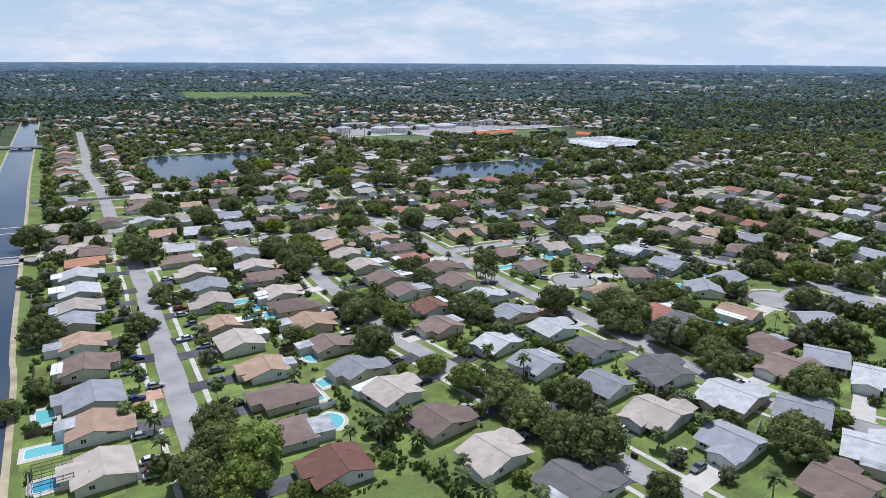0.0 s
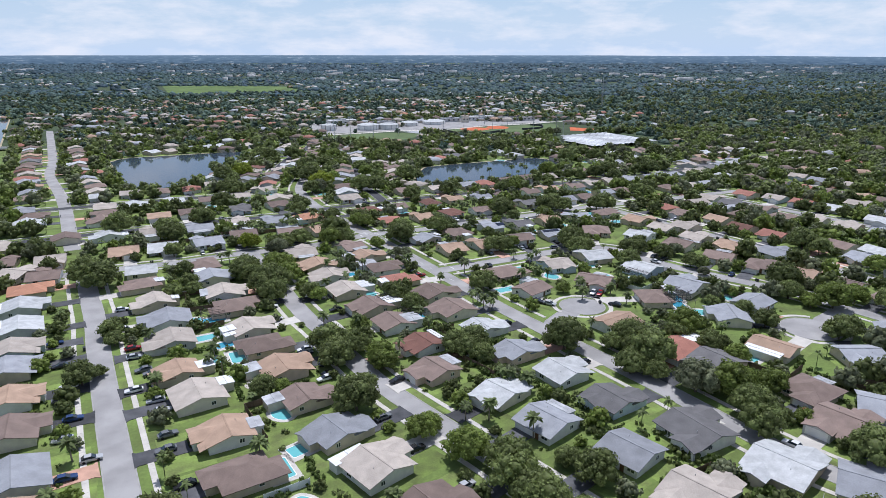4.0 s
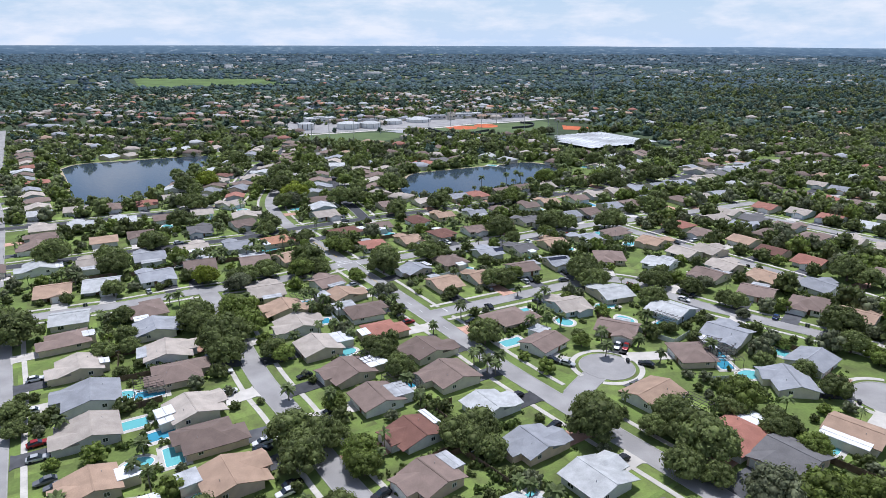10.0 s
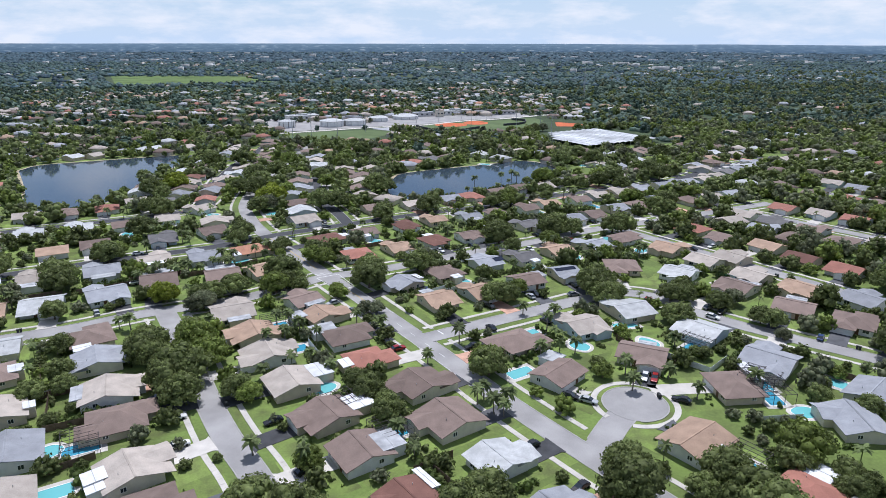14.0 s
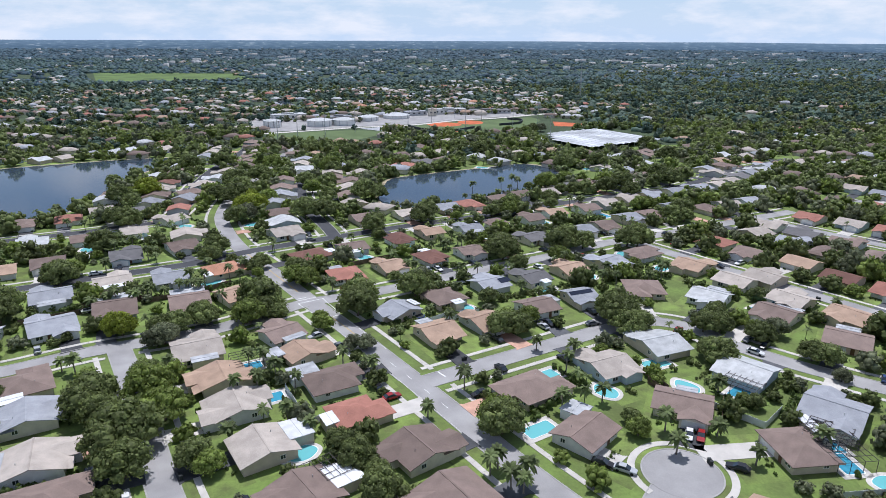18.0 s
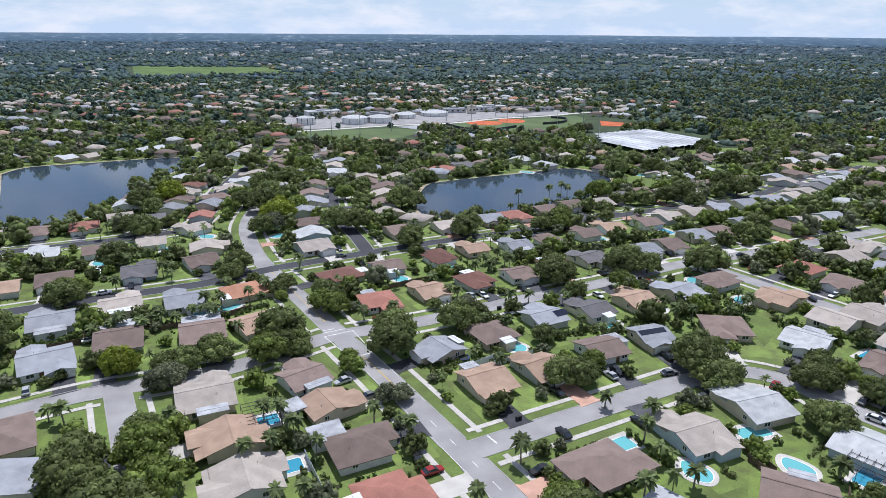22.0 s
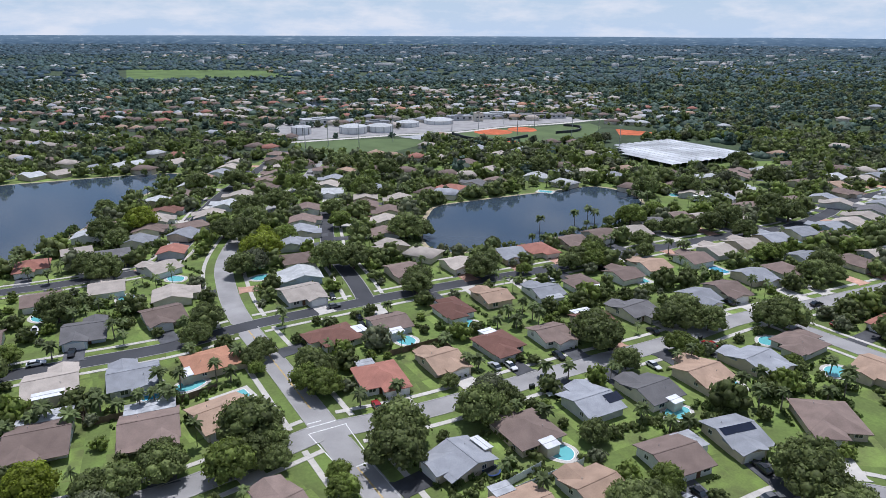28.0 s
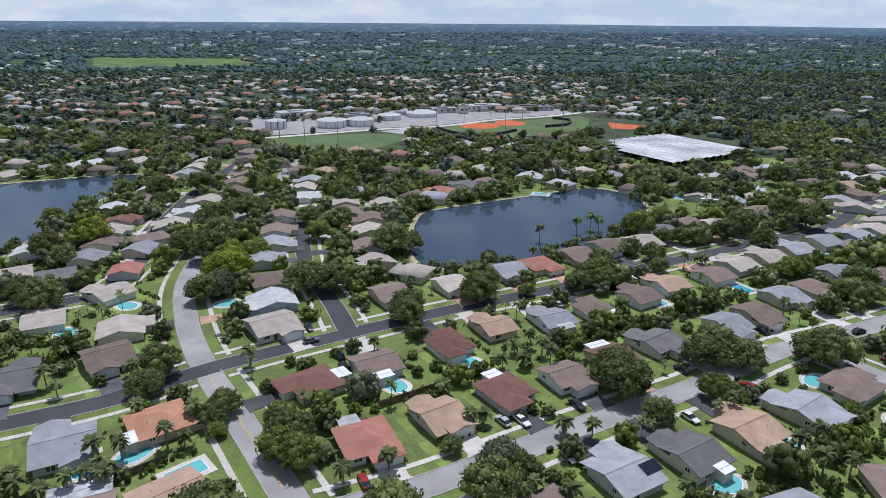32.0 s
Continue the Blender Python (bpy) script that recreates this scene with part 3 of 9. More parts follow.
def hip_wing(w, x0, front, back, rise, eave):
    """A hipped cross roof of a wing, its front end sloping."""
    o, s = 0.6, 1 if front > back else -1
    x, low, top, yf = w / 2 + o, eave - o * rise / (w / 2), eave + rise, front + o * s
    up = [(x0 - x, yf, low), (x0 + x, yf, low), (x0 + x, back, low), (x0 - x, back, low), (x0, yf - s * w * 0.46, top), (x0, back, top)]
    f = [(0, 1, 4), (1, 2, 5, 4), (3, 0, 4, 5), (2, 3, 5)]
    f = f + [tuple(i + 6 for i in q)[::-1] for q in f] + [(i, 6 + i, 6 + (i + 1) % 4, (i + 1) % 4) for i in range(4)]
    if s < 0:
        f = [q[::-1] for q in f]
    return up + [(px, py, pz - 0.16) for px, py, pz in up], f


def wall_bag(w, d, eave, rise, kind):
    """The outer walls in one block, carried up into the gables."""
    if kind == "hip":
        return Bag().box(-w / 2, -d / 2, 0, w / 2, d / 2, eave)
    sec = [(-d / 2, 0), (d / 2, 0), (d / 2, eave - 0.12), (0, eave + rise - 0.2), (-d / 2, eave - 0.12)]
    v = [(x, a, h) for x in (-w / 2, w / 2) for a, h in sec]
    return Bag().add(v, [(0, 1, 2, 3, 4)[::-1], (5, 6, 7, 8, 9)] + [(i, (i + 1) % 5, 5 + (i + 1) % 5, 5 + i) for i in range(5)])


def wing_block(w, x0, front, back, eave, rise, hipped):
    if hipped:
        return Bag().box(x0 - w / 2, min(front, back), 0, x0 + w / 2, max(front, back), eave)
    sec = [(-w / 2, 0), (w / 2, 0), (w / 2, eave - 0.12), (0, eave + rise - 0.2), (-w / 2, eave - 0.12)]
    v = [(x0 + a, y, h) for y in (max(front, back), min(front, back)) for a, h in sec]
    return Bag().add(v, [(0, 1, 2, 3, 4), (5, 6, 7, 8, 9)[::-1]] + [(i, 5 + i, 5 + (i + 1) % 5, (i + 1) % 5) for i in range(5)])


def window_on(parent, x, y, z, face, w, h):
    """A framed window standing proud of a wall; face: the outward turn in degrees (0 looks along +y)."""
    fr = shared(("wf", w, h), lambda: Bag().box(-w / 2, -0.02, -h / 2, w / 2, 0.06, -h / 2 + 0.09).box(-w / 2, -0.02, h / 2 - 0.09, w / 2, 0.06, h / 2)
                .box(-w / 2, -0.02, -h / 2, -w / 2 + 0.09, 0.06, h / 2).box(w / 2 - 0.09, -0.02, -h / 2, w / 2, 0.06, h / 2).box(-0.04, -0.02, -h / 2, 0.04, 0.055, h / 2).mesh("frame", WHITE))
    gl = shared(("wg", w, h), lambda: Bag().box(-w / 2 + 0.05, 0, -h / 2 + 0.05, w / 2 - 0.05, 0.03, h / 2 - 0.05).mesh("pane", PANE))
    win = part("window", fr, parent, pose(x, y, z, 0, 0, face))
    part("pane", gl, win)


POOLS = []


def house(x, y, turn, colour, w=11.2, d=12.0, kind="gable", wall=0, wing=1, front=6.0, drive="a", near=1, annex=(), label=""):
    """A one-storey house: w along its street, d deep, its local +y towards the street. wing: 0 none, 1 or -1 the side of the garage wing.
    front: the way to the kerb; drive: asphalt, concrete or paver; annex: flat patio roofs or solar panels (x, y, width, depth, kind)."""
    eave, pitch = 2.5, 0.27 if kind == "gable" else 0.31
    rise = pitch * (min(w, d) if kind == "hip" else d) / 2
    h = thing("house", x, y, 0, turn, label or "one-storey %s house with a %s roof" % (WALL_WORD[wall], ROOF_WORD[colour]), "house", "houses of the suburb")
    pick = random.Random(int(x * 10) * 31 + int(y * 10))
    deep = 2.8 if wing else 0.0
    wx = wing * (w / 2 - 3.1)
    wr = pitch * 3.0
    hipped = kind == "hip"
    walls, roof = wall_bag(w, d, eave, rise, kind), roof_bag(w, d, rise, eave, kind)
    cross = hip_wing if hipped else wing_shell
    if wing:
        roof.add(*cross(6.0, wx, d / 2 + deep, d / 2 - wr / pitch * 0.98, wr, eave))
        part("garage_wing", wing_block(6.0, wx, d / 2 + deep, d / 2 - 0.3, eave, wr, hipped).mesh("garage_wing", WALL[wall]), h)
        # porch: the front slope carried on over the entrance
        px0, px1 = (-w / 2 - 0.7, wx - 3.5) if wing > 0 else (wx + 3.5, w / 2 + 0.7)
        if not hipped and pick.random() < 0.55:
            s0, s1 = d / 2 + 0.6, d / 2 + pick.uniform(1.6, 2.3)
            z0, z1 = eave + rise - s0 * pitch, eave + rise - s1 * pitch
            roof.add(*Bag().slab([(px0, s0, z0), (px1, s0, z0), (px1, s1, z1), (px0, s1, z1)], 0.12).faced())
    # a second cross gable towards the garden
    if near and not annex and pick.random() < 0.6:
        rw, rx = pick.uniform(5.0, 6.4), -(wing or 1) * (w / 2 - 3.0)
        rr, out = pitch * rw / 2, pick.uniform(1.4, 3.0)
        roof.add(*cross(rw, rx, -d / 2 - out, -d / 2 + rr / pitch * 0.98, rr, eave))
        extra = wing_block(rw, rx, -d / 2 - out, -d / 2 + 0.3, eave, rr, hipped)
        walls.add(extra.v, extra.f)
    part("wall", walls.mesh("wall", WALL[wall]), h)
    part("roof", roof.mesh("roof", ROOF[colour]), h)
    if kind == "gable" and near:
        cap = Bag().box(-w / 2 - 0.7, -0.17, eave + rise - 0.06, w / 2 + 0.7, 0.17, eave + rise + 0.05)
        part("ridge_cap", cap.mesh("ridge_cap", ROOF[colour]), h)
    gx, gy = (wx, d / 2 + deep) if wing else (w * 0.22, d / 2)
    part("garage_door", shared("garage", lambda: Bag().box(-2.45, 0, 0.02, 2.45, 0.05, 2.2).box(-2.45, 0.05, 0.5, 2.45, 0.07, 0.55).box(-2.45, 0.05, 1.05, 2.45, 0.07, 1.1).box(-2.45, 0.05, 1.6, 2.45, 0.07, 1.65).mesh("garage_door", WHITE)), h, pose(gx, gy + 0.004, 0))
    if near:
        dx = -wing * w * 0.12 if wing else -w * 0.15
        part("door", shared("door", lambda: Bag().box(-0.5, 0, 0.05, 0.5, 0.06, 2.1).mesh("door", WOOD)), h, pose(dx, d / 2 + 0.004, 0))
        window_on(h, -wing * w * 0.33 if wing else -w * 0.36, d / 2, 1.5, 0, 1.8, 1.2)
        for sx, face in ((1, -90), (-1, 90)):
            for py in (-0.22,):
                window_on(h, sx * w / 2, py * d, 1.55, face, 1.2, 1.1)
        for px in (-0.22,):
            window_on(h, px * w, -d / 2, 1.35, 180, 1.8, 1.5)
        rz = eave + rise * 0.55
        part("vent_pipe", shared("vent", lambda: Bag().tube((0, 0, -0.3), (0, 0, 0.45), 0.07, 0.07).mesh("vent", METAL)), h, pose(w * 0.2, -d * 0.225, rz))
    for ax, ay, aw, ad, what in annex:
        if what == "s":
            s_, top = (1 if ay > 0 else -1), eave + rise
            zz = lambda q: top - abs(q) * rise / (d / 2) + 0.10
            y0, y1 = ay - ad / 2, ay + ad / 2
            part("solar_panel", Bag().slab([(ax - aw / 2, y0, zz(y0)), (ax + aw / 2, y0, zz(y0)), (ax + aw / 2, y1, zz(y1)), (ax - aw / 2, y1, zz(y1))], 0.06).mesh("solar_panel", SOLAR), h, label="black solar panels")
            continue
        z1 = 2.95 if abs(ay) < d / 2 + 1 and abs(ax) < w / 2 + 1 else 2.6
        zc = eave + rise * max(0, 1 - abs(ay) / (d / 2)) + 0.25 if abs(ay) < d / 2 and abs(ax) < w / 2 else z1
        ap = part("patio_roof", Bag().slab([(ax - aw / 2, ay - ad / 2, zc - 0.1), (ax + aw / 2, ay - ad / 2, zc - 0.1), (ax + aw / 2, ay + ad / 2, zc + 0.1), (ax - aw / 2, ay + ad / 2, zc + 0.1)], 0.14).mesh("patio_roof", PATIO if what == "w" else PATIO_GREY), h, label="flat pale patio roof")
        part("panel_seam", Bag().box(ax - aw / 2, ay - 0.05, zc + 0.0, ax + aw / 2, ay + 0.05, zc + 0.06).mesh("panel_seam", METAL), ap)
        part("rear_room", Bag().box(ax - aw / 2 + 0.25, ay - ad / 2 + 0.25, 0, ax + aw / 2 - 0.25, ay + ad / 2 - 0.25, zc - 0.26).mesh("rear_room", WALL[wall]), h)
    # driveway and front path
    reach = front
    dm = {"a": DRIVE_DARK, "c": CONCRETE, "p": PAVER}[drive]
    dv = tagged(new("driveway", shared(("drive", drive, round(reach)), lambda: Bag().prism([(-2.6, 0), (2.6, 0), (2.6, round(reach) - 0.9), (3.3, round(reach)), (-3.3, round(reach)), (-2.6, round(reach) - 0.9)], 0.0, 0.125).mesh("driveway", dm))),
                {"a": "dark asphalt driveway", "c": "pale concrete driveway", "p": "pinkish paved driveway"}[drive] + " from the street to a garage", "driveway", kind="structure")
    dv.matrix_basis = h.matrix_basis @ pose(gx, gy + 0.02, 0)
    return h



def pool_cage(x, y, turn, w=8.6, d=7.4):
    """A screened pool enclosure: bronze posts, rails and roof bars."""
    c = thing("pool_enclosure", x, y, 0, turn, "bronze-framed screen enclosure standing over a pool", "pool enclosure", "pool enclosures")
    x0, y0, n = -w / 2, -d / 2, 6
    for k in range(n + 1):
        px = x0 + (w - 0.09) * k / n
        part("bar", shared(("bar", d), lambda: Bag().box(0, 0, 0, 0.09, d, 0.09).mesh("bar", FRAME)), c, pose(px, y0, 2.85))
    for k in range(5):
        part("cross_bar", shared(("xbar", w), lambda: Bag().box(0, 0, 0, w, 0.09, 0.09).mesh("cross_bar", FRAME)), c, pose(x0, y0 + (d - 0.09) * k / 4, 2.76))
    for px in (x0, x0 + w / 3, x0 + 2 * w / 3, x0 + w - 0.09):
        for py in (y0, y0 + d - 0.09):
            part("post", shared("cpost", lambda: Bag().box(0, 0, 0, 0.09, 0.09, 2.8).mesh("post", FRAME)), c, pose(px, py, 0))
    return c


def pool(x, y, turn, kind="r"):
    """A swimming pool with a raised rim in a pale deck. r: straight-sided, k: rounded, b: deep blue."""
    p = thing("swimming_pool", x, y, 0, turn, {"r": "turquoise rectangular garden pool in a pale deck", "k": "turquoise rounded garden pool in a pale deck", "b": "deep blue garden pool in a pale deck"}[kind], "swimming pool", "garden pools")
    if kind == "k":
        ring = [(2.2 * math.cos(a) * (1 + 0.18 * math.cos(2 * a + 0.6)), 3.6 * math.sin(a) * (1 + 0.12 * math.sin(a))) for a in (k * math.tau / 28 for k in range(28))]
        deck = [(q * 1.45, r * 1.34) for q, r in ring]
    else:
        ring = [(2.0 * sx, 3.7 * sy) for sx, sy in ((-0.85, -1), (0.85, -1), (1, -0.9), (1, 0.9), (0.85, 1), (-0.85, 1), (-1, 0.9), (-1, -0.9))]
        deck = [(-3.2, -4.9), (3.4, -4.9), (3.4, 5.0), (-3.2, 5.0)]
    out = [(q * 1.09, r * 1.06) for q, r in ring]
    n = len(ring)
    part("deck", shared(("deck", kind), lambda: Bag().prism(deck, 0.0, 0.075).mesh("deck", CONCRETE)), p)
    part("water", shared(("poolw", kind), lambda: Bag().prism(ring, 0.01, 0.088).mesh("water", POOL_BLUE if kind == "b" else POOL)), p)
    part("rim", shared(("rim", kind), lambda: mesh_of("rim", [(*q, 0.13) for q in ring] + [(*q, 0.13) for q in out] + [(*q, 0.08) for q in ring] + [(*q, 0.07) for q in out],
         [(i, (i + 1) % n, n + (i + 1) % n, n + i)[::-1] for i in range(n)] + [(i, 2 * n + i, 2 * n + (i + 1) % n, (i + 1) % n) for i in range(n)] + [(n + i, n + (i + 1) % n, 3 * n + (i + 1) % n, 3 * n + i) for i in range(n)], WHITE)), p)
    POOLS.append((x, y, 4.2))
    return p


def car_body(colour):
    """A rounded saloon shell, lofted along its length from cross-sections."""
    rows = [(-2.3, 0.55, 0.72, 0.80), (-2.2, 0.34, 0.86, 0.86), (-1.3, 0.28, 0.88, 0.92), (-0.9, 0.28, 0.88, 0.94), (0.7, 0.28, 0.88, 0.92), (1.1, 0.28, 0.88, 0.88), (2.1, 0.34, 0.84, 0.74), (2.3, 0.48, 0.70, 0.64)]
    v, f = [], []
    for y, lo, hw, hi in rows:
        v += [(-hw * 0.92, y, lo), (-hw, y, (lo + hi) / 2), (-hw * 0.9, y, hi), (hw * 0.9, y, hi), (hw, y, (lo + hi) / 2), (hw * 0.92, y, lo)]
    for i in range(len(rows) - 1):
        for k in range(6):
            a, b = i * 6 + k, i * 6 + (k + 1) % 6
            f.append((a, b, b + 6, a + 6))
    f += [(5, 4, 3, 2, 1, 0), tuple(range(len(v) - 6, len(v)))]
    top = [(-0.68, -1.3, 1.45), (0.68, -1.3, 1.45), (0.66, 0.15, 1.45), (-0.66, 0.15, 1.45)]
    o = len(v)
    v += [(x, y, 1.40) for x, y, z in top] + top
    f += [(o, o + 3, o + 2, o + 1), (o + 4, o + 5, o + 6, o + 7)] + [(o + k, o + (k + 1) % 4, o + 4 + (k + 1) % 4, o + 4 + k) for k in range(4)]
    return mesh_of("body", v, f, CAR[colour], smooth=False)


def car_glass():
    low = [(-0.80, -1.95, 0.90), (0.80, -1.95, 0.90), (0.80, 1.0, 0.90), (-0.80, 1.0, 0.90)]
    top = [(-0.66, -1.28, 1.41), (0.66, -1.28, 1.41), (0.64, 0.13, 1.41), (-0.64, 0.13, 1.41)]
    return mesh_of("cabin_glass", low + top, [(3, 2, 1, 0), (4, 5, 6, 7)] + [(k, (k + 1) % 4, 4 + (k + 1) % 4, 4 + k) for k in range(4)], PANE)


def car_wheel():
    b = Bag().tube((-0.1, 0, 0), (0.1, 0, 0), 0.33, 0.33, 12)
    b.add([(0.101, 0.2 * math.cos(k * math.tau / 8), 0.2 * math.sin(k * math.tau / 8)) for k in range(8)], [tuple(range(8))])
    return b.mesh("wheel", TYRE)


def car(x, y, turn, colour):
    c = thing("car", x, y, 0.125, turn, "%s car parked on tarmac in a residential street" % {"grey": "dark grey"}.get(colour, colour), "car", "parked cars")
    part("body", shared(("car", colour), lambda: car_body(colour)), c)
    part("cabin_glass", shared("carglass", car_glass), c)
    for sx in (-0.78, 0.78):
        for wy in (-1.42, 1.42):
            part("wheel", shared("wheel", car_wheel), c, pose(sx, wy, 0.33))
    return c


def fence(x, y, turn, n, white=False):
    """A garden fence of n panels 2.4 m long from a point, along its local x."""
    f = thing("fence", x, y, 0, turn, ("white vinyl" if white else "weathered brown wooden") + " garden fence between back yards", "fence", "garden fences")
    mat = FENCE_WHITE if white else FENCE_WOOD
    for k in range(n):
        part("panel", shared(("panel", white), lambda: Bag().box(0.06, -0.02, 0.05, 2.34, 0.02, 1.75).box(0.06, -0.05, 0.3, 2.34, -0.02, 0.42).box(0.06, -0.05, 1.35, 2.34, -0.02, 1.47).mesh("panel", mat)), f, pose(k * 2.4, 0, 0))
    for k in range(n + 1):
        part("post", shared(("fpost", white), lambda: Bag().box(-0.06, -0.06, 0, 0.06, 0.06, 1.85).mesh("post", mat)), f, pose(k * 2.4, 0, 0))
    return f


def bin_at(x, y, turn):
    b = thing("wheelie_bin", x, y, 0.05, turn, "black wheeled refuse bin standing by the kerb", "bin", "refuse bins")
    part("body", shared("binb", lambda: Bag().prism([(-0.28, -0.3), (0.28, -0.3), (0.3, 0.34), (-0.3, 0.34)], 0.04, 1.0).mesh("body", RUBBER)), b)
    part("lid", shared("binl", lambda: Bag().slab([(-0.33, -0.36, 1.08), (0.33, -0.36, 1.08), (0.33, 0.4, 1.14), (-0.33, 0.4, 1.14)], 0.07).mesh("lid", RUBBER)), b)

# houses
house(-64.5, 118.8, -60, 'e', 10.2, 10.9, 'gable', 0, 0, 9.8, 'a', 1)
house(-73.8, 134.9, -64, 't', 9.9, 10.6, 'gable', 1, 1, 8.2, 'a', 1, annex=((-2.4, -6.0, 5.3, 4.4, 'g'),))
house(-80.3, 148.1, -60, 'g', 11.6, 12.5, 'gable', 0, 0, 9.4, 'p', 1)
house(-91.1, 165.5, -65, 'b', 10.4, 11.2, 'gable', 0, -1, 8.8, 'a', 1, annex=((-0.6, -6.6, 7.4, 2.8, 'w'),))
house(-99.8, 180.7, -64, 't', 9.3, 10.0, 'gable', 1, -1, 10.1, 'a', 1, annex=((0.4, -7.1, 5.8, 5.0, 'g'),))
house(-109.7, 196.8, -63, 'g', 10.4, 11.2, 'gable', 3, -1, 10.9, 'a', 1)
house(-115.4, 209.2, -63, 'e', 10.4, 11.2, 'gable', 2, -1, 10.5, 'a', 1, annex=((0.8, -6.6, 7.4, 2.8, 'g'),))
house(-122.4, 225.6, -61, 'w', 11.6, 12.5, 'gable', 4, 0, 11.6, 'a', 1, annex=((-3.3, -7.1, 7.3, 5.2, 'w'),))
house(-131.8, 243.4, -64, 'w', 11.0, 11.8, 'gable', 4, -1, 9.1, 'a', 1, annex=((-1.1, -7.4, 6.9, 3.9, 'w'),))
house(-138.9, 260.3, -62, 'o', 11.0, 11.2, 'hip', 3, -1, 7.4, 'p', 1)
house(-140.8, 275.9, 19, 'b', 10.5, 12.1, 'gable', 1, -1, 2.0, 'c', 1)
house(-152.5, 277.7, -16, 'e', 10.4, 11.9, 'gable', 3, -1, 2.0, 'a', 1)
house(-29.1, 131.5, 116, 'b', 9.9, 10.2, 'hip', 4, 1, 7.3, 'p', 1, annex=((-0.9, -6.3, 7.1, 7.1, 'g'),))
house(-34.0, 148.2, 120, 'b', 9.9, 10.1, 'hip', 3, 1, 10.9, 'a', 1)
house(-41.4, 163.8, 117, 't', 9.3, 10.0, 'gable', 1, 1, 11.7, 'a', 1, annex=((0.1, -6.3, 5.0, 3.3, 'g'),))
house(-53.4, 181.0, 120, 'e', 11.0, 11.8, 'gable', 0, 0, 11.0, 'a', 1, annex=((3.2, -7.7, 4.9, 3.9, 'w'),))
house(-62.3, 194.3, 120, 't', 8.7, 9.4, 'gable', 3, -1, 7.6, 'a', 1, annex=((-0.3, -6.7, 4.7, 4.7, 'w'),))
house(-71.0, 214.6, 116, 'e', 10.4, 11.2, 'gable', 4, -1, 8.3, 'a', 1)
house(-77.7, 230.4, 114, 'g', 11.6, 12.5, 'gable', 1, 1, 8.5, 'c', 1)
house(-88.0, 247.0, 118, 'e', 9.9, 10.6, 'gable', 3, -1, 8.0, 'a', 1, annex=((-1.4, -6.2, 3.5, 2.6, 'w'),))
house(-99.4, 265.1, 120, 'b', 10.4, 10.7, 'hip', 3, -1, 6.7, 'c', 1, annex=((-0.5, -5.7, 4.7, 3.7, 'w'),))
house(-106.1, 281.3, 20, 'w', 10.5, 11.2, 'gable', 0, 0, 2.4, 'c', 1)
house(-16.1, 119.0, 119, 'm', 10.1, 10.8, 'gable', 1, 1, 12.5, 'a', 1)
house(-16.8, 162.8, -51, 'g', 9.3, 10.0, 'gable', 3, 1, 11.6, 'a', 1)
house(-26.6, 178.5, -59, 'b', 8.7, 9.4, 'gable', 3, 1, 10.9, 'c', 1, annex=((-2.7, -6.7, 4.7, 4.7, 'g'),))
house(-34.8, 194.9, -60, 't', 10.4, 11.2, 'gable', 6, -1, 8.4, 'a', 1, annex=((-3.8, -7.5, 5.6, 4.7, 'g'),))
house(-43.4, 210.2, -65, 'b', 10.4, 10.7, 'hip', 6, 1, 9.4, 'a', 1)
house(-50.4, 222.5, -58, 'e', 9.9, 10.6, 'gable', 0, -1, 9.1, 'c', 1, annex=((-1.1, -6.2, 4.4, 4.4, 'w'), (1.6, -6.7, 4.4, 3.5, 'w')))
house(-6.6, 149.6, -50, 'e', 10.4, 11.2, 'gable', 1, -1, 10.8, 'c', 1, annex=((-6.5, -2.8, 3.3, 8.4, 'w'),))
house(4.5, 135.5, -52, 'b', 9.9, 10.6, 'gable', 3, 1, 11.1, 'a', 1)
house(16.0, 122.2, -51, 'e', 10.1, 10.8, 'gable', 1, -1, 10.1, 'a', 1)
house(31.5, 111.3, -52, 'd', 11.9, 11.0, 'gable', 1, 1, 4.3, 'a', 1, annex=((0.6, -6.5, 6.0, 2.8, 'g'),))
house(41.6, 189.0, -59, 'w', 9.9, 10.6, 'gable', 1, -1, 6.9, 'c', 1)
house(50.7, 174.0, -59, 'd', 10.1, 9.4, 'gable', 2, 1, 7.3, 'a', 1)
house(66.1, 159.7, -64, 'd', 12.7, 11.8, 'gable', 1, -1, 2.0, 'c', 1)
house(78.8, 145.4, -51, 'w', 11.6, 12.5, 'gable', 3, 1, 2.0, 'a', 1)
house(57.2, 137.7, 130, 'e', 10.7, 11.5, 'gable', 4, 1, 9.3, 'a', 1)
house(69.6, 125.7, 127, 'g', 10.4, 11.2, 'gable', 1, -1, 12.2, 'c', 1)
house(32.7, 165.0, 129, 'g', 10.4, 11.2, 'gable', 1, 0, 9.3, 'a', 1, annex=((1.4, -6.6, 7.4, 2.8, 'g'),))
house(23.4, 178.6, 130, 'w', 8.7, 9.4, 'gable', 0, 1, 8.5, 'a', 1)
house(48.4, 152.3, 129, 'g', 10.2, 11.0, 'gable', 1, 0, 14.1, 'a', 1)
house(92.6, 137.5, -35, 'g', 11.1, 11.9, 'gable', 0, 1, 2.0, 'a', 1, annex=((0.9, -7.5, 5.0, 4.0, 'g'),))
house(84.3, 109.7, 125, 'b', 10.6, 11.4, 'gable', 6, -1, 14.6, 'a', 1)
house(98.6, 121.1, -35, 'w', 10.8, 11.6, 'gable', 3, 1, 2.0, 'a', 1, annex=((1.5, -6.9, 7.7, 2.9, 'g'),))
house(122.5, 154.4, 144, 'w', 10.4, 12.0, 'gable', 1, 1, 15.2, 'c', 1)
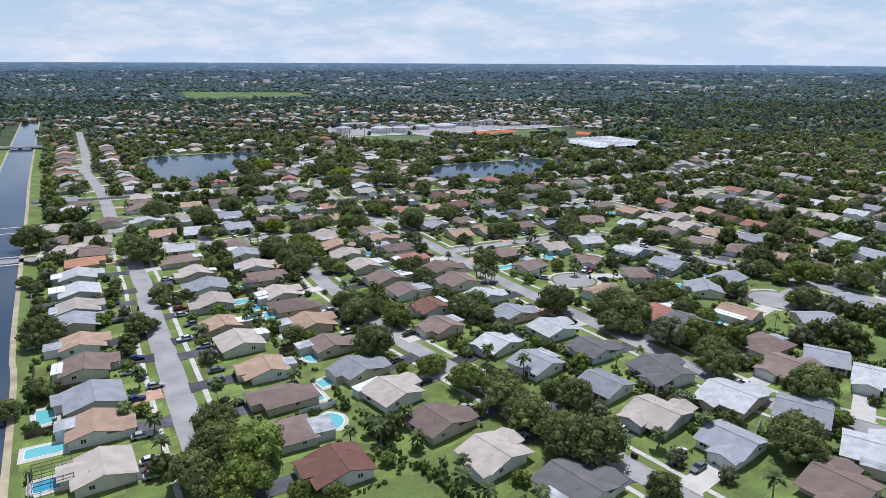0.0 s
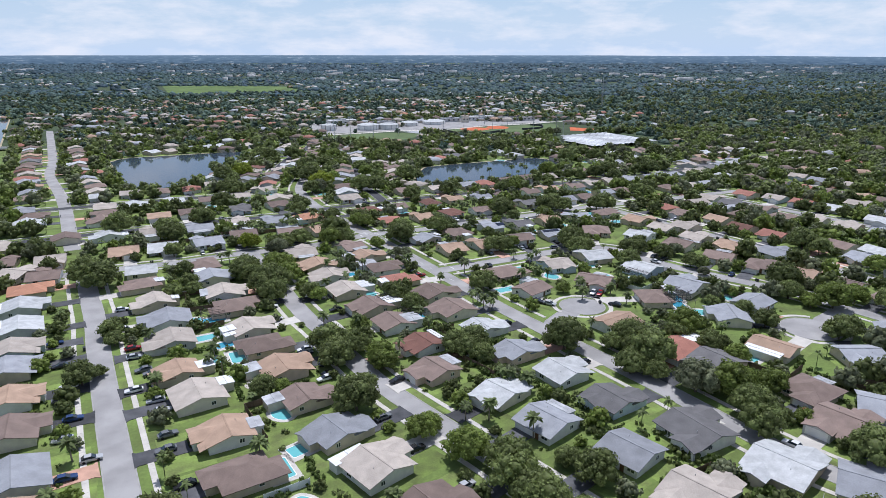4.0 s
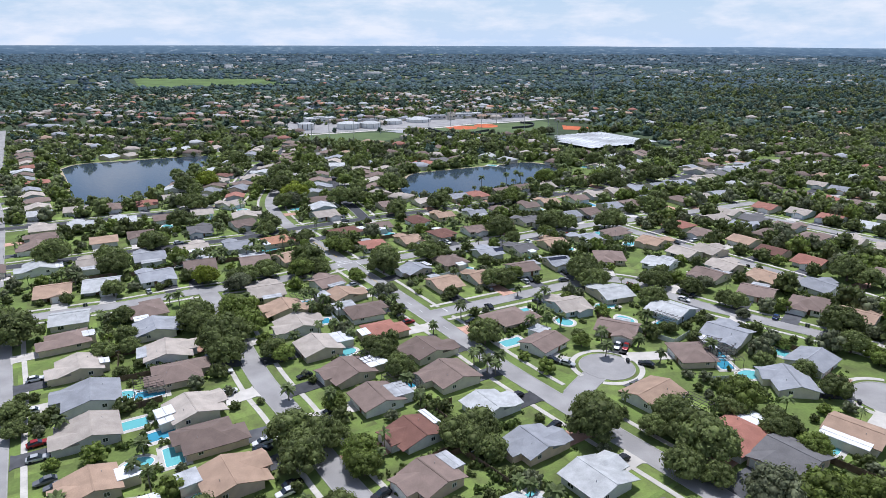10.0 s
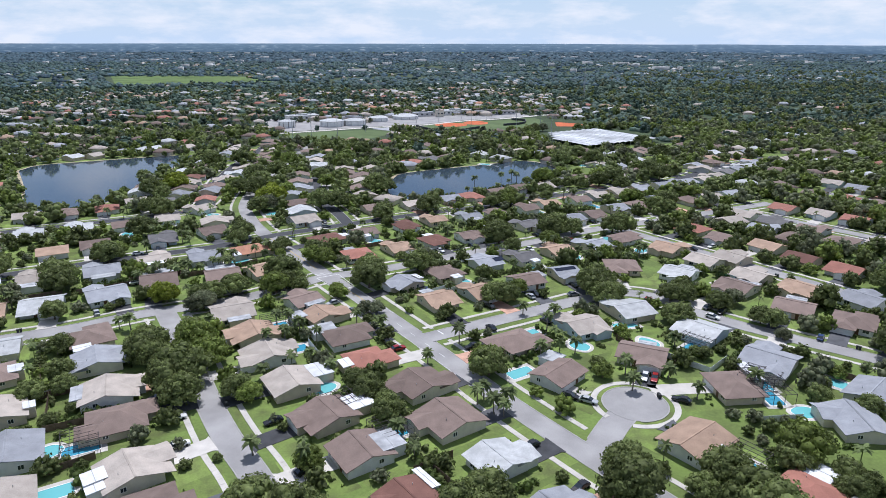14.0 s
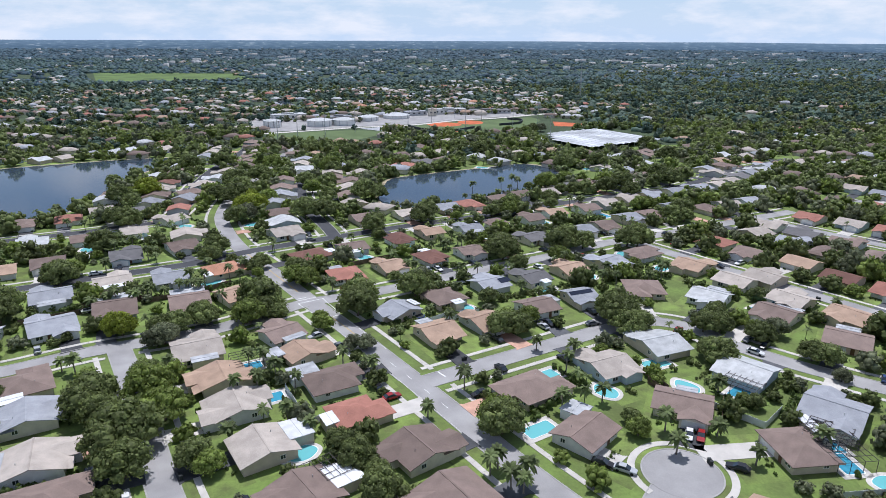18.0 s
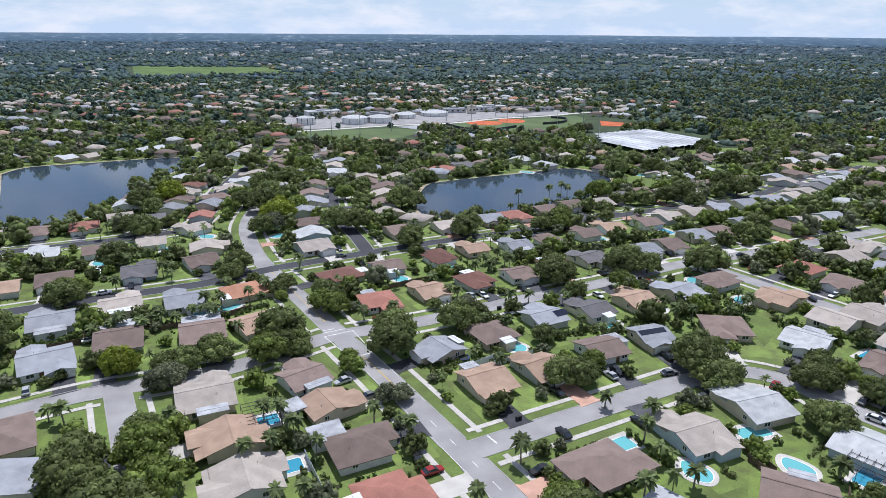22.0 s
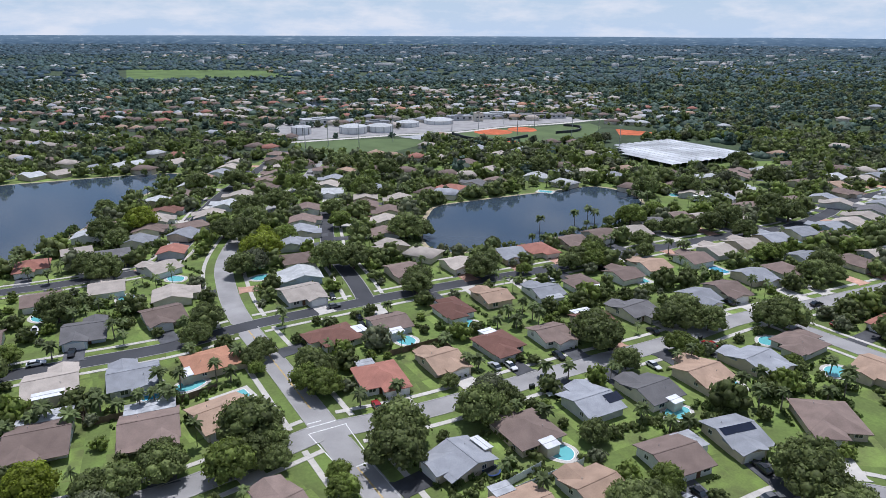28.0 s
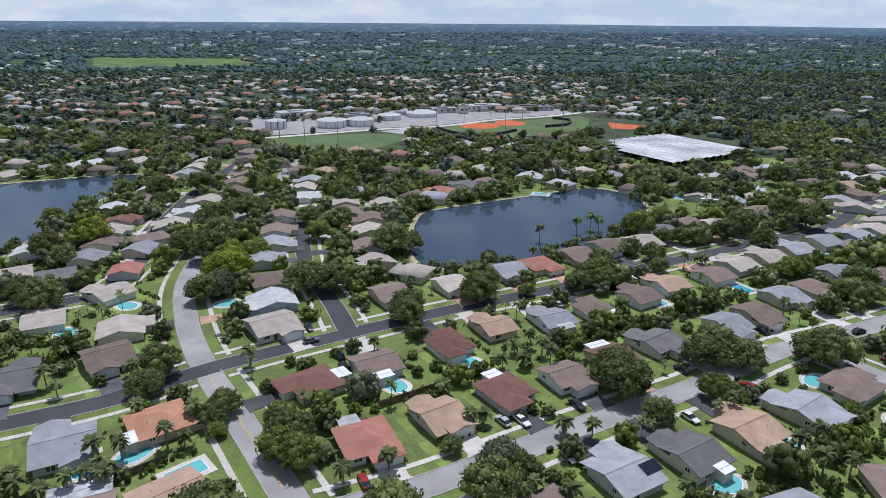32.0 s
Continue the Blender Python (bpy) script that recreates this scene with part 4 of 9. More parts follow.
house(116.0, 166.6, 149, 'g', 10.4, 12.1, 'gable', 4, 0, 16.9, 'a', 1)
house(104.0, 176.5, 120, 'b', 10.7, 11.0, 'hip', 3, -1, 16.3, 'a', 1, annex=((0.3, -6.5, 4.8, 2.9, 'g'),))
house(107.7, 201.4, -51, 't', 11.4, 9.5, 'gable', 0, 0, 13.0, 'c', 1, annex=((-0.7, -6.0, 10.5, 3.3, 'w'),))
house(106.3, 225.4, -101, 'g', 11.9, 9.9, 'gable', 0, 0, 9.7, 'a', 1)
house(79.9, 202.8, 122, 'r', 10.8, 11.1, 'hip', 1, -1, 9.8, 'p', 1, annex=((1.7, -8.0, 5.8, 5.8, 'w'),))
house(150.9, 209.7, 62, 'g', 11.2, 9.3, 'gable', 3, 0, 7.7, 'a', 1)
house(129.7, 195.7, -2, 'g', 11.2, 9.3, 'gable', 3, 0, 7.6, 'a', 1)
house(66.7, 221.7, 33, 't', 12.5, 10.4, 'gable', 1, 0, 3.8, 'a', 1, annex=((-1.7, -7.7, 7.3, 6.2, 'w'),))
house(-83.2, 286.2, 29, 'b', 10.6, 10.9, 'hip', 0, 1, 3.5, 'p', 1, annex=((-3.0, -6.9, 4.7, 3.8, 'w'),))
house(-75.9, 271.9, -65, 'g', 10.4, 11.2, 'gable', 0, -1, 10.5, 'a', 1)
house(-66.9, 254.6, -70, 'e', 10.4, 11.2, 'gable', 1, -1, 9.5, 'p', 1, annex=((-1.2, -6.6, 7.4, 2.8, 'g'),))
house(-59.9, 241.5, -67, 'b', 11.0, 11.3, 'hip', 3, -1, 8.7, 'a', 1)
house(-46.9, 301.6, 21, 'e', 11.6, 12.5, 'gable', 3, 1, 2.2, 'a', 1, annex=((1.0, -7.4, 6.8, 3.1, 'g'),))
house(-37.1, 285.5, 113, 't', 9.9, 10.6, 'gable', 3, 1, 7.6, 'c', 1)
house(-30.7, 271.6, 113, 'e', 10.4, 11.2, 'gable', 1, -1, 7.5, 'c', 1)
house(-22.8, 255.2, 117, 'e', 10.4, 11.2, 'gable', 3, 0, 10.9, 'a', 1, annex=((1.7, -8.0, 7.4, 5.6, 'w'),))
house(-12.6, 239.5, 122, 'b', 9.9, 10.6, 'gable', 3, 1, 9.7, 'a', 1, annex=((0.4, -8.0, 7.0, 6.2, 'w'),))
house(-4.9, 224.7, 118, 'b', 9.8, 10.5, 'gable', 1, 0, 12.1, 'c', 1, annex=((-0.6, -5.9, 7.0, 6.1, 'g'),))
house(4.4, 208.7, 122, 'm', 8.7, 9.4, 'gable', 1, 1, 10.4, 'p', 1, annex=((2.7, -5.9, 7.0, 2.0, 'w'),))
house(7.4, 191.9, 126, 'b', 9.1, 9.8, 'gable', 6, 1, 5.6, 'c', 1, annex=((1.5, -6.2, 6.5, 3.3, 'g'),))
house(-25.5, 309.1, 37, 'b', 9.3, 10.0, 'gable', 1, 1, 7.8, 'c', 1, annex=((0.7, -5.9, 6.6, 2.5, 'g'),))
house(-18.5, 296.6, -58, 't', 8.7, 9.4, 'gable', 3, 1, 7.9, 'c', 1, annex=((-3.4, -6.7, 5.5, 4.7, 'g'),))
house(-10.5, 280.8, -67, 'b', 10.4, 10.7, 'hip', 1, -1, 8.0, 'a', 1, annex=((-7.0, -4.5, 6.5, 7.4, 'g'),))
house(-4.4, 265.8, -66, 'r', 9.3, 9.5, 'hip', 3, 1, 9.5, 'c', 1, annex=((0.2, -5.8, 5.0, 3.3, 'w'),))
house(9.2, 251.3, -60, 'b', 10.1, 10.8, 'gable', 0, 1, 3.8, 'a', 1)
house(15.1, 235.4, -61, 'b', 11.0, 11.8, 'gable', 0, 0, 8.3, 'a', 1)
house(22.9, 219.2, -61, 'w', 8.7, 9.4, 'gable', 1, 1, 7.5, 'a', 1)
house(31.1, 202.4, -60, 'g', 8.7, 9.4, 'gable', 6, 1, 9.3, 'p', 1)
house(38.1, 272.5, 116, 'b', 11.0, 11.3, 'hip', 3, 1, 8.9, 'p', 1)
house(44.9, 253.3, -139, 'b', 11.2, 9.3, 'gable', 1, 0, 4.9, 'c', 1, annex=((-6.0, -6.0, 5.6, 5.6, 'g'),))
house(60.1, 281.5, 20, 'e', 10.4, 11.2, 'gable', 2, -1, 7.8, 'a', 1)
house(78.6, 291.8, 16, 'w', 11.0, 11.8, 'gable', 3, -1, 5.2, 'a', 1)
house(70.9, 262.0, 150, 'b', 11.8, 9.8, 'gable', 0, -1, 7.0, 'a', 1, annex=((-0.5, -6.0, 4.9, 2.9, 'g'),))
house(86.7, 243.2, 90, 'b', 11.8, 9.8, 'hip', 3, 0, 14.8, 'c', 1, annex=((5.8, -7.5, 9.8, 2.9, 'w'),))
house(93.9, 274.9, -52, 'w', 11.6, 12.5, 'gable', 2, 0, 7.0, 'a', 1)
house(103.3, 255.0, -47, 'g', 11.6, 12.5, 'gable', 0, -1, 11.0, 'c', 1)
house(119.2, 236.4, -144, 'g', 12.0, 10.0, 'gable', 1, 0, 6.2, 'p', 1)
house(87.0, 193.4, 121, 'd', 10.8, 11.8, 'gable', 6, 1, 11.2, 'a', 1)
house(-123.8, 307.7, -159, 't', 11.0, 11.8, 'gable', 3, -1, 7.9, 'c', 1)
house(-122.6, 337.9, 24, 'e', 11.0, 11.8, 'gable', 1, -1, 4.6, 'a', 1, annex=((-1.6, -7.5, 7.9, 3.9, 'g'),))
house(-102.7, 344.7, 25, 'g', 11.3, 12.1, 'gable', 4, -1, 6.1, 'p', 1, annex=((-0.0, -7.6, 8.0, 4.0, 'g'),))
house(-92.1, 320.8, -150, 'g', 11.6, 12.5, 'gable', 1, -1, 7.5, 'a', 1)
house(-87.6, 355.6, 24, 'e', 10.9, 11.7, 'gable', 3, 1, 2.0, 'a', 1, annex=((-0.3, -6.4, 6.8, 2.9, 'w'),))
house(-57.5, 336.4, -161, 'b', 11.0, 11.7, 'gable', 0, -1, 10.1, 'a', 1, annex=((0.0, -8.0, 10.8, 5.1, 'g'),))
house(-53.3, 365.8, -60, 'o', 10.7, 11.0, 'hip', 3, 1, 2.7, 'a', 1, annex=((3.9, -6.5, 4.8, 2.9, 'w'),))
house(-43.5, 340.9, -143, 't', 11.0, 11.8, 'gable', 0, 0, 8.5, 'c', 1)
house(-141.6, 334.1, 117, 'w', 10.5, 11.3, 'gable', 1, -1, 4.9, 'c', 1, annex=((-1.5, -6.7, 7.5, 2.8, 'w'),))
house(-131.9, 370.9, -156, 't', 10.4, 11.2, 'gable', 1, 0, 8.9, 'c', 0)
house(-69.3, 358.5, 23, 'g', 10.8, 11.5, 'gable', 4, -1, 5.7, 'a', 1)
house(-93.4, 385.9, -160, 'd', 10.4, 11.2, 'gable', 2, 1, 7.3, 'a', 1)
house(-101.2, 418.6, 21, 'e', 9.9, 10.6, 'gable', 1, -1, 5.2, 'p', 0)
house(-136.2, 405.9, 22, 'w', 10.4, 11.1, 'gable', 3, -1, 2.7, 'a', 0)
house(-117.4, 409.3, 25, 'b', 10.2, 10.9, 'gable', 1, 0, 9.6, 'a', 0)
house(-75.4, 396.0, -147, 'b', 10.4, 11.2, 'gable', 1, 1, 7.8, 'a', 1)
house(-78.9, 333.3, -161, 'b', 11.3, 12.1, 'gable', 1, 1, 13.8, 'a', 1, annex=((0.0, -8.3, 11.1, 5.3, 'g'),))
house(8.7, 322.5, 124, 'g', 8.7, 9.4, 'gable', 3, 1, 7.4, 'a', 1, annex=((0.6, -5.5, 5.1, 2.3, 'w'),))
house(23.5, 331.5, 27, 'b', 10.4, 10.7, 'hip', 3, -1, 8.4, 'a', 1, annex=((0.7, -6.6, 3.7, 3.3, 'w'),))
house(-9.1, 356.3, -160, 'r', 10.4, 10.7, 'hip', 1, -1, 5.2, 'c', 1, annex=((1.7, -6.8, 4.7, 3.7, 'g'),))
house(6.8, 363.7, -152, 't', 8.7, 9.4, 'gable', 3, -1, 6.3, 'c', 1)
house(22.8, 372.8, -151, 'm', 9.9, 10.1, 'hip', 4, 1, 7.1, 'a', 1, annex=((-1.1, -6.4, 4.4, 3.5, 'w'),))
house(-21.9, 379.5, 122, 'm', 10.4, 10.7, 'hip', 1, 1, 8.2, 'a', 1, annex=((-0.8, -6.8, 4.7, 3.7, 'w'),))
house(-7.5, 386.8, 25, 'b', 10.0, 10.7, 'gable', 4, 0, 12.7, 'c', 1, annex=((-0.6, -6.5, 4.5, 3.1, 'w'),))
house(-36.7, 411.4, -150, 'e', 11.6, 12.5, 'gable', 4, -1, 7.4, 'c', 1)
house(18.6, 306.5, -155, 't', 9.9, 10.6, 'gable', 3, 1, 9.8, 'a', 1, annex=((0.7, -6.7, 4.4, 3.5, 'g'),))
house(33.0, 312.1, -152, 't', 8.7, 9.4, 'gable', 4, -1, 9.6, 'p', 1)
house(51.4, 320.9, -160, 'b', 9.9, 10.6, 'gable', 1, 0, 12.3, 'a', 1, annex=((-6.2, -2.5, 5.3, 6.2, 'g'),))
house(67.5, 328.4, -165, 'g', 8.7, 9.4, 'gable', 3, 1, 11.0, 'a', 1, annex=((0.2, 1.1, 8.2, 1.9, 's'),))
house(56.2, 346.0, 26, 'd', 9.3, 10.0, 'gable', 0, -1, 9.2, 'a', 1, annex=((0.9, -6.1, 3.3, 2.9, 'w'),))
house(71.8, 353.3, 25, 't', 9.9, 10.6, 'gable', 3, 1, 8.0, 'a', 1)
house(88.9, 359.3, 30, 'g', 9.9, 10.6, 'gable', 3, -1, 10.2, 'a', 1)
house(106.0, 368.7, -61, 'b', 10.0, 10.3, 'hip', 4, -1, 2.6, 'a', 1)
house(91.2, 332.9, 170, 'b', 11.6, 12.0, 'hip', 3, 1, 10.6, 'c', 1)
house(118.3, 352.5, -56, 't', 10.4, 11.2, 'gable', 3, 1, 2.0, 'c', 1)
house(125.8, 335.8, -58, 'e', 10.6, 11.3, 'gable', 0, 0, 4.5, 'a', 1)
house(109.7, 323.2, 132, 'w', 10.4, 11.2, 'gable', 1, -1, 12.4, 'a', 1, annex=((-0.6, -7.1, 7.4, 3.7, 'g'),))
house(134.5, 317.8, -60, 'e', 10.4, 11.2, 'gable', 3, -1, 3.6, 'a', 1)
house(123.3, 307.9, 124, 'b', 10.6, 11.4, 'gable', 0, 1, 15.5, 'c', 1, annex=((-1.3, -6.7, 7.6, 2.8, 'g'),))
house(144.7, 303.6, -63, 't', 11.0, 11.8, 'gable', 3, 0, 4.6, 'c', 1)
house(132.3, 288.8, 139, 'b', 10.8, 11.6, 'gable', 6, 0, 12.4, 'a', 1, annex=((0.4, -7.3, 6.3, 3.9, 'g'),))
house(142.7, 379.2, 119, 'r', 10.4, 10.6, 'hip', 0, 1, 12.2, 'a', 0)
house(148.4, 363.7, 121, 'b', 10.4, 11.2, 'gable', 1, 1, 8.8, 'a', 0)
house(160.9, 351.1, 118, 't', 10.5, 11.2, 'gable', 0, 0, 15.8, 'c', 0)
house(173.8, 375.9, -57, 'g', 10.4, 11.2, 'gable', 1, 1, 12.6, 'a', 0)
house(165.9, 390.3, 23, 'e', 10.4, 11.2, 'gable', 3, 0, 12.3, 'a', 0)
house(177.8, 360.9, -56, 'b', 10.4, 10.7, 'hip', 0, -1, 12.6, 'a', 0)
house(-92.6, 456.5, 97, 'r', 8.7, 9.4, 'gable', 4, 0, 3.0, 'a', 0)
house(-90.3, 437.4, 51, 'e', 9.9, 10.6, 'gable', 1, -1, 2.0, 'p', 0)
house(-128.6, 456.5, -152, 'e', 9.7, 10.4, 'gable', 1, -1, 17.7, 'c', 0)
house(-38.6, 427.9, 108, 'w', 11.0, 11.8, 'gable', 2, -1, 13.3, 'p', 0)
house(-42.8, 445.0, -68, 'b', 10.8, 11.1, 'hip', 0, -1, 2.7, 'p', 0)
house(-3.8, 432.0, -155, 'b', 9.6, 10.3, 'gable', 3, 1, 6.4, 'p', 0)
house(16.1, 438.2, -155, 'e', 8.7, 9.4, 'gable', 0, 1, 7.0, 'p', 0)
house(37.5, 448.5, -162, 'g', 9.8, 10.5, 'gable', 6, 1, 6.4, 'p', 0)
house(49.5, 453.3, -158, 'r', 10.4, 10.7, 'hip', 0, -1, 5.8, 'p', 0)
house(65.2, 462.4, -153, 'b', 10.3, 11.0, 'gable', 3, 1, 7.1, 'a', 0)
house(25.8, 405.4, 23, 't', 8.7, 9.4, 'gable', 6, -1, 8.3, 'c', 1)
house(43.4, 408.8, 20, 'g', 9.0, 9.7, 'gable', 1, -1, 11.2, 'c', 1, annex=((0.1, -6.1, 5.3, 3.2, 'g'),))
house(57.7, 414.8, 22, 'b', 9.3, 9.5, 'hip', 1, 1, 11.1, 'a', 0, annex=((1.9, -5.6, 3.3, 2.5, 'w'),))
house(12.1, 396.1, 26, 'm', 9.3, 9.5, 'hip', 1, 1, 11.4, 'a', 1)
house(74.5, 423.4, 26, 'b', 9.3, 10.0, 'gable', 1, 1, 9.8, 'a', 0)
house(87.7, 432.0, 21, 't', 9.6, 10.3, 'gable', 1, -1, 7.1, 'c', 0)
house(106.3, 438.7, 23, 'b', 9.9, 10.6, 'gable', 1, 1, 8.5, 'p', 0)
house(119.7, 447.9, 23, 'e', 10.2, 10.9, 'gable', 4, 1, 5.1, 'c', 0)
house(134.8, 455.0, 20, 'e', 10.4, 11.1, 'gable', 6, 1, 4.3, 'a', 0)
house(150.1, 462.5, 18, 'g', 10.4, 11.2, 'gable', 6, 1, 2.8, 'c', 0)
house(119.9, 420.4, -160, 'g', 9.9, 10.6, 'gable', 3, -1, 12.0, 'c', 0)
house(134.4, 425.9, -161, 'b', 10.2, 10.4, 'hip', 1, 1, 12.5, 'c', 0)
house(68.0, 393.2, -150, 'd', 10.1, 9.4, 'gable', 0, -1, 7.8, 'c', 1)
house(92.3, 402.4, -156, 'g', 8.4, 10.7, 'gable', 0, 1, 4.5, 'c', 0)
house(104.1, 408.4, -160, 'b', 8.7, 11.1, 'gable', 0, 1, 5.5, 'c', 0)
house(38.3, 377.9, -157, 'b', 8.7, 9.4, 'gable', 1, -1, 5.9, 'a', 1)
house(40.3, 341.4, 25, 'g', 9.6, 10.2, 'gable', 4, 1, 6.7, 'a', 1, annex=((4.3, -2.2, 4.3, 2.6, 's'),))
house(-209.2, 606.5, 62, 'e', 9.5, 11.7, 'gable', 3, 0, 8.6, 'c', 0)
house(-197.8, 621.3, 62, 'g', 10.4, 11.2, 'gable', 0, 1, 5.8, 'a', 0)
house(-183.4, 629.0, -118, 'w', 8.6, 11.7, 'gable', 1, -1, 7.3, 'a', 0)
house(-152.7, 641.1, -118, 'e', 10.4, 11.2, 'gable', 2, 1, 7.3, 'c', 0)
house(-121.0, 590.1, -96, 't', 10.4, 11.2, 'gable', 4, 0, 14.2, 'a', 0)
house(-127.5, 649.6, -93, 'd', 12.1, 11.2, 'gable', 2, 1, 14.1, 'a', 0)
house(-91.8, 668.2, -117, 'b', 10.4, 10.7, 'hip', 2, -1, 4.1, 'a', 0)
house(-87.1, 644.2, 78, 'b', 10.4, 11.2, 'gable', 3, 1, 3.4, 'a', 0)
house(-81.2, 618.6, 87, 'e', 10.4, 11.2, 'gable', 3, -1, 3.8, 'a', 0)
house(-79.8, 599.5, 88, 'b', 10.4, 11.2, 'gable', 1, 1, 5.8, 'c', 0)
house(-80.9, 582.3, 85, 'b', 10.4, 11.2, 'gable', 3, 1, 6.1, 'a', 0)
house(-79.8, 563.5, -100, 'b', 10.4, 11.2, 'gable', 4, -1, 4.6, 'c', 0)
house(-87.6, 546.9, 88, 'e', 10.4, 11.2, 'gable', 3, -1, 3.8, 'a', 0)
house(-89.5, 526.9, 88, 'w', 10.4, 11.2, 'gable', 1, 1, 3.8, 'c', 0)
house(-92.4, 509.5, 103, 'e', 10.3, 11.1, 'gable', 2, 1, 4.4, 'a', 0)
house(-95.2, 492.5, 127, 'b', 9.7, 10.0, 'hip', 4, 1, 5.3, 'a', 0)
house(-95.4, 479.0, -105, 'g', 9.3, 9.9, 'gable', 6, -1, 6.0, 'a', 0)
house(-120.6, 570.8, -92, 'w', 10.4, 11.2, 'gable', 0, 1, 9.6, 'c', 0)
house(-126.9, 535.4, -91, 'w', 10.4, 11.2, 'gable', 3, -1, 14.0, 'a', 0)
house(-134.6, 491.8, -78, 'b', 10.4, 11.1, 'gable', 3, 1, 13.5, 'a', 0)
house(-133.9, 478.2, -80, 'w', 10.2, 10.9, 'gable', 1, 1, 13.9, 'c', 0)
house(-41.0, 553.7, -177, 'w', 10.4, 11.2, 'gable', 1, 1, 5.9, 'c', 0)
house(-51.2, 613.9, 95, 'b', 10.4, 10.7, 'hip', 0, -1, 4.1, 'a', 0)
house(-38.8, 605.9, 87, 't', 10.4, 11.2, 'gable', 3, -1, 10.3, 'a', 0)
house(-49.7, 518.6, -82, 'b', 10.4, 11.2, 'gable', 1, 0, 2.6, 'a', 0)
house(-48.7, 497.8, -86, 'b', 10.4, 11.1, 'gable', 1, -1, 2.8, 'a', 0)
house(-47.1, 481.3, -80, 'g', 10.3, 11.0, 'gable', 0, 1, 2.6, 'a', 0)
house(-48.6, 463.9, -78, 'g', 10.3, 11.0, 'gable', 4, -1, 3.7, 'a', 0)
house(-10.1, 512.7, 95, 'b', 10.4, 11.2, 'gable', 0, -1, 15.1, 'p', 0)
house(-10.8, 496.2, 99, 'e', 10.4, 11.1, 'gable', 0, 1, 15.3, 'c', 0)
house(-11.1, 476.5, 99, 'b', 10.2, 10.9, 'gable', 4, 0, 15.5, 'a', 0)
house(-7.6, 459.6, 116, 'e', 9.7, 10.3, 'gable', 3, -1, 12.8, 'a', 0)
house(-5.2, 536.3, 93, 'e', 10.4, 11.2, 'gable', 3, -1, 15.1, 'a', 0)
house(23.9, 560.4, 62, 'r', 10.4, 10.7, 'hip', 3, -1, 6.1, 'c', 0)
house(36.8, 569.2, 62, 'd', 9.2, 11.7, 'gable', 1, 1, 5.8, 'a', 0)
house(48.4, 575.3, -118, 'b', 9.2, 11.7, 'gable', 0, -1, 7.3, 'c', 0)
house(74.8, 588.3, -118, 'w', 10.4, 11.2, 'gable', 1, 1, 7.3, 'a', 0)
house(92.1, 595.1, 62, 'g', 10.4, 11.2, 'gable', 6, 1, 5.8, 'a', 0)
house(107.4, 598.4, -118, 'e', 10.4, 11.2, 'gable', 3, -1, 7.3, 'a', 0)
house(120.7, 587.1, 62, 'g', 10.4, 11.2, 'gable', 0, 1, 5.8, 'c', 0)
house(145.6, 559.7, -118, 'b', 10.4, 11.2, 'gable', 0, -1, 7.3, 'a', 0)
house(149.8, 542.0, -118, 'e', 10.4, 11.2, 'gable', 4, 0, 10.1, 'a', 0)
house(160.3, 530.8, -148, 'g', 10.4, 11.2, 'gable', 1, 1, 16.3, 'c', 0)
house(164.9, 513.2, -149, 'b', 10.4, 11.2, 'gable', 0, 1, 16.1, 'a', 0)
house(176.9, 578.5, 62, 'w', 10.4, 11.2, 'gable', 0, 1, 5.8, 'a', 0)
house(195.5, 585.0, -118, 'b', 10.4, 11.2, 'gable', 1, -1, 7.3, 'a', 0)
house(221.0, 599.4, 62, 'w', 10.4, 11.2, 'gable', 0, -1, 5.8, 'a', 0)
house(222.8, 563.8, -150, 'b', 10.4, 11.2, 'gable', 0, 1, 16.4, 'c', 0)
house(252.2, 579.9, -152, 'w', 10.4, 11.2, 'gable', 3, 1, 16.4, 'p', 0)
house(249.6, 619.3, -118, 'b', 10.4, 10.7, 'hip', 2, 1, 7.5, 'p', 0)
house(267.2, 614.6, -118, 'b', 10.4, 11.2, 'gable', 1, 1, 7.3, 'a', 0)
house(203.2, 596.0, 62, 'b', 10.4, 11.2, 'gable', 1, -1, 5.8, 'c', 0)
house(95.1, 475.3, -156, 'e', 10.4, 11.1, 'gable', 0, 1, 6.9, 'a', 0)
house(106.9, 487.7, -159, 'd', 12.1, 11.2, 'gable', 3, 1, 13.8, 'c', 0)
house(123.5, 497.1, -160, 'b', 8.2, 11.7, 'gable', 0, 1, 16.2, 'p', 0)
house(133.8, 494.7, -160, 'e', 8.2, 11.7, 'gable', 3, -1, 10.1, 'a', 0)
house(79.5, 471.2, -154, 'b', 10.3, 11.0, 'gable', 4, 1, 9.4, 'a', 0)
house(166.7, 470.7, 21, 'g', 10.4, 11.2, 'gable', 0, 0, 2.6, 'c', 0)
house(184.6, 477.1, 32, 'g', 10.4, 11.2, 'gable', 2, -1, 2.1, 'a', 0)
house(150.0, 437.9, -157, 'g', 10.4, 11.1, 'gable', 1, 1, 16.5, 'p', 0)
house(50.2, 687.3, 62, 'g', 10.4, 11.2, 'gable', 3, 0, 8.3, 'c', 0)
house(62.6, 660.5, 62, 'e', 10.4, 11.2, 'gable', 1, -1, 5.5, 'a', 0)
house(76.3, 650.3, 62, 'b', 10.4, 10.7, 'hip', 1, -1, 5.7, 'p', 0)
house(36.8, 632.7, 62, 'b', 10.4, 11.2, 'gable', 1, 1, 5.5, 'a', 0)
house(49.7, 607.5, -118, 'e', 10.4, 11.2, 'gable', 2, -1, 7.0, 'a', 0)
house(214.7, 529.0, -138, 'g', 8.2, 11.7, 'gable', 0, -1, 5.0, 'c', 0)
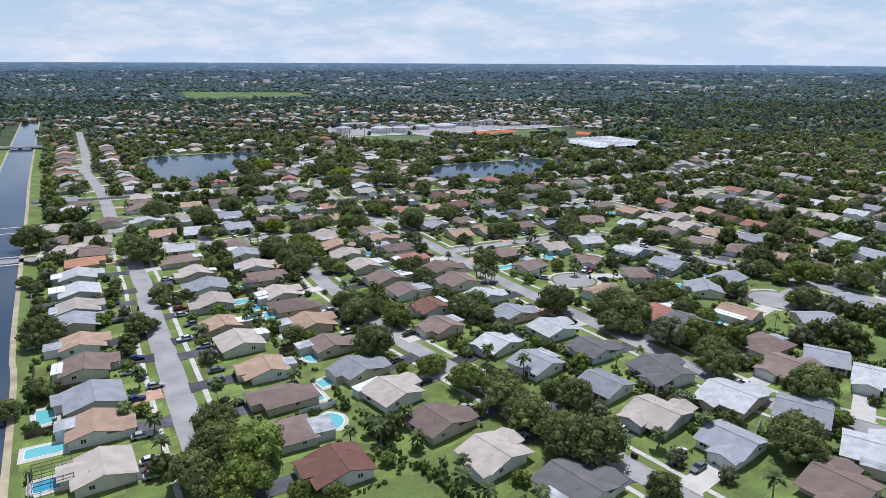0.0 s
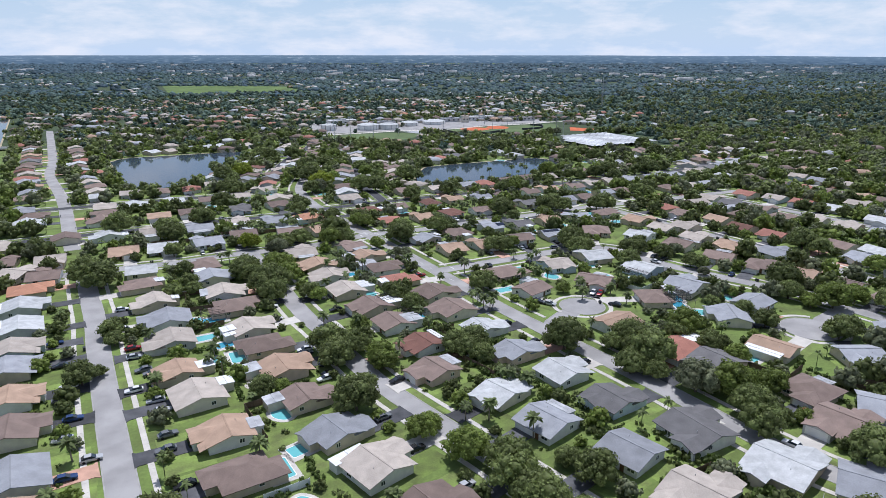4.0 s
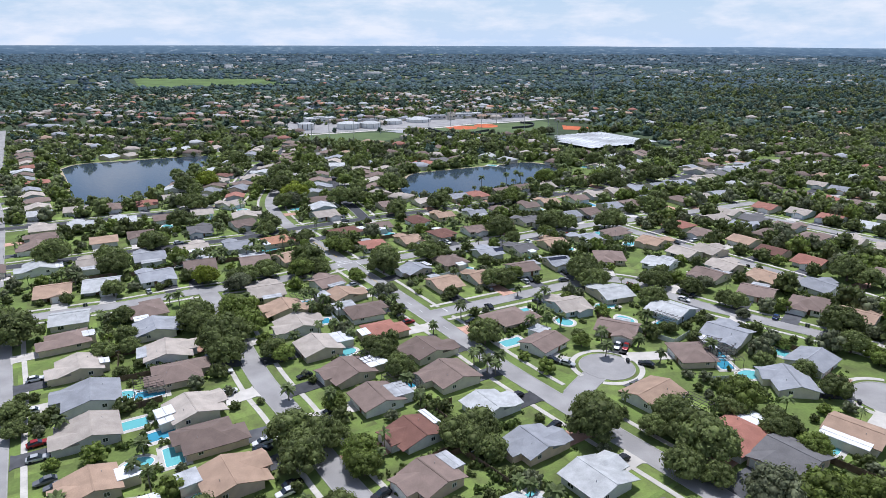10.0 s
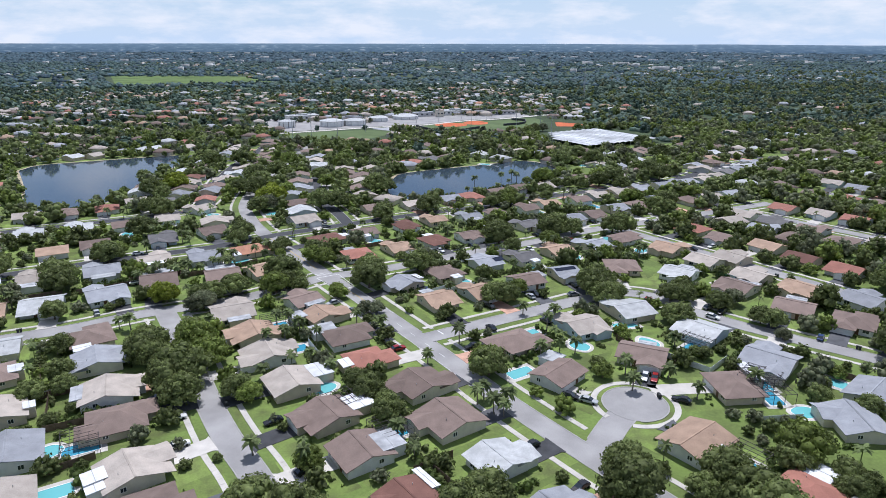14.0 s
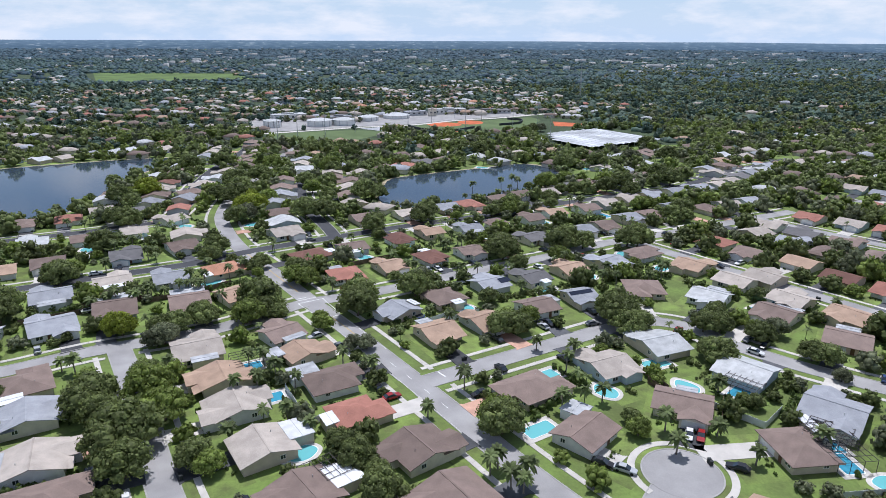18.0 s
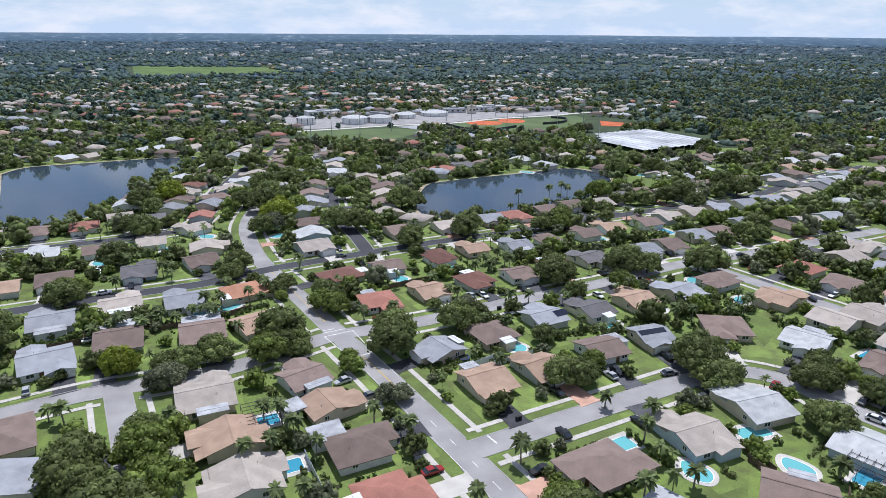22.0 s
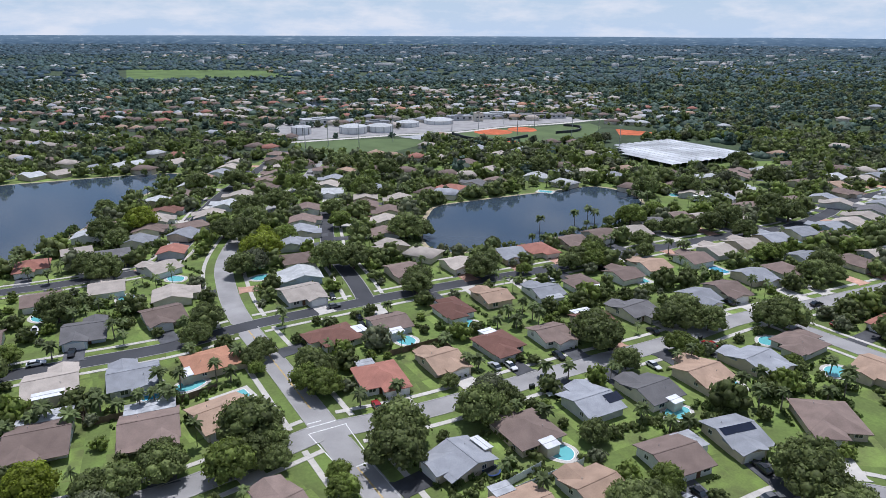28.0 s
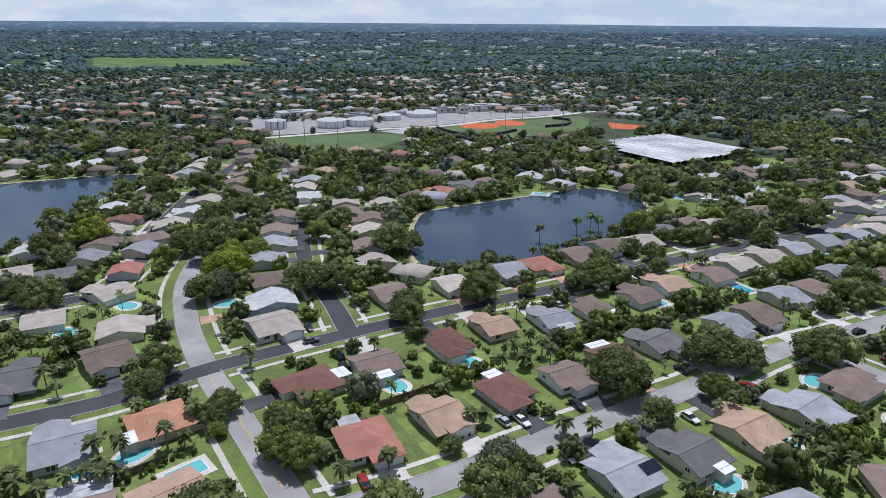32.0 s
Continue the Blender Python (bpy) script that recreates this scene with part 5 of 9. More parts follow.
house(233.2, 542.1, -151, 'b', 10.4, 10.7, 'hip', 3, -1, 5.4, 'c', 0)
house(177.8, 461.6, 23, 'b', 10.4, 10.7, 'hip', 2, 1, 12.3, 'a', 0)
house(215.1, 517.1, 55, 'e', 8.2, 11.7, 'gable', 4, -1, 2.4, 'a', 0)
house(260.3, 535.2, 33, 'g', 10.4, 11.2, 'gable', 1, 1, 2.0, 'c', 0)
house(330.4, 544.4, 47, 'b', 10.4, 11.2, 'gable', 0, -1, 13.1, 'a', 0)
house(260.0, 358.2, 123, 'g', 10.4, 11.2, 'gable', 6, -1, 16.2, 'a', 0)
house(195.7, 354.8, -59, 'b', 10.4, 10.7, 'hip', 1, 1, 12.7, 'a', 0)
house(257.1, 382.1, -59, 'e', 10.4, 11.2, 'gable', 1, 1, 12.7, 'a', 0)
house(243.4, 345.4, 125, 'w', 10.4, 11.2, 'gable', 1, -1, 5.3, 'a', 0)
house(204.7, 292.2, 112, 'w', 10.4, 11.2, 'gable', 1, -1, 15.9, 'p', 0)
house(194.1, 301.8, 115, 'b', 10.5, 11.2, 'gable', 0, 1, 16.1, 'p', 0)
house(159.1, 292.3, -66, 'g', 10.8, 11.6, 'gable', 1, -1, 2.0, 'a', 1)
house(138.2, 338.1, -63, 'e', 10.5, 11.3, 'gable', 3, -1, 2.0, 'p', 1)
house(182.3, 555.3, -118, 'w', 10.4, 11.2, 'gable', 6, 1, 7.3, 'a', 0)
house(306.9, 426.5, 124, 'b', 10.4, 11.2, 'gable', 1, 1, 16.3, 'p', 0)
house(272.7, 467.8, 128, 'e', 10.4, 11.2, 'gable', 2, -1, 12.2, 'a', 0)
house(-426.6, 795.3, -115, 'e', 10.4, 11.2, 'gable', 1, 1, 15.0, 'a', 0)
house(-357.7, 663.3, -60, 'e', 10.4, 11.2, 'gable', 3, -1, 5.7, 'a', 0)
house(-323.4, 600.5, -65, 'b', 10.4, 11.2, 'gable', 0, 1, 4.9, 'a', 0)
house(-289.9, 538.9, -62, 'b', 10.4, 10.7, 'hip', 0, 1, 3.5, 'a', 0)
house(-267.8, 496.1, -63, 'e', 10.4, 11.2, 'gable', 3, 1, 2.0, 'p', 0)
house(-244.2, 452.7, -57, 't', 10.4, 11.2, 'gable', 4, 1, 3.9, 'p', 0)
house(-225.3, 416.0, -60, 'b', 10.4, 10.7, 'hip', 4, 1, 7.3, 'c', 0)
house(-209.1, 384.6, 26, 'g', 10.4, 11.2, 'gable', 3, -1, 2.0, 'a', 0)
house(-192.3, 357.3, -63, 'w', 10.4, 11.2, 'gable', 1, -1, 6.4, 'a', 0)
house(-257.3, 557.8, 115, 'r', 10.4, 10.7, 'hip', 6, 1, 11.5, 'a', 0)
house(-225.6, 503.7, 122, 'r', 10.4, 10.7, 'hip', 0, 1, 16.1, 'a', 0)
house(-201.1, 452.2, 120, 'b', 10.4, 10.7, 'hip', 1, -1, 9.5, 'c', 0)
house(-221.3, 600.2, 62, 'w', 9.5, 11.7, 'gable', 3, 1, 5.8, 'a', 0)
house(-175.7, 636.6, 62, 'w', 8.6, 11.7, 'gable', 3, -1, 5.8, 'c', 0)
house(-239.7, 600.3, 62, 'b', 10.4, 11.2, 'gable', 2, -1, 5.8, 'c', 0)
house(-159.3, 329.5, -62, 'b', 10.4, 11.2, 'gable', 0, 0, 2.0, 'a', 0)
house(-149.1, 296.7, -157, 'e', 10.5, 11.2, 'gable', 3, -1, 6.8, 'p', 1)
house(-77.6, 411.3, -72, 'e', 10.4, 11.1, 'gable', 0, -1, 5.1, 'a', 0)
house(143.3, 128.3, 141, 'g', 10.4, 11.2, 'gable', 0, -1, 8.0, 'a', 1)
house(131.5, 138.2, 140, 't', 10.5, 11.2, 'gable', 4, 0, 10.8, 'c', 1, annex=((-1.6, -7.1, 7.5, 3.7, 'g'),))
house(102.2, 160.9, 126, 'b', 11.1, 11.9, 'gable', 4, 1, 7.9, 'c', 1)
house(-45.0, 569.3, 84, 'e', 10.4, 11.2, 'gable', 4, -1, 6.0, 'a', 0)
house(-43.8, 585.0, 87, 'g', 10.4, 11.2, 'gable', 0, -1, 6.1, 'c', 0)
house(-42.5, 627.4, 89, 'g', 10.4, 11.2, 'gable', 1, 0, 9.0, 'p', 0)
house(-156.5, 362.6, 121, 'b', 10.4, 11.2, 'gable', 1, -1, 5.2, 'a', 0)
house(-118.6, 379.2, -157, 'b', 10.4, 11.2, 'gable', 1, 1, 8.5, 'c', 0)
house(149.9, 497.9, -164, 'e', 10.4, 11.2, 'gable', 1, -1, 8.3, 'a', 0)
house(180.4, 513.6, -145, 'e', 10.4, 11.2, 'gable', 3, -1, 7.8, 'a', 0)
house(193.1, 523.1, -138, 'b', 10.4, 11.2, 'gable', 1, 1, 7.6, 'a', 0)
house(239.2, 557.6, -150, 't', 10.4, 11.2, 'gable', 1, -1, 8.0, 'p', 0)
house(265.6, 572.7, -150, 'e', 10.4, 11.2, 'gable', 4, 1, 8.0, 'p', 0)
house(279.0, 580.3, -150, 'g', 10.4, 11.2, 'gable', 3, 1, 8.0, 'a', 0)
house(-178.2, 314.9, 24, 'e', 10.4, 11.2, 'gable', 3, -1, 3.9, 'c', 0)
house(198.4, 483.5, 34, 'e', 10.4, 11.2, 'gable', 1, 0, 7.0, 'p', 0)
house(211.1, 492.5, 37, 'e', 10.4, 11.2, 'gable', 4, -1, 4.3, 'a', 0)
house(223.2, 503.7, 46, 'd', 12.1, 11.2, 'gable', 1, 1, 4.6, 'c', 0)
house(235.8, 514.3, 35, 'g', 10.4, 11.2, 'gable', 1, 0, 7.0, 'c', 0)
house(248.8, 522.6, 31, 'w', 10.4, 11.2, 'gable', 3, -1, 4.1, 'c', 0)
house(277.1, 539.0, 30, 't', 10.4, 11.2, 'gable', 1, 1, 4.1, 'a', 0)
house(290.6, 546.6, 30, 'e', 10.4, 11.2, 'gable', 1, 1, 4.1, 'a', 0)
house(303.9, 554.2, 30, 'b', 10.4, 11.2, 'gable', 3, 0, 6.9, 'c', 0)
house(-21.8, 523.2, 93, 'b', 10.4, 11.2, 'gable', 3, -1, 6.7, 'p', 0)
house(-22.8, 539.6, 94, 'e', 10.4, 11.2, 'gable', 6, 0, 9.5, 'c', 0)
house(53.0, 386.1, -158, 'm', 9.1, 9.7, 'gable', 3, 0, 10.4, 'p', 1, annex=((-0.2, -6.1, 6.5, 3.2, 'w'),))
house(166.0, 433.9, -159, 'b', 10.4, 10.7, 'hip', 0, 1, 8.4, 'p', 0)
house(180.2, 439.4, -172, 'e', 10.4, 11.2, 'gable', 4, 0, 9.9, 'a', 0)
house(194.4, 445.0, -159, 'g', 10.4, 11.2, 'gable', 1, 1, 8.2, 'a', 0)
house(178.8, 401.3, -55, 'e', 10.4, 11.2, 'gable', 1, 1, 2.0, 'a', 0)
house(207.1, 412.4, 121, 'r', 10.4, 11.2, 'gable', 0, -1, 5.2, 'a', 0)
house(143.8, 276.5, 137, 'b', 10.9, 11.1, 'hip', 1, 1, 8.7, 'a', 1)
house(154.0, 265.3, 130, 't', 10.7, 11.4, 'gable', 0, 1, 8.2, 'a', 1)
house(163.4, 252.2, 124, 'b', 10.5, 11.2, 'gable', 1, 0, 10.7, 'c', 1)
house(172.4, 238.6, 123, 'b', 10.4, 10.7, 'hip', 1, 1, 8.0, 'a', 1, annex=((-1.0, -6.8, 4.7, 3.7, 'g'),))
house(181.9, 224.6, 125, 'e', 10.4, 11.2, 'gable', 1, 1, 7.9, 'c', 0)
house(191.7, 210.5, -58, 'e', 10.4, 11.2, 'gable', 4, -1, 4.2, 'a', 0)
house(201.2, 196.9, -62, 'w', 10.4, 11.2, 'gable', 4, -1, 3.1, 'a', 0)
house(159.5, 195.4, -55, 'e', 10.4, 11.2, 'gable', 4, 0, 7.0, 'a', 1)
house(168.8, 182.0, -55, 'g', 10.4, 11.2, 'gable', 1, 0, 7.0, 'c', 1)
house(178.7, 168.0, -55, 'e', 10.4, 11.2, 'gable', 1, 1, 4.2, 'p', 1, annex=((0.5, -6.6, 7.4, 2.8, 'g'),))
house(165.1, 334.6, 121, 'm', 10.6, 11.3, 'gable', 6, 0, 11.1, 'a', 0)
house(173.7, 320.5, 120, 'r', 10.6, 11.4, 'gable', 1, -1, 8.4, 'a', 0)
house(192.3, 283.5, 113, 'g', 10.4, 11.2, 'gable', 0, 1, 7.6, 'p', 0)
house(199.4, 267.6, 117, 'g', 10.4, 11.2, 'gable', 1, 1, 7.6, 'c', 0)
house(207.5, 252.8, 120, 't', 10.4, 11.2, 'gable', 3, 1, 7.7, 'a', 0)
house(215.1, 239.5, 120, 'g', 10.4, 11.2, 'gable', 1, -1, 7.7, 'a', 0)
house(223.7, 224.9, 121, 'e', 10.4, 11.2, 'gable', 0, -1, 7.8, 'a', 0)
house(-166.6, 292.1, -161, 'b', 10.4, 11.2, 'gable', 6, 0, 11.1, 'c', 1)
house(-109.0, 313.2, -162, 'w', 11.4, 12.2, 'gable', 4, -1, 8.1, 'c', 1)
house(218.8, 400.1, 123, 'e', 10.4, 11.2, 'gable', 2, -1, 7.8, 'c', 0)
house(227.5, 386.9, 123, 'r', 10.4, 11.2, 'gable', 4, 1, 7.8, 'a', 0)
house(236.6, 373.0, 123, 'w', 10.4, 11.2, 'gable', 1, 1, 7.8, 'a', 0)
house(258.1, 339.4, 122, 'b', 10.4, 10.7, 'hip', 3, 1, 8.1, 'a', 0)
house(266.6, 325.5, 121, 'b', 10.4, 10.7, 'hip', 4, 1, 7.9, 'a', 0)
house(275.2, 311.3, 121, 'b', 10.4, 10.7, 'hip', 0, 1, 8.0, 'p', 0)
house(283.2, 298.1, 121, 'b', 10.4, 11.2, 'gable', 0, 1, 7.8, 'c', 0)
house(185.8, 386.6, -57, 'd', 12.1, 11.2, 'gable', 3, -1, 4.2, 'c', 0)
house(195.0, 372.6, -57, 'b', 10.4, 11.2, 'gable', 4, 1, 4.2, 'p', 0)
house(210.8, 348.5, -57, 'e', 10.4, 11.2, 'gable', 0, -1, 4.2, 'c', 0)
house(219.7, 334.8, -58, 'e', 10.4, 11.2, 'gable', 6, -1, 4.3, 'c', 0)
house(228.3, 321.0, -58, 'g', 10.4, 11.2, 'gable', 3, -1, 4.3, 'a', 0)
house(236.7, 307.3, -59, 'd', 12.1, 11.2, 'gable', 4, 1, 4.3, 'a', 0)
house(245.3, 293.2, -59, 'b', 10.4, 10.7, 'hip', 1, 1, 4.6, 'a', 0)
house(253.2, 280.0, -59, 'b', 10.4, 10.7, 'hip', 1, 1, 4.6, 'p', 0)
house(261.7, 266.0, -59, 't', 10.4, 11.2, 'gable', 6, -1, 4.3, 'a', 0)
house(277.7, 452.9, 124, 'g', 10.4, 11.2, 'gable', 6, -1, 7.9, 'c', 0)
house(286.6, 440.0, 124, 'e', 10.4, 11.2, 'gable', 0, 0, 10.7, 'p', 0)
house(306.2, 410.4, 123, 't', 10.4, 11.2, 'gable', 1, 1, 7.8, 'a', 0)
house(314.4, 397.4, 122, 't', 10.4, 11.2, 'gable', 4, 1, 7.8, 'a', 0)
house(322.9, 383.7, 122, 't', 10.4, 11.2, 'gable', 1, 1, 7.8, 'a', 0)
house(331.4, 369.7, 121, 'e', 10.4, 11.2, 'gable', 0, -1, 7.8, 'a', 0)
house(340.1, 355.5, 121, 'e', 10.4, 11.2, 'gable', 4, 1, 7.8, 'c', 0)
house(243.3, 441.4, -56, 'b', 10.4, 11.2, 'gable', 4, -1, 4.2, 'a', 0)
house(252.2, 428.3, -56, 'r', 10.4, 10.7, 'hip', 3, -1, 4.5, 'a', 0)
house(261.0, 415.4, -56, 'b', 10.4, 10.7, 'hip', 1, -1, 4.5, 'a', 0)
house(270.0, 402.0, -57, 't', 10.4, 11.2, 'gable', 3, 1, 4.2, 'p', 0)
house(278.7, 388.4, -58, 'b', 10.4, 11.2, 'gable', 0, 1, 4.3, 'a', 0)
house(286.8, 375.6, -58, 'e', 10.4, 11.2, 'gable', 1, -1, 4.3, 'p', 0)
house(295.1, 362.0, -59, 'e', 10.4, 11.2, 'gable', 1, -1, 4.3, 'c', 0)
house(303.7, 348.0, -59, 'g', 10.4, 11.2, 'gable', 0, -1, 4.3, 'c', 0)
house(312.3, 333.8, -59, 'g', 10.4, 11.2, 'gable', 1, 1, 4.3, 'a', 0)
house(-198.0, 372.4, -62, 'b', 10.4, 10.7, 'hip', 3, -1, 4.6, 'a', 0)
house(-231.5, 431.7, -59, 'g', 10.4, 11.2, 'gable', 4, 0, 7.1, 'a', 0)
house(-253.0, 466.2, -58, 'g', 10.4, 11.2, 'gable', 4, -1, 4.3, 'a', 0)
house(-261.2, 479.5, -59, 'r', 10.4, 10.7, 'hip', 3, 1, 4.6, 'a', 0)
house(-277.4, 508.5, -64, 'm', 10.4, 11.2, 'gable', 3, 0, 7.3, 'c', 0)
house(-284.3, 523.4, -66, 'b', 10.4, 11.2, 'gable', 3, 0, 7.3, 'c', 0)
house(-298.4, 553.5, -63, 'd', 12.1, 11.2, 'gable', 1, -1, 4.4, 'c', 0)
house(-305.7, 567.6, -63, 'm', 10.4, 10.7, 'hip', 0, 1, 4.6, 'p', 0)
house(-313.1, 582.0, -62, 't', 10.4, 11.2, 'gable', 1, -1, 4.4, 'p', 0)
house(-330.5, 615.0, -62, 'w', 10.4, 11.2, 'gable', 0, 1, 4.4, 'a', 0)
house(-337.9, 629.0, -62, 'b', 10.4, 11.2, 'gable', 3, -1, 4.4, 'c', 0)
house(-161.3, 377.9, 118, 'b', 10.4, 10.7, 'hip', 4, 1, 7.9, 'p', 0)
house(-169.1, 392.5, 23, 'e', 10.4, 11.2, 'gable', 0, -1, 3.3, 'c', 0)
house(-184.5, 420.8, -161, 'w', 10.4, 11.2, 'gable', 1, 0, 8.6, 'a', 0)
house(-192.6, 435.0, 120, 'e', 10.4, 11.2, 'gable', 3, 0, 10.5, 'a', 0)
house(-210.5, 464.3, 122, 'e', 10.4, 11.2, 'gable', 2, -1, 7.8, 'a', 0)
house(-219.2, 478.1, 122, 'g', 10.4, 11.2, 'gable', 3, 1, 7.8, 'c', 0)
house(-239.3, 511.5, 119, 'g', 10.4, 11.2, 'gable', 4, 0, 10.5, 'p', 0)
house(-246.7, 525.4, 116, 'b', 10.4, 11.2, 'gable', 0, 0, 10.4, 'c', 0)
house(-253.4, 540.2, 114, 'w', 10.4, 11.2, 'gable', 4, 1, 7.5, 'a', 0)
house(-268.7, 572.3, 117, 'e', 10.4, 11.2, 'gable', 1, -1, 7.6, 'a', 0)
house(-275.9, 586.2, 117, 'b', 10.4, 10.7, 'hip', 4, -1, 7.9, 'a', 0)
house(-283.6, 601.1, 118, 'b', 10.4, 11.2, 'gable', 1, -1, 7.7, 'a', 0)
house(-290.8, 614.8, 118, 'b', 10.4, 10.7, 'hip', 4, 1, 7.9, 'p', 0)
house(-298.6, 629.6, 118, 'e', 10.4, 11.2, 'gable', 1, 1, 7.7, 'a', 0)
house(-170.1, 429.0, -159, 'e', 10.4, 11.2, 'gable', 4, -1, 8.2, 'a', 0)
house(-154.5, 435.0, -159, 'b', 10.4, 10.7, 'hip', 1, -1, 8.5, 'a', 0)
house(-137.5, 442.0, -158, 'r', 10.2, 10.4, 'hip', 1, 1, 8.8, 'a', 0)
house(-113.8, 453.7, -156, 'd', 10.9, 10.1, 'gable', 1, -1, 10.0, 'a', 0)
house(-111.4, 470.4, -88, 'g', 9.3, 10.0, 'gable', 0, -1, 7.5, 'c', 0)
house(-113.0, 486.4, -79, 'b', 9.7, 10.4, 'gable', 0, -1, 6.2, 'a', 0)
house(-115.0, 501.3, -82, 'e', 10.3, 11.0, 'gable', 1, -1, 5.4, 'c', 0)
house(-116.4, 516.8, -86, 'm', 10.4, 11.2, 'gable', 4, -1, 5.4, 'a', 0)
house(-117.3, 547.3, -90, 'b', 10.4, 11.2, 'gable', 0, 0, 8.3, 'a', 0)
house(-113.9, 603.9, -95, 'g', 10.4, 11.2, 'gable', 1, -1, 5.7, 'c', 0)
house(-112.4, 620.7, -95, 'e', 10.4, 11.2, 'gable', 0, 1, 5.7, 'a', 0)
house(-111.2, 636.8, -94, 'e', 10.4, 11.2, 'gable', 1, 1, 5.7, 'p', 0)
house(-153.8, 397.8, 21, 'w', 10.4, 11.2, 'gable', 3, -1, 3.8, 'a', 0)

# pools
pool(-89.5, 142.7, 30, 'r')
pool(-81.9, 128.4, -64, 'r')
pool(-71.2, 233.0, 114, 'k')
pool(-63.9, 219.2, 116, 'r')
pool(-56.5, 203.2, 120, 'k')
pool(-49.8, 205.8, 25, 'r')
pool(-31.0, 174.1, 31, 'k')
pool(-23.4, 159.5, -51, 'r')
pool(-27.1, 151.8, 210, 'r')
pool(-20.5, 139.7, 206, 'k')
pool(-73.6, 116.9, -60, 'b')
pool_cage(-73.6, 116.9, -60)
pool(-64.6, 233.8, -67, 'b')
pool_cage(-64.6, 233.8, -67)
pool(-54.8, 214.8, -58, 'b')
pool(-39.8, 190.1, -60, 'k')
pool(-14.7, 254.6, 117, 'k')
pool(-9.5, 245.6, 212, 'b')
pool_cage(-9.5, 245.6, 212)
pool(1.4, 232.9, 118, 'b')
pool_cage(1.4, 232.9, 118)
pool(-24.9, 277.0, 113, 'b')
pool(36.1, 257.8, 116, 'r')
pool(56.4, 271.6, 20, 'k')
pool(26.5, 184.9, 130, 'r')
pool(94.7, 239.9, 180, 'b')
pool_cage(94.7, 239.9, 180)
pool(99.0, 232.7, -101, 'k')
pool(116.2, 243.8, -144, 'r')
pool(100.8, 199.2, -51, 'r')
pool(74.3, 284.2, 106, 'r')
pool(74.0, 215.2, 33, 'b')
pool_cage(74.0, 215.2, 33)
pool(-32.5, 293.4, 113, 'b')
pool_cage(-32.5, 293.4, 113)
pool(-55.8, 356.9, -60, 'k')
pool(-64.1, 354.3, 23, 'b')
pool(77.1, 271.5, 16, 'k')
pool(43.4, 280.9, 116, 'r')
pool(29.5, 326.0, 27, 'k')
pool(77.9, 350.3, 25, 'k')
pool(123.8, 316.7, -60, 'b')
pool(89.2, 268.5, -52, 'b')
pool_cage(89.2, 268.5, -52)
pool(96.3, 247.2, -47, 'b')
pool_cage(96.3, 247.2, -47)
pool(60.0, 339.4, 116, 'k')
pool(95.8, 246.5, 180, 'b')
pool_cage(95.8, 246.5, 180)
pool(-43.7, 350.8, -53, 'r')
pool(-93.1, 413.1, 21, 'k')
pool(-2.4, 379.0, 25, 'k')
pool(-83.1, 431.0, 51, 'k')
pool(-53.4, 431.1, 108, 'k')
pool(-113.1, 399.6, 25, 'k')
pool(100.1, 373.6, -61, 'k')
pool(112.7, 431.1, 23, 'b')
pool(127.5, 442.8, 23, 'b')
pool(16.7, 388.9, 26, 'k')
pool(108.0, 355.6, -56, 'k')
pool(79.9, 423.1, 26, 'r')
pool(74.4, 556.8, -118, 'r')
pool(34.5, 556.3, 62, 'b')
pool(161.9, 459.0, 21, 'b')
pool(164.5, 452.8, 23, 'k')
pool(142.2, 546.0, -28, 'k')

# parked cars
car(-56.8, 123.6, 302, 'white')
car(-54.0, 118.4, 299, 'silver')
car(-54.8, 121.0, 296, 'red')
car(-70.9, 149.9, 298, 'blue')
car(-78.7, 164.4, 114, 'silver')
car(-55.5, 165.4, 302, 'grey')
car(-45.5, 146.7, 120, 'black')
car(-64.0, 181.1, 115, 'silver')
car(-73.6, 198.0, 120, 'grey')
car(-87.9, 182.3, 294, 'grey')
car(-62.6, 133.0, 294, 'silver')
car(-68.8, 156.7, 296, 'silver')
car(-106.9, 216.6, 300, 'blue')
car(-82.1, 212.0, 301, 'red')
car(-39.9, 129.5, 115, 'silver')
car(1.6, 157.1, 304, 'black')
car(46.8, 132.7, 130, 'white')
car(55.3, 120.8, 130, 'blue')
car(59.1, 118.0, 126, 'grey')
car(57.2, 123.6, 307, 'white')
car(23.3, 130.5, 309, 'silver')
car(11.7, 143.8, 308, 'silver')
car(96.5, 167.4, 120, 'red')
car(86.4, 154.7, 36, 'white')
car(-43.9, 232.5, 298, 'white')
car(-30.9, 208.9, 116, 'white')
car(-30.3, 206.3, 293, 'black')
car(-21.7, 193.4, 301, 'black')
car(-22.6, 190.7, 121, 'white')
car(-3.2, 188.8, 126, 'black')
car(-25.1, 239.8, 120, 'black')
car(-79.2, 206.2, 293, 'silver')
car(-70.6, 196.1, 119, 'grey')
car(-98.1, 243.0, 296, 'white')
car(-54.5, 253.1, 115, 'black')
car(49.6, 196.6, 120, 'black')
car(128.3, 269.6, -41, 'blue')
car(31.3, 225.1, 119, 'black')
car(37.9, 210.8, 124, 'black')
car(-16.2, 309.2, 124, 'silver')
car(1.0, 278.9, 23, 'black')
car(4.4, 274.0, 295, 'red')
car(-90.6, 308.2, 28, 'silver')
car(-9.8, 301.9, 121, 'grey')
car(50.4, 309.0, 24, 'silver')
car(52.7, 310.9, 199, 'black')
car(35.2, 301.8, 27, 'black')
car(19.9, 294.7, 207, 'black')
car(32.9, 285.2, 21, 'black')
car(25.3, 273.2, 113, 'black')
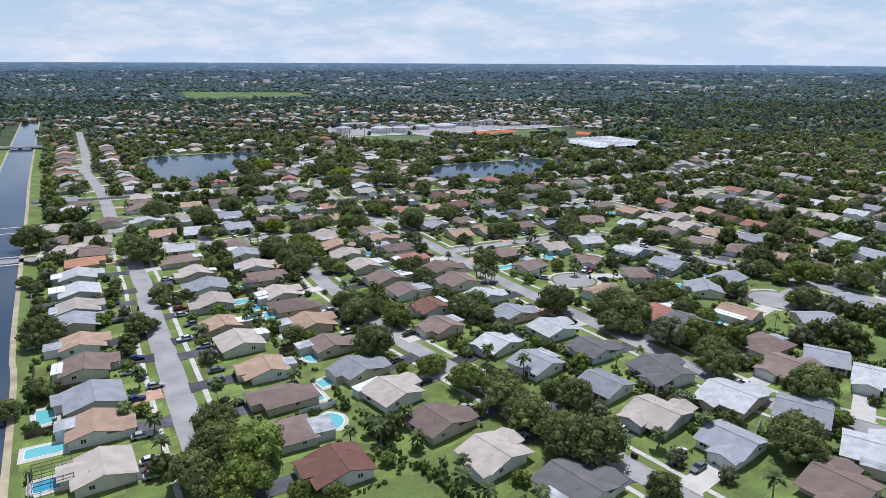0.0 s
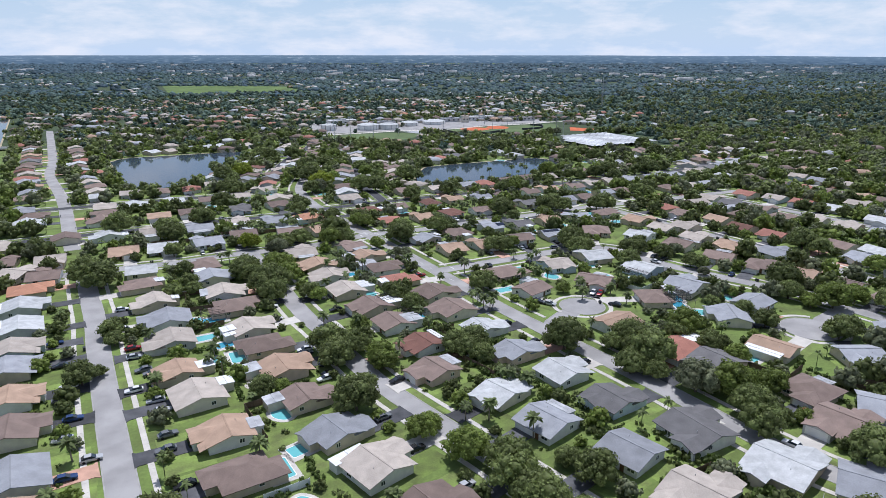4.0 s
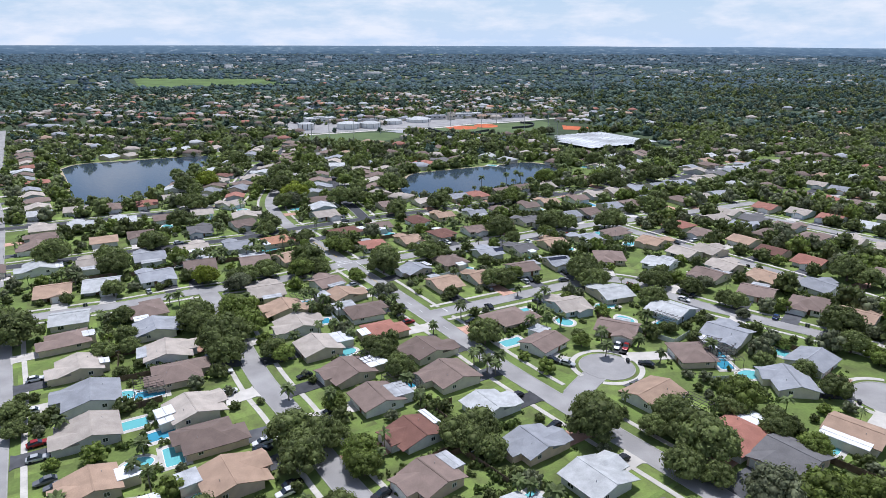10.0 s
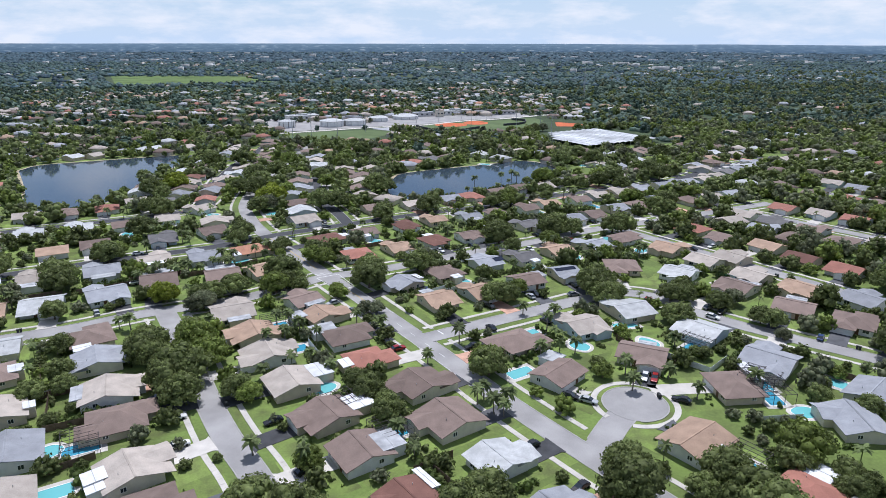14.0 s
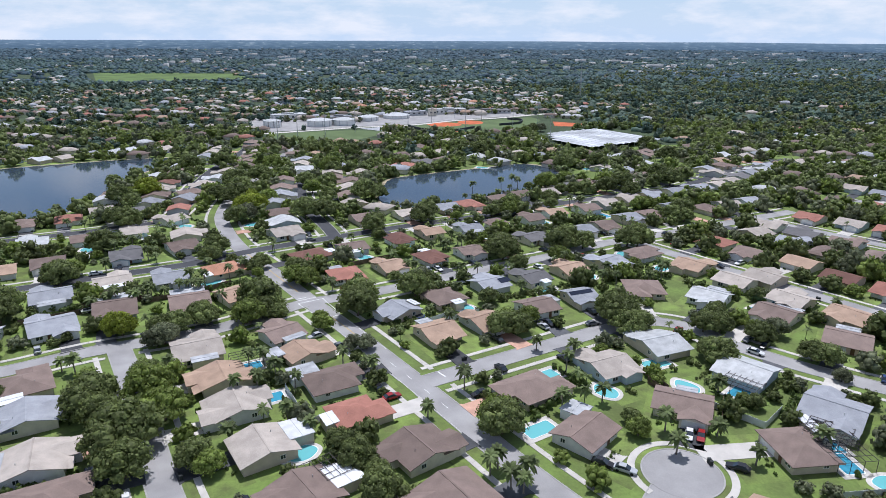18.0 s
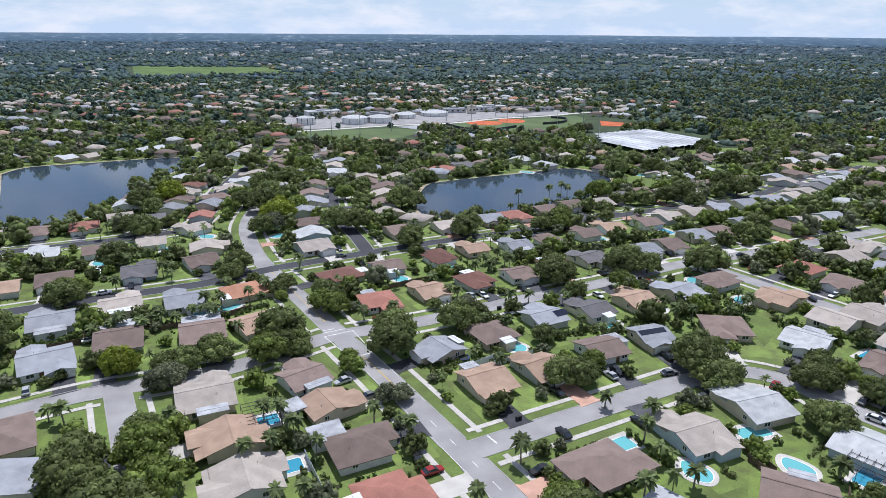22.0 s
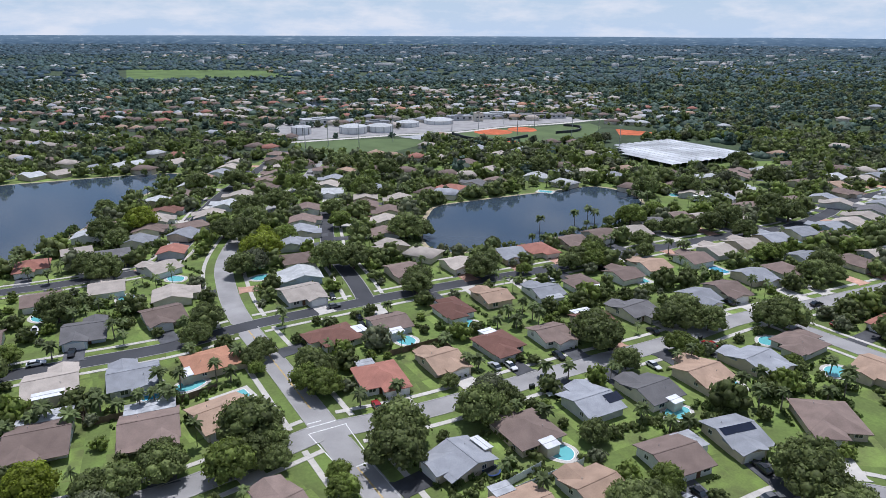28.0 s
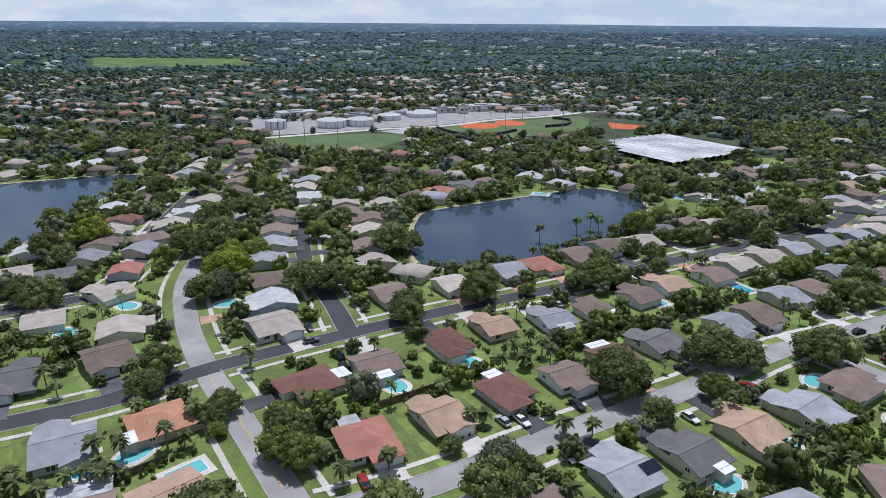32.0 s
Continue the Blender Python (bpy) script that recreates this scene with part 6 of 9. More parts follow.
car(50.6, 288.7, 22, 'black')
car(69.9, 251.0, 150, 'red')
car(67.6, 251.8, 150, 'white')
car(45.7, 244.3, 232, 'black')
car(49.4, 241.8, 236, 'silver')
car(72.0, 240.0, 55, 'black')
car(103.9, 286.8, -140, 'white')
car(108.8, 290.3, 127, 'black')
car(106.3, 294.4, -56, 'grey')
car(65.7, 309.5, -76, 'grey')
car(89.2, 302.4, -44, 'red')
car(130.1, 354.8, -151, 'black')
car(139.6, 356.9, 117, 'white')
car(133.9, 372.9, 122, 'black')
car(-98.5, 369.2, -65, 'white')
car(-92.1, 374.6, 197, 'black')
car(-26.6, 411.4, 203, 'black')
car(-25.1, 403.2, -66, 'grey')
car(-48.2, 420.7, 289, 'silver')
car(-16.9, 394.0, 29, 'black')
car(-15.3, 388.3, 204, 'black')
car(-9.2, 344.7, 20, 'red')
car(5.1, 407.2, 27, 'white')
car(-31.6, 447.0, 112, 'white')
car(-112.3, 417.8, 210, 'black')
car(20.5, 362.1, 28, 'silver')
car(24.7, 361.8, 208, 'white')
car(31.5, 349.0, 201, 'white')
car(62.0, 360.2, 205, 'white')
car(46.8, 426.7, 20, 'white')
car(48.0, 422.1, 22, 'silver')
car(82.1, 371.5, 29, 'red')
car(80.2, 368.5, 204, 'white')
car(69.3, 380.6, 23, 'black')
car(101.3, 399.8, 203, 'black')
car(68.4, 318.1, 15, 'black')
car(126.1, 383.0, -61, 'red')
car(129.1, 397.5, -72, 'black')
car(38.5, 366.9, 205, 'black')
car(-60.6, 176.1, 297, 'silver')
car(-71.6, 186.5, 117, 'white')
car(-23.4, 199.6, 122, 'black')
car(-53.8, 159.3, 118, 'grey')
car(-13.9, 180.9, -61, 'white')
car(-80.7, 173.3, -66, 'blue')
car(-89.6, 189.4, 117, 'white')
car(-6.2, 170.5, -53, 'grey')
car(-91.0, 226.0, 117, 'white')
car(-47.6, 243.4, -67, 'white')
car(-97.7, 201.2, 117, 'black')
car(-9.4, 202.3, 119, 'silver')
car(-16.0, 221.0, 300, 'black')

# garden fences and bins
fence(-78.9, 117.4, -60, 7, True)
fence(-88.8, 133.1, 30, 4)
fence(-105.6, 167.0, -65, 7)
fence(-98.5, 151.5, 25, 4)
fence(-123.5, 195.9, -63, 7, True)
fence(-115.6, 180.8, 27, 4, True)
fence(-128.9, 209.7, -63, 7)
fence(-129.0, 209.9, 27, 4)
fence(-140.5, 227.2, -61, 7, True)
fence(-132.2, 212.3, 29, 4, True)
fence(-164.8, 264.1, -16, 7)
fence(-148.5, 259.4, 74, 4)
fence(-20.2, 146.2, 210, 4, True)
fence(-79.5, 258.7, 120, 7, True)
fence(-79.4, 258.5, 210, 4, True)
fence(-40.6, 176.3, -59, 7)
fence(-40.7, 176.5, 31, 4)
fence(-68.2, 224.8, 32, 4)
fence(55.6, 143.4, 26, 4)
fence(61.7, 140.6, 39, 4)
fence(76.4, 128.4, 55, 4, True)
fence(89.0, 121.1, 215, 4)
fence(129.5, 171.6, 149, 7)
fence(129.7, 171.5, 239, 4)
fence(91.8, 197.7, -51, 7)
fence(102.5, 184.5, 39, 4)
fence(120.4, 181.0, -2, 7)
fence(137.4, 180.5, 88, 4)
fence(-67.5, 275.6, 119, 4)
fence(-90.1, 271.0, -65, 7)
fence(-83.0, 255.6, 25, 4)
fence(-81.4, 256.8, -70, 7)
fence(-75.5, 240.8, 20, 4)
fence(-14.6, 265.1, 113, 7, True)
fence(18.6, 205.2, 122, 7)
fence(18.7, 205.0, 212, 4)
fence(23.3, 190.5, 126, 7)
fence(13.3, 204.2, 216, 4)
fence(-18.1, 263.3, 23, 4, True)
fence(6.0, 218.7, -61, 7)
fence(5.9, 218.9, 29, 4)
fence(16.6, 200.5, 30, 4, True)
fence(71.4, 265.7, 110, 4)
fence(71.5, 270.4, 106, 4)
fence(82.2, 264.4, 240, 4)
fence(96.2, 229.6, 180, 4, True)
fence(75.3, 266.2, -52, 7, True)
fence(85.7, 252.8, 38, 4, True)
fence(117.9, 249.6, -54, 4)
fence(94.1, 205.7, 211, 4)
fence(-124.7, 319.8, 24, 7)
fence(-109.1, 326.6, 114, 4)
fence(-104.2, 326.5, 25, 7)
fence(-88.7, 333.6, 115, 4)
fence(-89.8, 337.2, 24, 7)
fence(-90.0, 337.1, 114, 4)
fence(-48.3, 354.6, -143, 7)
fence(-73.0, 340.1, 23, 7)
fence(-73.2, 340.0, 113, 4)
fence(24.3, 320.7, 214, 4, True)
fence(18.2, 313.8, 27, 7, True)
fence(6.9, 377.1, -152, 7)
fence(7.0, 377.2, -62, 4)
bin_at(-48.3, 120.7, -60)
bin_at(-48.0, 120.0, -52)
bin_at(-96.5, 212.7, -63)
bin_at(-96.2, 212.0, -55)
bin_at(-40.0, 120.3, 116)
bin_at(-40.4, 121.0, 124)
bin_at(-90.9, 217.7, 114)
bin_at(-91.3, 218.4, 122)
bin_at(-11.6, 188.3, -59)
bin_at(-11.2, 187.7, -51)
bin_at(33.1, 129.4, -51)
bin_at(33.6, 128.9, -43)
bin_at(47.3, 122.4, 130)
bin_at(46.8, 123.0, 138)
bin_at(64.6, 98.3, 125)
bin_at(64.1, 98.9, 133)
bin_at(119.1, 216.1, -101)
bin_at(118.9, 215.4, -93)
bin_at(-56.1, 273.1, -65)
bin_at(-55.7, 272.4, -57)
bin_at(-37.3, 248.5, 117)
bin_at(-37.7, 249.2, 125)
bin_at(-4.2, 304.4, -58)
bin_at(-3.8, 303.8, -50)
bin_at(44.8, 211.5, -60)
bin_at(45.1, 210.8, -52)
bin_at(67.4, 241.9, 90)
bin_at(67.4, 242.7, 98)
bin_at(-124.9, 351.0, 24)
bin_at(-124.2, 351.3, 32)
bin_at(-41.6, 324.8, -143)
bin_at(-42.2, 324.4, -135)
bin_at(-7.6, 342.9, -160)
bin_at(-8.3, 342.7, -152)
bin_at(24.6, 291.5, -155)
bin_at(23.9, 291.2, -147)
bin_at(80.9, 375.4, 30)
bin_at(81.6, 375.8, 38)
bin_at(146.0, 321.0, -60)
bin_at(146.4, 320.3, -52)
bin_at(28.0, 351.3, 25)
bin_at(28.7, 351.6, 33)
bin_at(168.5, 291.7, -66)
bin_at(168.8, 291.0, -58)
bin_at(119.2, 127.6, 140)
bin_at(118.6, 128.0, 148)
bin_at(54.0, 370.4, -158)
bin_at(53.3, 370.2, -150)
bin_at(134.9, 261.9, 137)
bin_at(134.4, 262.4, 145)
bin_at(-107.6, 296.3, -162)
bin_at(-108.3, 296.0, -154)

KEEP_CLEAR = [(178, 752, 220, 802), (92, 326, 116, 352), (-92, 664, 15, 750), (30, 720, 186, 862), (142, 606, 246, 732), (-112, 752, 40, 812), (40, 800, 170, 850), (-150, 975, -88, 1085)]
MID_TREES = 4300


def in_meadow(x, y):
    return -560 < x + (y - 1550) * 0.45 < -240 and 1440 + (x + 400) * 0.25 < y < 1745


# flat dark sheet standing in for the shaded floor of the far woods
tagged(new("ground_woodland", mesh_of("ground_woodland", [(-470, 640, 0.012), (470, 640, 0.012), (1100, 1400, 0.012), (3000, 4100, 0.012), (-3000, 4100, 0.012), (-1100, 1400, 0.012)], [tuple(range(6))], WOODFLOOR)), "dark green undergrowth with tree shade in its colour, between far houses and woods", "undergrowth", kind="structure")
tagged(new("ground_meadow", mesh_of("ground_meadow", [(-500, 1440, 0.3), (-400, 1420, 0.3), (-210, 1530, 0.3), (-215, 1650, 0.3), (-330, 1740, 0.3), (-640, 1790, 0.3)], [tuple(range(6))], MEADOW)), "open bright green meadow among the woods", "meadow", kind="structure")


def wild(x, y):
    return x > 0.39 * (y - 245) + 25 + 170 * noise.noise((x * 0.006, y * 0.006, 0))


# far houses: a hipped roof with eaves, and walls set back under it
FAR_ROOF = (np.array([(-1, -0.85, 0.52), (1, -0.85, 0.52), (1, 0.85, 0.52), (-1, 0.85, 0.52), (-1, -0.85, 0.57), (1, -0.85, 0.57), (1, 0.85, 0.57), (-1, 0.85, 0.57), (-0.5, 0, 1), (0.5, 0, 1)], float),
            np.array([(0, 1, 5), (0, 5, 4), (1, 2, 6), (1, 6, 5), (2, 3, 7), (2, 7, 6), (3, 0, 4), (3, 4, 7), (4, 5, 9), (4, 9, 8), (6, 7, 8), (6, 8, 9), (5, 6, 9), (7, 4, 8), (0, 2, 1), (0, 3, 2)]))
FAR_WALL = (np.array([(sx * 0.9, sy * 0.75, z) for z in (0, 0.53) for sx, sy in ((-1, -1), (1, -1), (1, 1), (-1, 1))], float),
            np.array([(0, 1, 5), (0, 5, 4), (1, 2, 6), (1, 6, 5), (2, 3, 7), (2, 7, 6), (3, 0, 4), (3, 4, 7)]))

# ---- school grounds, tanks, shade houses, bridges ----
def sheet(name, outline, z, mat, label, category):
    return tagged(new(name, mesh_of(name, [(x, y, z) for x, y in outline], [tuple(range(len(outline)))], mat)), label, category, kind="structure")


sheet("ground_school", [(-118, 768), (-92, 740), (-46, 756), (-10, 772), (43, 787), (91, 820), (143, 841), (176, 856), (168, 892), (60, 898), (-40, 862), (-120, 850)], 0.02, STREET, "pale paved school yard", "yard")
sheet("ground_field", [(-89, 727), (-58, 739), (-14, 747), (13, 739), (8, 712), (-13, 682), (-39, 660), (-66, 672)], 0.04, FIELD, "mown green school playing field", "playing field")
sheet("ground_ballpark", [(37, 765), (48, 738), (77, 719), (104, 724), (131, 740), (157, 761), (180, 810), (176, 837), (146, 826), (116, 808), (85, 802), (58, 789)], 0.045, FIELD, "mown green baseball outfield", "playing field")
for k, (cx, cy, rx, ry) in enumerate(((75, 782, 17, 16), (103, 796, 13, 16), (74, 726, 14, 13))):
    sheet("ground_infield_%d" % (k + 1), [(cx + rx * math.cos(a * math.tau / 24), cy + ry * math.sin(a * math.tau / 24)) for a in range(24)], 0.06, CLAY, "orange clay baseball infield", "infield")
sheet("ground_sandlot", [(189, 797), (215, 777), (214, 768), (197, 758), (181, 761)], 0.05, CLAY, "bare orange sandy ground", "sand")
sheet("ground_court", [(-8, 757), (30, 777), (37, 752), (10, 741)], 0.065, PATIO_GREY, "grey hard courts beside the playing field", "court")
track_v, track_f = ribbon(along([(-118, 718), (-90, 731), (-46, 750), (-10, 766), (43, 781), (91, 813), (143, 834), (190, 862), (230, 880)], 6.0), 3.2, -3.2, 0.075)
tagged(new("road_school", mesh_of("road_school", track_v, track_f, CONCRETE)), "pale service road in front of the school", "road", kind="structure")
sheet("water_far_pond", [(-147, 1081), (-128, 1072), (-108, 1050), (-90, 985), (-100, 976), (-116, 984), (-133, 1020), (-141, 1050)], 0.08, LAKE, "small pond among far houses", "pond")
# dark rail round the ball park
rail = Bag()
for ring in (along([(38, 768), (50, 742), (74, 730), (100, 752)], 4.0), along([(128, 770), (150, 782), (158, 806), (146, 818)], 4.0)):
    for a, b in zip(ring, ring[1:]):
        t = (b - a) / (np.linalg.norm(b - a) + 1e-6) * 0.5
        rail.prism([(a[0] - t[1], a[1] + t[0]), (a[0] + t[1], a[1] - t[0]), (b[0] + t[1], b[1] - t[0]), (b[0] - t[1], b[1] + t[0])], 0.05, 2.2)
tagged(new("trim_ballpark", rail.mesh("rail", SCREEN)), "dark mesh outfield fence of the ball park", "fence", kind="structure")


def tank(x, y, r, h):
    t = thing("water_tank", x, y, 0, 0, "round white water tank with a shallow domed top", "tank", "round tanks")
    n = 32
    part("wall", Bag().tube((0, 0, 0), (0, 0, h), r, r, n).mesh("wall", WHITE), t)
    v = [(r * 1.03 * math.cos(k * math.tau / n), r * 1.03 * math.sin(k * math.tau / n), h) for k in range(n)] + [(r * 0.5 * math.cos(k * math.tau / n), r * 0.5 * math.sin(k * math.tau / n), h + r * 0.12) for k in range(n)] + [(0, 0, h + r * 0.15)]
    f = [(k, (k + 1) % n, n + (k + 1) % n, n + k) for k in range(n)] + [(n + k, n + (k + 1) % n, 2 * n) for k in range(n)]
    part("dome", mesh_of("dome", v, f, ROOF["w"]), t)
    for k in range(10):
        a = k * math.tau / 10
        part("rib", shared(("rib", h), lambda: Bag().box(-0.25, -0.1, 0, 0.25, 0.15, h).mesh("rib", FRAME if h > 6 else METAL)), t, pose(r * math.cos(a), r * math.sin(a), 0, 0, 0, math.degrees(a) - 90))


tank(-91, 776, 8.4, 6.2)
tank(-47, 783, 12.0, 5.6)
tank(-24, 790, 11.3, 5.2)
tank(0, 822, 10.5, 4.0)
tank(30, 842, 14.0, 3.4)


def block_building(x, y, turn, w, d, h, roof="w", wall=1, label="large white flat-roofed school building"):
    b = thing("school_building", x, y, 0, turn, label, "building", "school buildings")
    part("wall", Bag().box(-w / 2, -d / 2, 0, w / 2, d / 2, h).mesh("wall", WALL[wall]), b)
    part("roof", Bag().box(-w / 2 - 0.4, -d / 2 - 0.4, h, w / 2 + 0.4, d / 2 + 0.4, h + 0.5).box(-w / 5, -d / 6, h + 0.5, w / 6, d / 6, h + 1.6).mesh("roof", ROOF[roof]), b)
    n = max(2, int(w / 5))
    for k in range(n):
        px = -w / 2 + (k + 0.5) * w / n
        part("window", shared("bigwin", lambda: Bag().box(-1.1, 0, 0, 1.1, 0.08, 1.6).mesh("window", PANE)), b, pose(px, -d / 2 - 0.05, h * 0.4))


block_building(-83, 838, 24, 34, 15, 5)
block_building(91, 880, 10, 36, 14, 5, "w", 1)
block_building(138, 882, 6, 46, 18, 3.4, "d", 4, "long grey covered courts beside the school")
block_building(52, 866, 12, 24, 11, 4, "g", 4, "grey flat-roofed school hall")
block_building(70, 858, 12, 8, 7, 7.5, "e", 0, "small sand-coloured school tower block")
block_building(-30, 822, 22, 26, 9, 4.5, "g", 4, "low grey classroom block")


def mast(x, y, h):
    m = thing("floodlight_mast", x, y, 0, 0, "tall grey floodlight mast by the playing field", "mast", "floodlight masts")
    part("pole", shared(("mast", h), lambda: Bag().tube((0, 0, 0), (0, 0, h), 0.3, 0.16, 8).mesh("pole", METAL)), m)
    part("lamp_rack", shared("rack", lambda: Bag().box(-1.6, -0.2, 0, 1.6, 0.2, 0.25).box(-1.6, -0.25, 0.5, 1.6, 0.25, 0.75).box(-0.1, -0.1, 0, 0.1, 0.1, 0.8).mesh("lamp_rack", METAL)), m, pose(0, 0, h))


for x, y in ((92, 834), (118, 816), (94, 768), (137, 751), (64, 800), (-61, 712), (-36, 690), (-12, 733), (-75, 690), (172, 792), (152, 672), (40, 800)):
    mast(x, y, 20)

# shade houses: long low white cloth roofs side by side
NUR_A = radians(-64)
for k in range(12):
    off, half = (k - 5.5) * 6.7, 38 - max(0, 3 - k) * 5
    mid = 38 - half
    cx, cy = 188 - off * math.sin(NUR_A) + mid * math.cos(NUR_A), 665 + off * math.cos(NUR_A) + mid * math.sin(NUR_A)
    s = thing("shade_house", cx, cy, 0, -64, "long low white cloth shade house of a plant nursery", "shade house", "nursery shade houses")
    part("cover", shared(("shade", half), lambda: Bag().slab([(-half, -3.3, 3.2), (half, -3.3, 3.2), (half, 0, 3.75), (-half, 0, 3.75)], 0.08).slab([(-half, 0, 3.75), (half, 0, 3.75), (half, 3.3, 3.2), (-half, 3.3, 3.2)], 0.08).mesh("cover", SHADECLOTH)), s)
    part("gutter", shared(("gutter", half), lambda: Bag().box(-half, 3.24, 3.1, half, 3.46, 3.34).mesh("gutter", METAL)), s)
    for px in (-half + 0.5, -half / 2, 0, half / 2, half - 0.5):
        part("post", shared("spost", lambda: Bag().box(-0.08, -3.2, 0, 0.08, -3.05, 3.15).box(-0.08, 3.05, 0, 0.08, 3.2, 3.15).mesh("post", METAL)), s, pose(px, 0, 0))

for (x0, y0), (x1, y1), h in (((-400, 622), (-358, 634), 1.6), ((-740, 1196), (-665, 1208), 3.0)):
    a, b = Vector((x0, y0)), Vector((x1, y1))
    br = thing("bridge", (x0 + x1) / 2, (y0 + y1) / 2, 0, math.degrees(math.atan2(y1 - y0, x1 - x0)), "flat concrete bridge across the canal", "bridge", "canal bridges")
    L_ = (b - a).length
    part("deck", Bag().box(-L_ / 2, -4.5, h - 0.5, L_ / 2, 4.5, h).mesh("deck", CONCRETE), br)
    for s in (-4.4, 4.3):
        part("railing", Bag().box(-L_ / 2, s, h, L_ / 2, s + 0.1, h + 1.0).mesh("railing", WHITE), br)
    for px in (-L_ / 4, 0, L_ / 4):
        part("pier", Bag().box(px - 0.5, -4, 0, px + 0.5, 4, h - 0.5).mesh("pier", KERB), br)

# ---- trees ----
def ico(sub):
    bm = bmesh.new()
    bmesh.ops.create_icosphere(bm, subdivisions=sub, radius=1.0)
    v = np.array([q.co[:] for q in bm.verts])
    f = np.array([[q.index for q in p.verts] for p in bm.faces])
    bm.free()
    return v, f


ICO1, ICO2 = ico(1), ico(2)


def mesh_np(name, v, f, mat, smooth=False):
    """A mesh from arrays of points and of triangles or quads."""
    me = bpy.data.meshes.new(name)
    n, k = f.shape
    me.vertices.add(len(v))
    me.vertices.foreach_set("co", np.ascontiguousarray(v, np.float32).ravel())
    me.loops.add(n * k)
    me.loops.foreach_set("vertex_index", np.ascontiguousarray(f, np.int32).ravel())
    me.polygons.add(n)
    me.polygons.foreach_set("loop_start", np.arange(0, n * k, k, dtype=np.int32))
    me.update(calc_edges=True)
    me.materials.append(mat)
    if smooth:
        me.polygons.foreach_set("use_smooth", [True] * n)
    return me


def crown_arrays(rs, lobes, leaf, size, flat=0.8, sphere=ICO1, lobe=(0.22, 0.36), inner=0.86, dome=0.0):
    """A crown of radius about 1: dark inner lobes under many small leaf sprays. Triangles only."""
    vs, fs, o = [], [], 0
    sv, sf = sphere
    centres = []
    for k in range(lobes):
        a, r = rs.uniform(0, math.tau), math.sqrt(rs.uniform(0, 1)) * 0.72
        z = rs.uniform(0.0, 1.0) * (1 - r * 0.8) * flat * 1.25
        q = rs.uniform(*lobe) * (1.1 - 0.35 * r)
        centres.append((np.array([r * math.cos(a), r * math.sin(a), z + 0.25]), q))
        if dome:
            up, turn = 1 - 1.08 * (k + 0.5) / lobes, k * 2.39996 + rs.uniform(-0.35, 0.35)
            out = dome * rs.uniform(0.86, 1.08) * math.sqrt(max(0.0, 1 - up * up))
            centres[-1] = (np.array([out * math.cos(turn), out * math.sin(turn), 0.30 + up * 0.62 * flat / 0.8 * rs.uniform(0.85, 1.1)]), q)
    if dome:
        centres += [(np.array([0, 0, 0.42]), 0.56), (np.array([0.22, 0.1, 0.36]), 0.42), (np.array([-0.2, -0.14, 0.36]), 0.42)]
    for c, q in centres:
        jit = 1 + rs.uniform(-0.22, 0.22, (len(sv), 1))
        vs.append(c + sv * jit * q * inner * np.array([1, 1, 0.8]))
        fs.append(sf + o)
        o += len(sv)
    n = leaf
    pick = rs.randint(0, lobes, n)
    d = rs.normal(size=(n, 3))
    d[:, 2] = np.abs(d[:, 2]) * 0.9 - 0.25
    d /= np.linalg.norm(d, axis=1)[:, None]
    cc = np.array([centres[k][0] for k in pick])
    rr = np.array([centres[k][1] for k in pick])[:, None]
    p = cc + d * rr * rs.uniform(inner - 0.02, 1.22, (n, 1)) * np.array([1, 1, 0.85])
    u = np.cross(d, rs.normal(size=(n, 3)))
    u /= np.linalg.norm(u, axis=1)[:, None] + 1e-9
    w = np.cross(d, u) + d * rs.uniform(-0.9, 0.9, (n, 1))
    s = size * rs.uniform(0.6, 1.3, (n, 1))
    quad = np.stack([p + u * s, p + w * s * 0.8, p - u * s, p - w * s * 0.8 + d * s * 0.3], 1).reshape(-1, 3)
    tri = np.concatenate([np.stack([np.arange(n) * 4 + a for a in t], 1) for t in ((0, 1, 2), (0, 2, 3))]) + o
    return np.concatenate(vs + [quad]), np.concatenate(fs + [tri])


CROWNS = []
for k in range(9):
    rs = np.random.RandomState(40 + k)
    v, f = crown_arrays(rs, 30, 1900, 0.046, lobe=(0.19, 0.33), inner=0.86, dome=0.62 + 0.02 * (k % 4))
    CROWNS.append((v, f))
CROWN_MESH = {}


def crown(k, mat):
    key = (k, mat.name)
    if key not in CROWN_MESH:
        CROWN_MESH[key] = mesh_np("crown", *CROWNS[k], mat)
    return CROWN_MESH[key]


def trunk_mesh():
    b = Bag().tube((0, 0, 0), (0, 0, 0.28), 0.055, 0.042, 7)
    for k in range(5):
        a = k * 1.3
        b.tube((0, 0, 0.22), (0.34 * math.cos(a), 0.34 * math.sin(a), 0.58 + 0.05 * (k % 3)), 0.032, 0.010, 5)
    return b.mesh("trunk", BARK)


TREE_WORD = {"oak": "broad dark green shade tree with a dense crown", "lush": "leafy bright green tree with a rounded crown", "lime": "yellow-green flowering tree with a wide crown", "olive": "greyish olive-green tree with a loose crown"}
TREE_MAT = {"oak": OAK, "lush": LUSH, "lime": LIME, "olive": OLIVE}
TREES = []


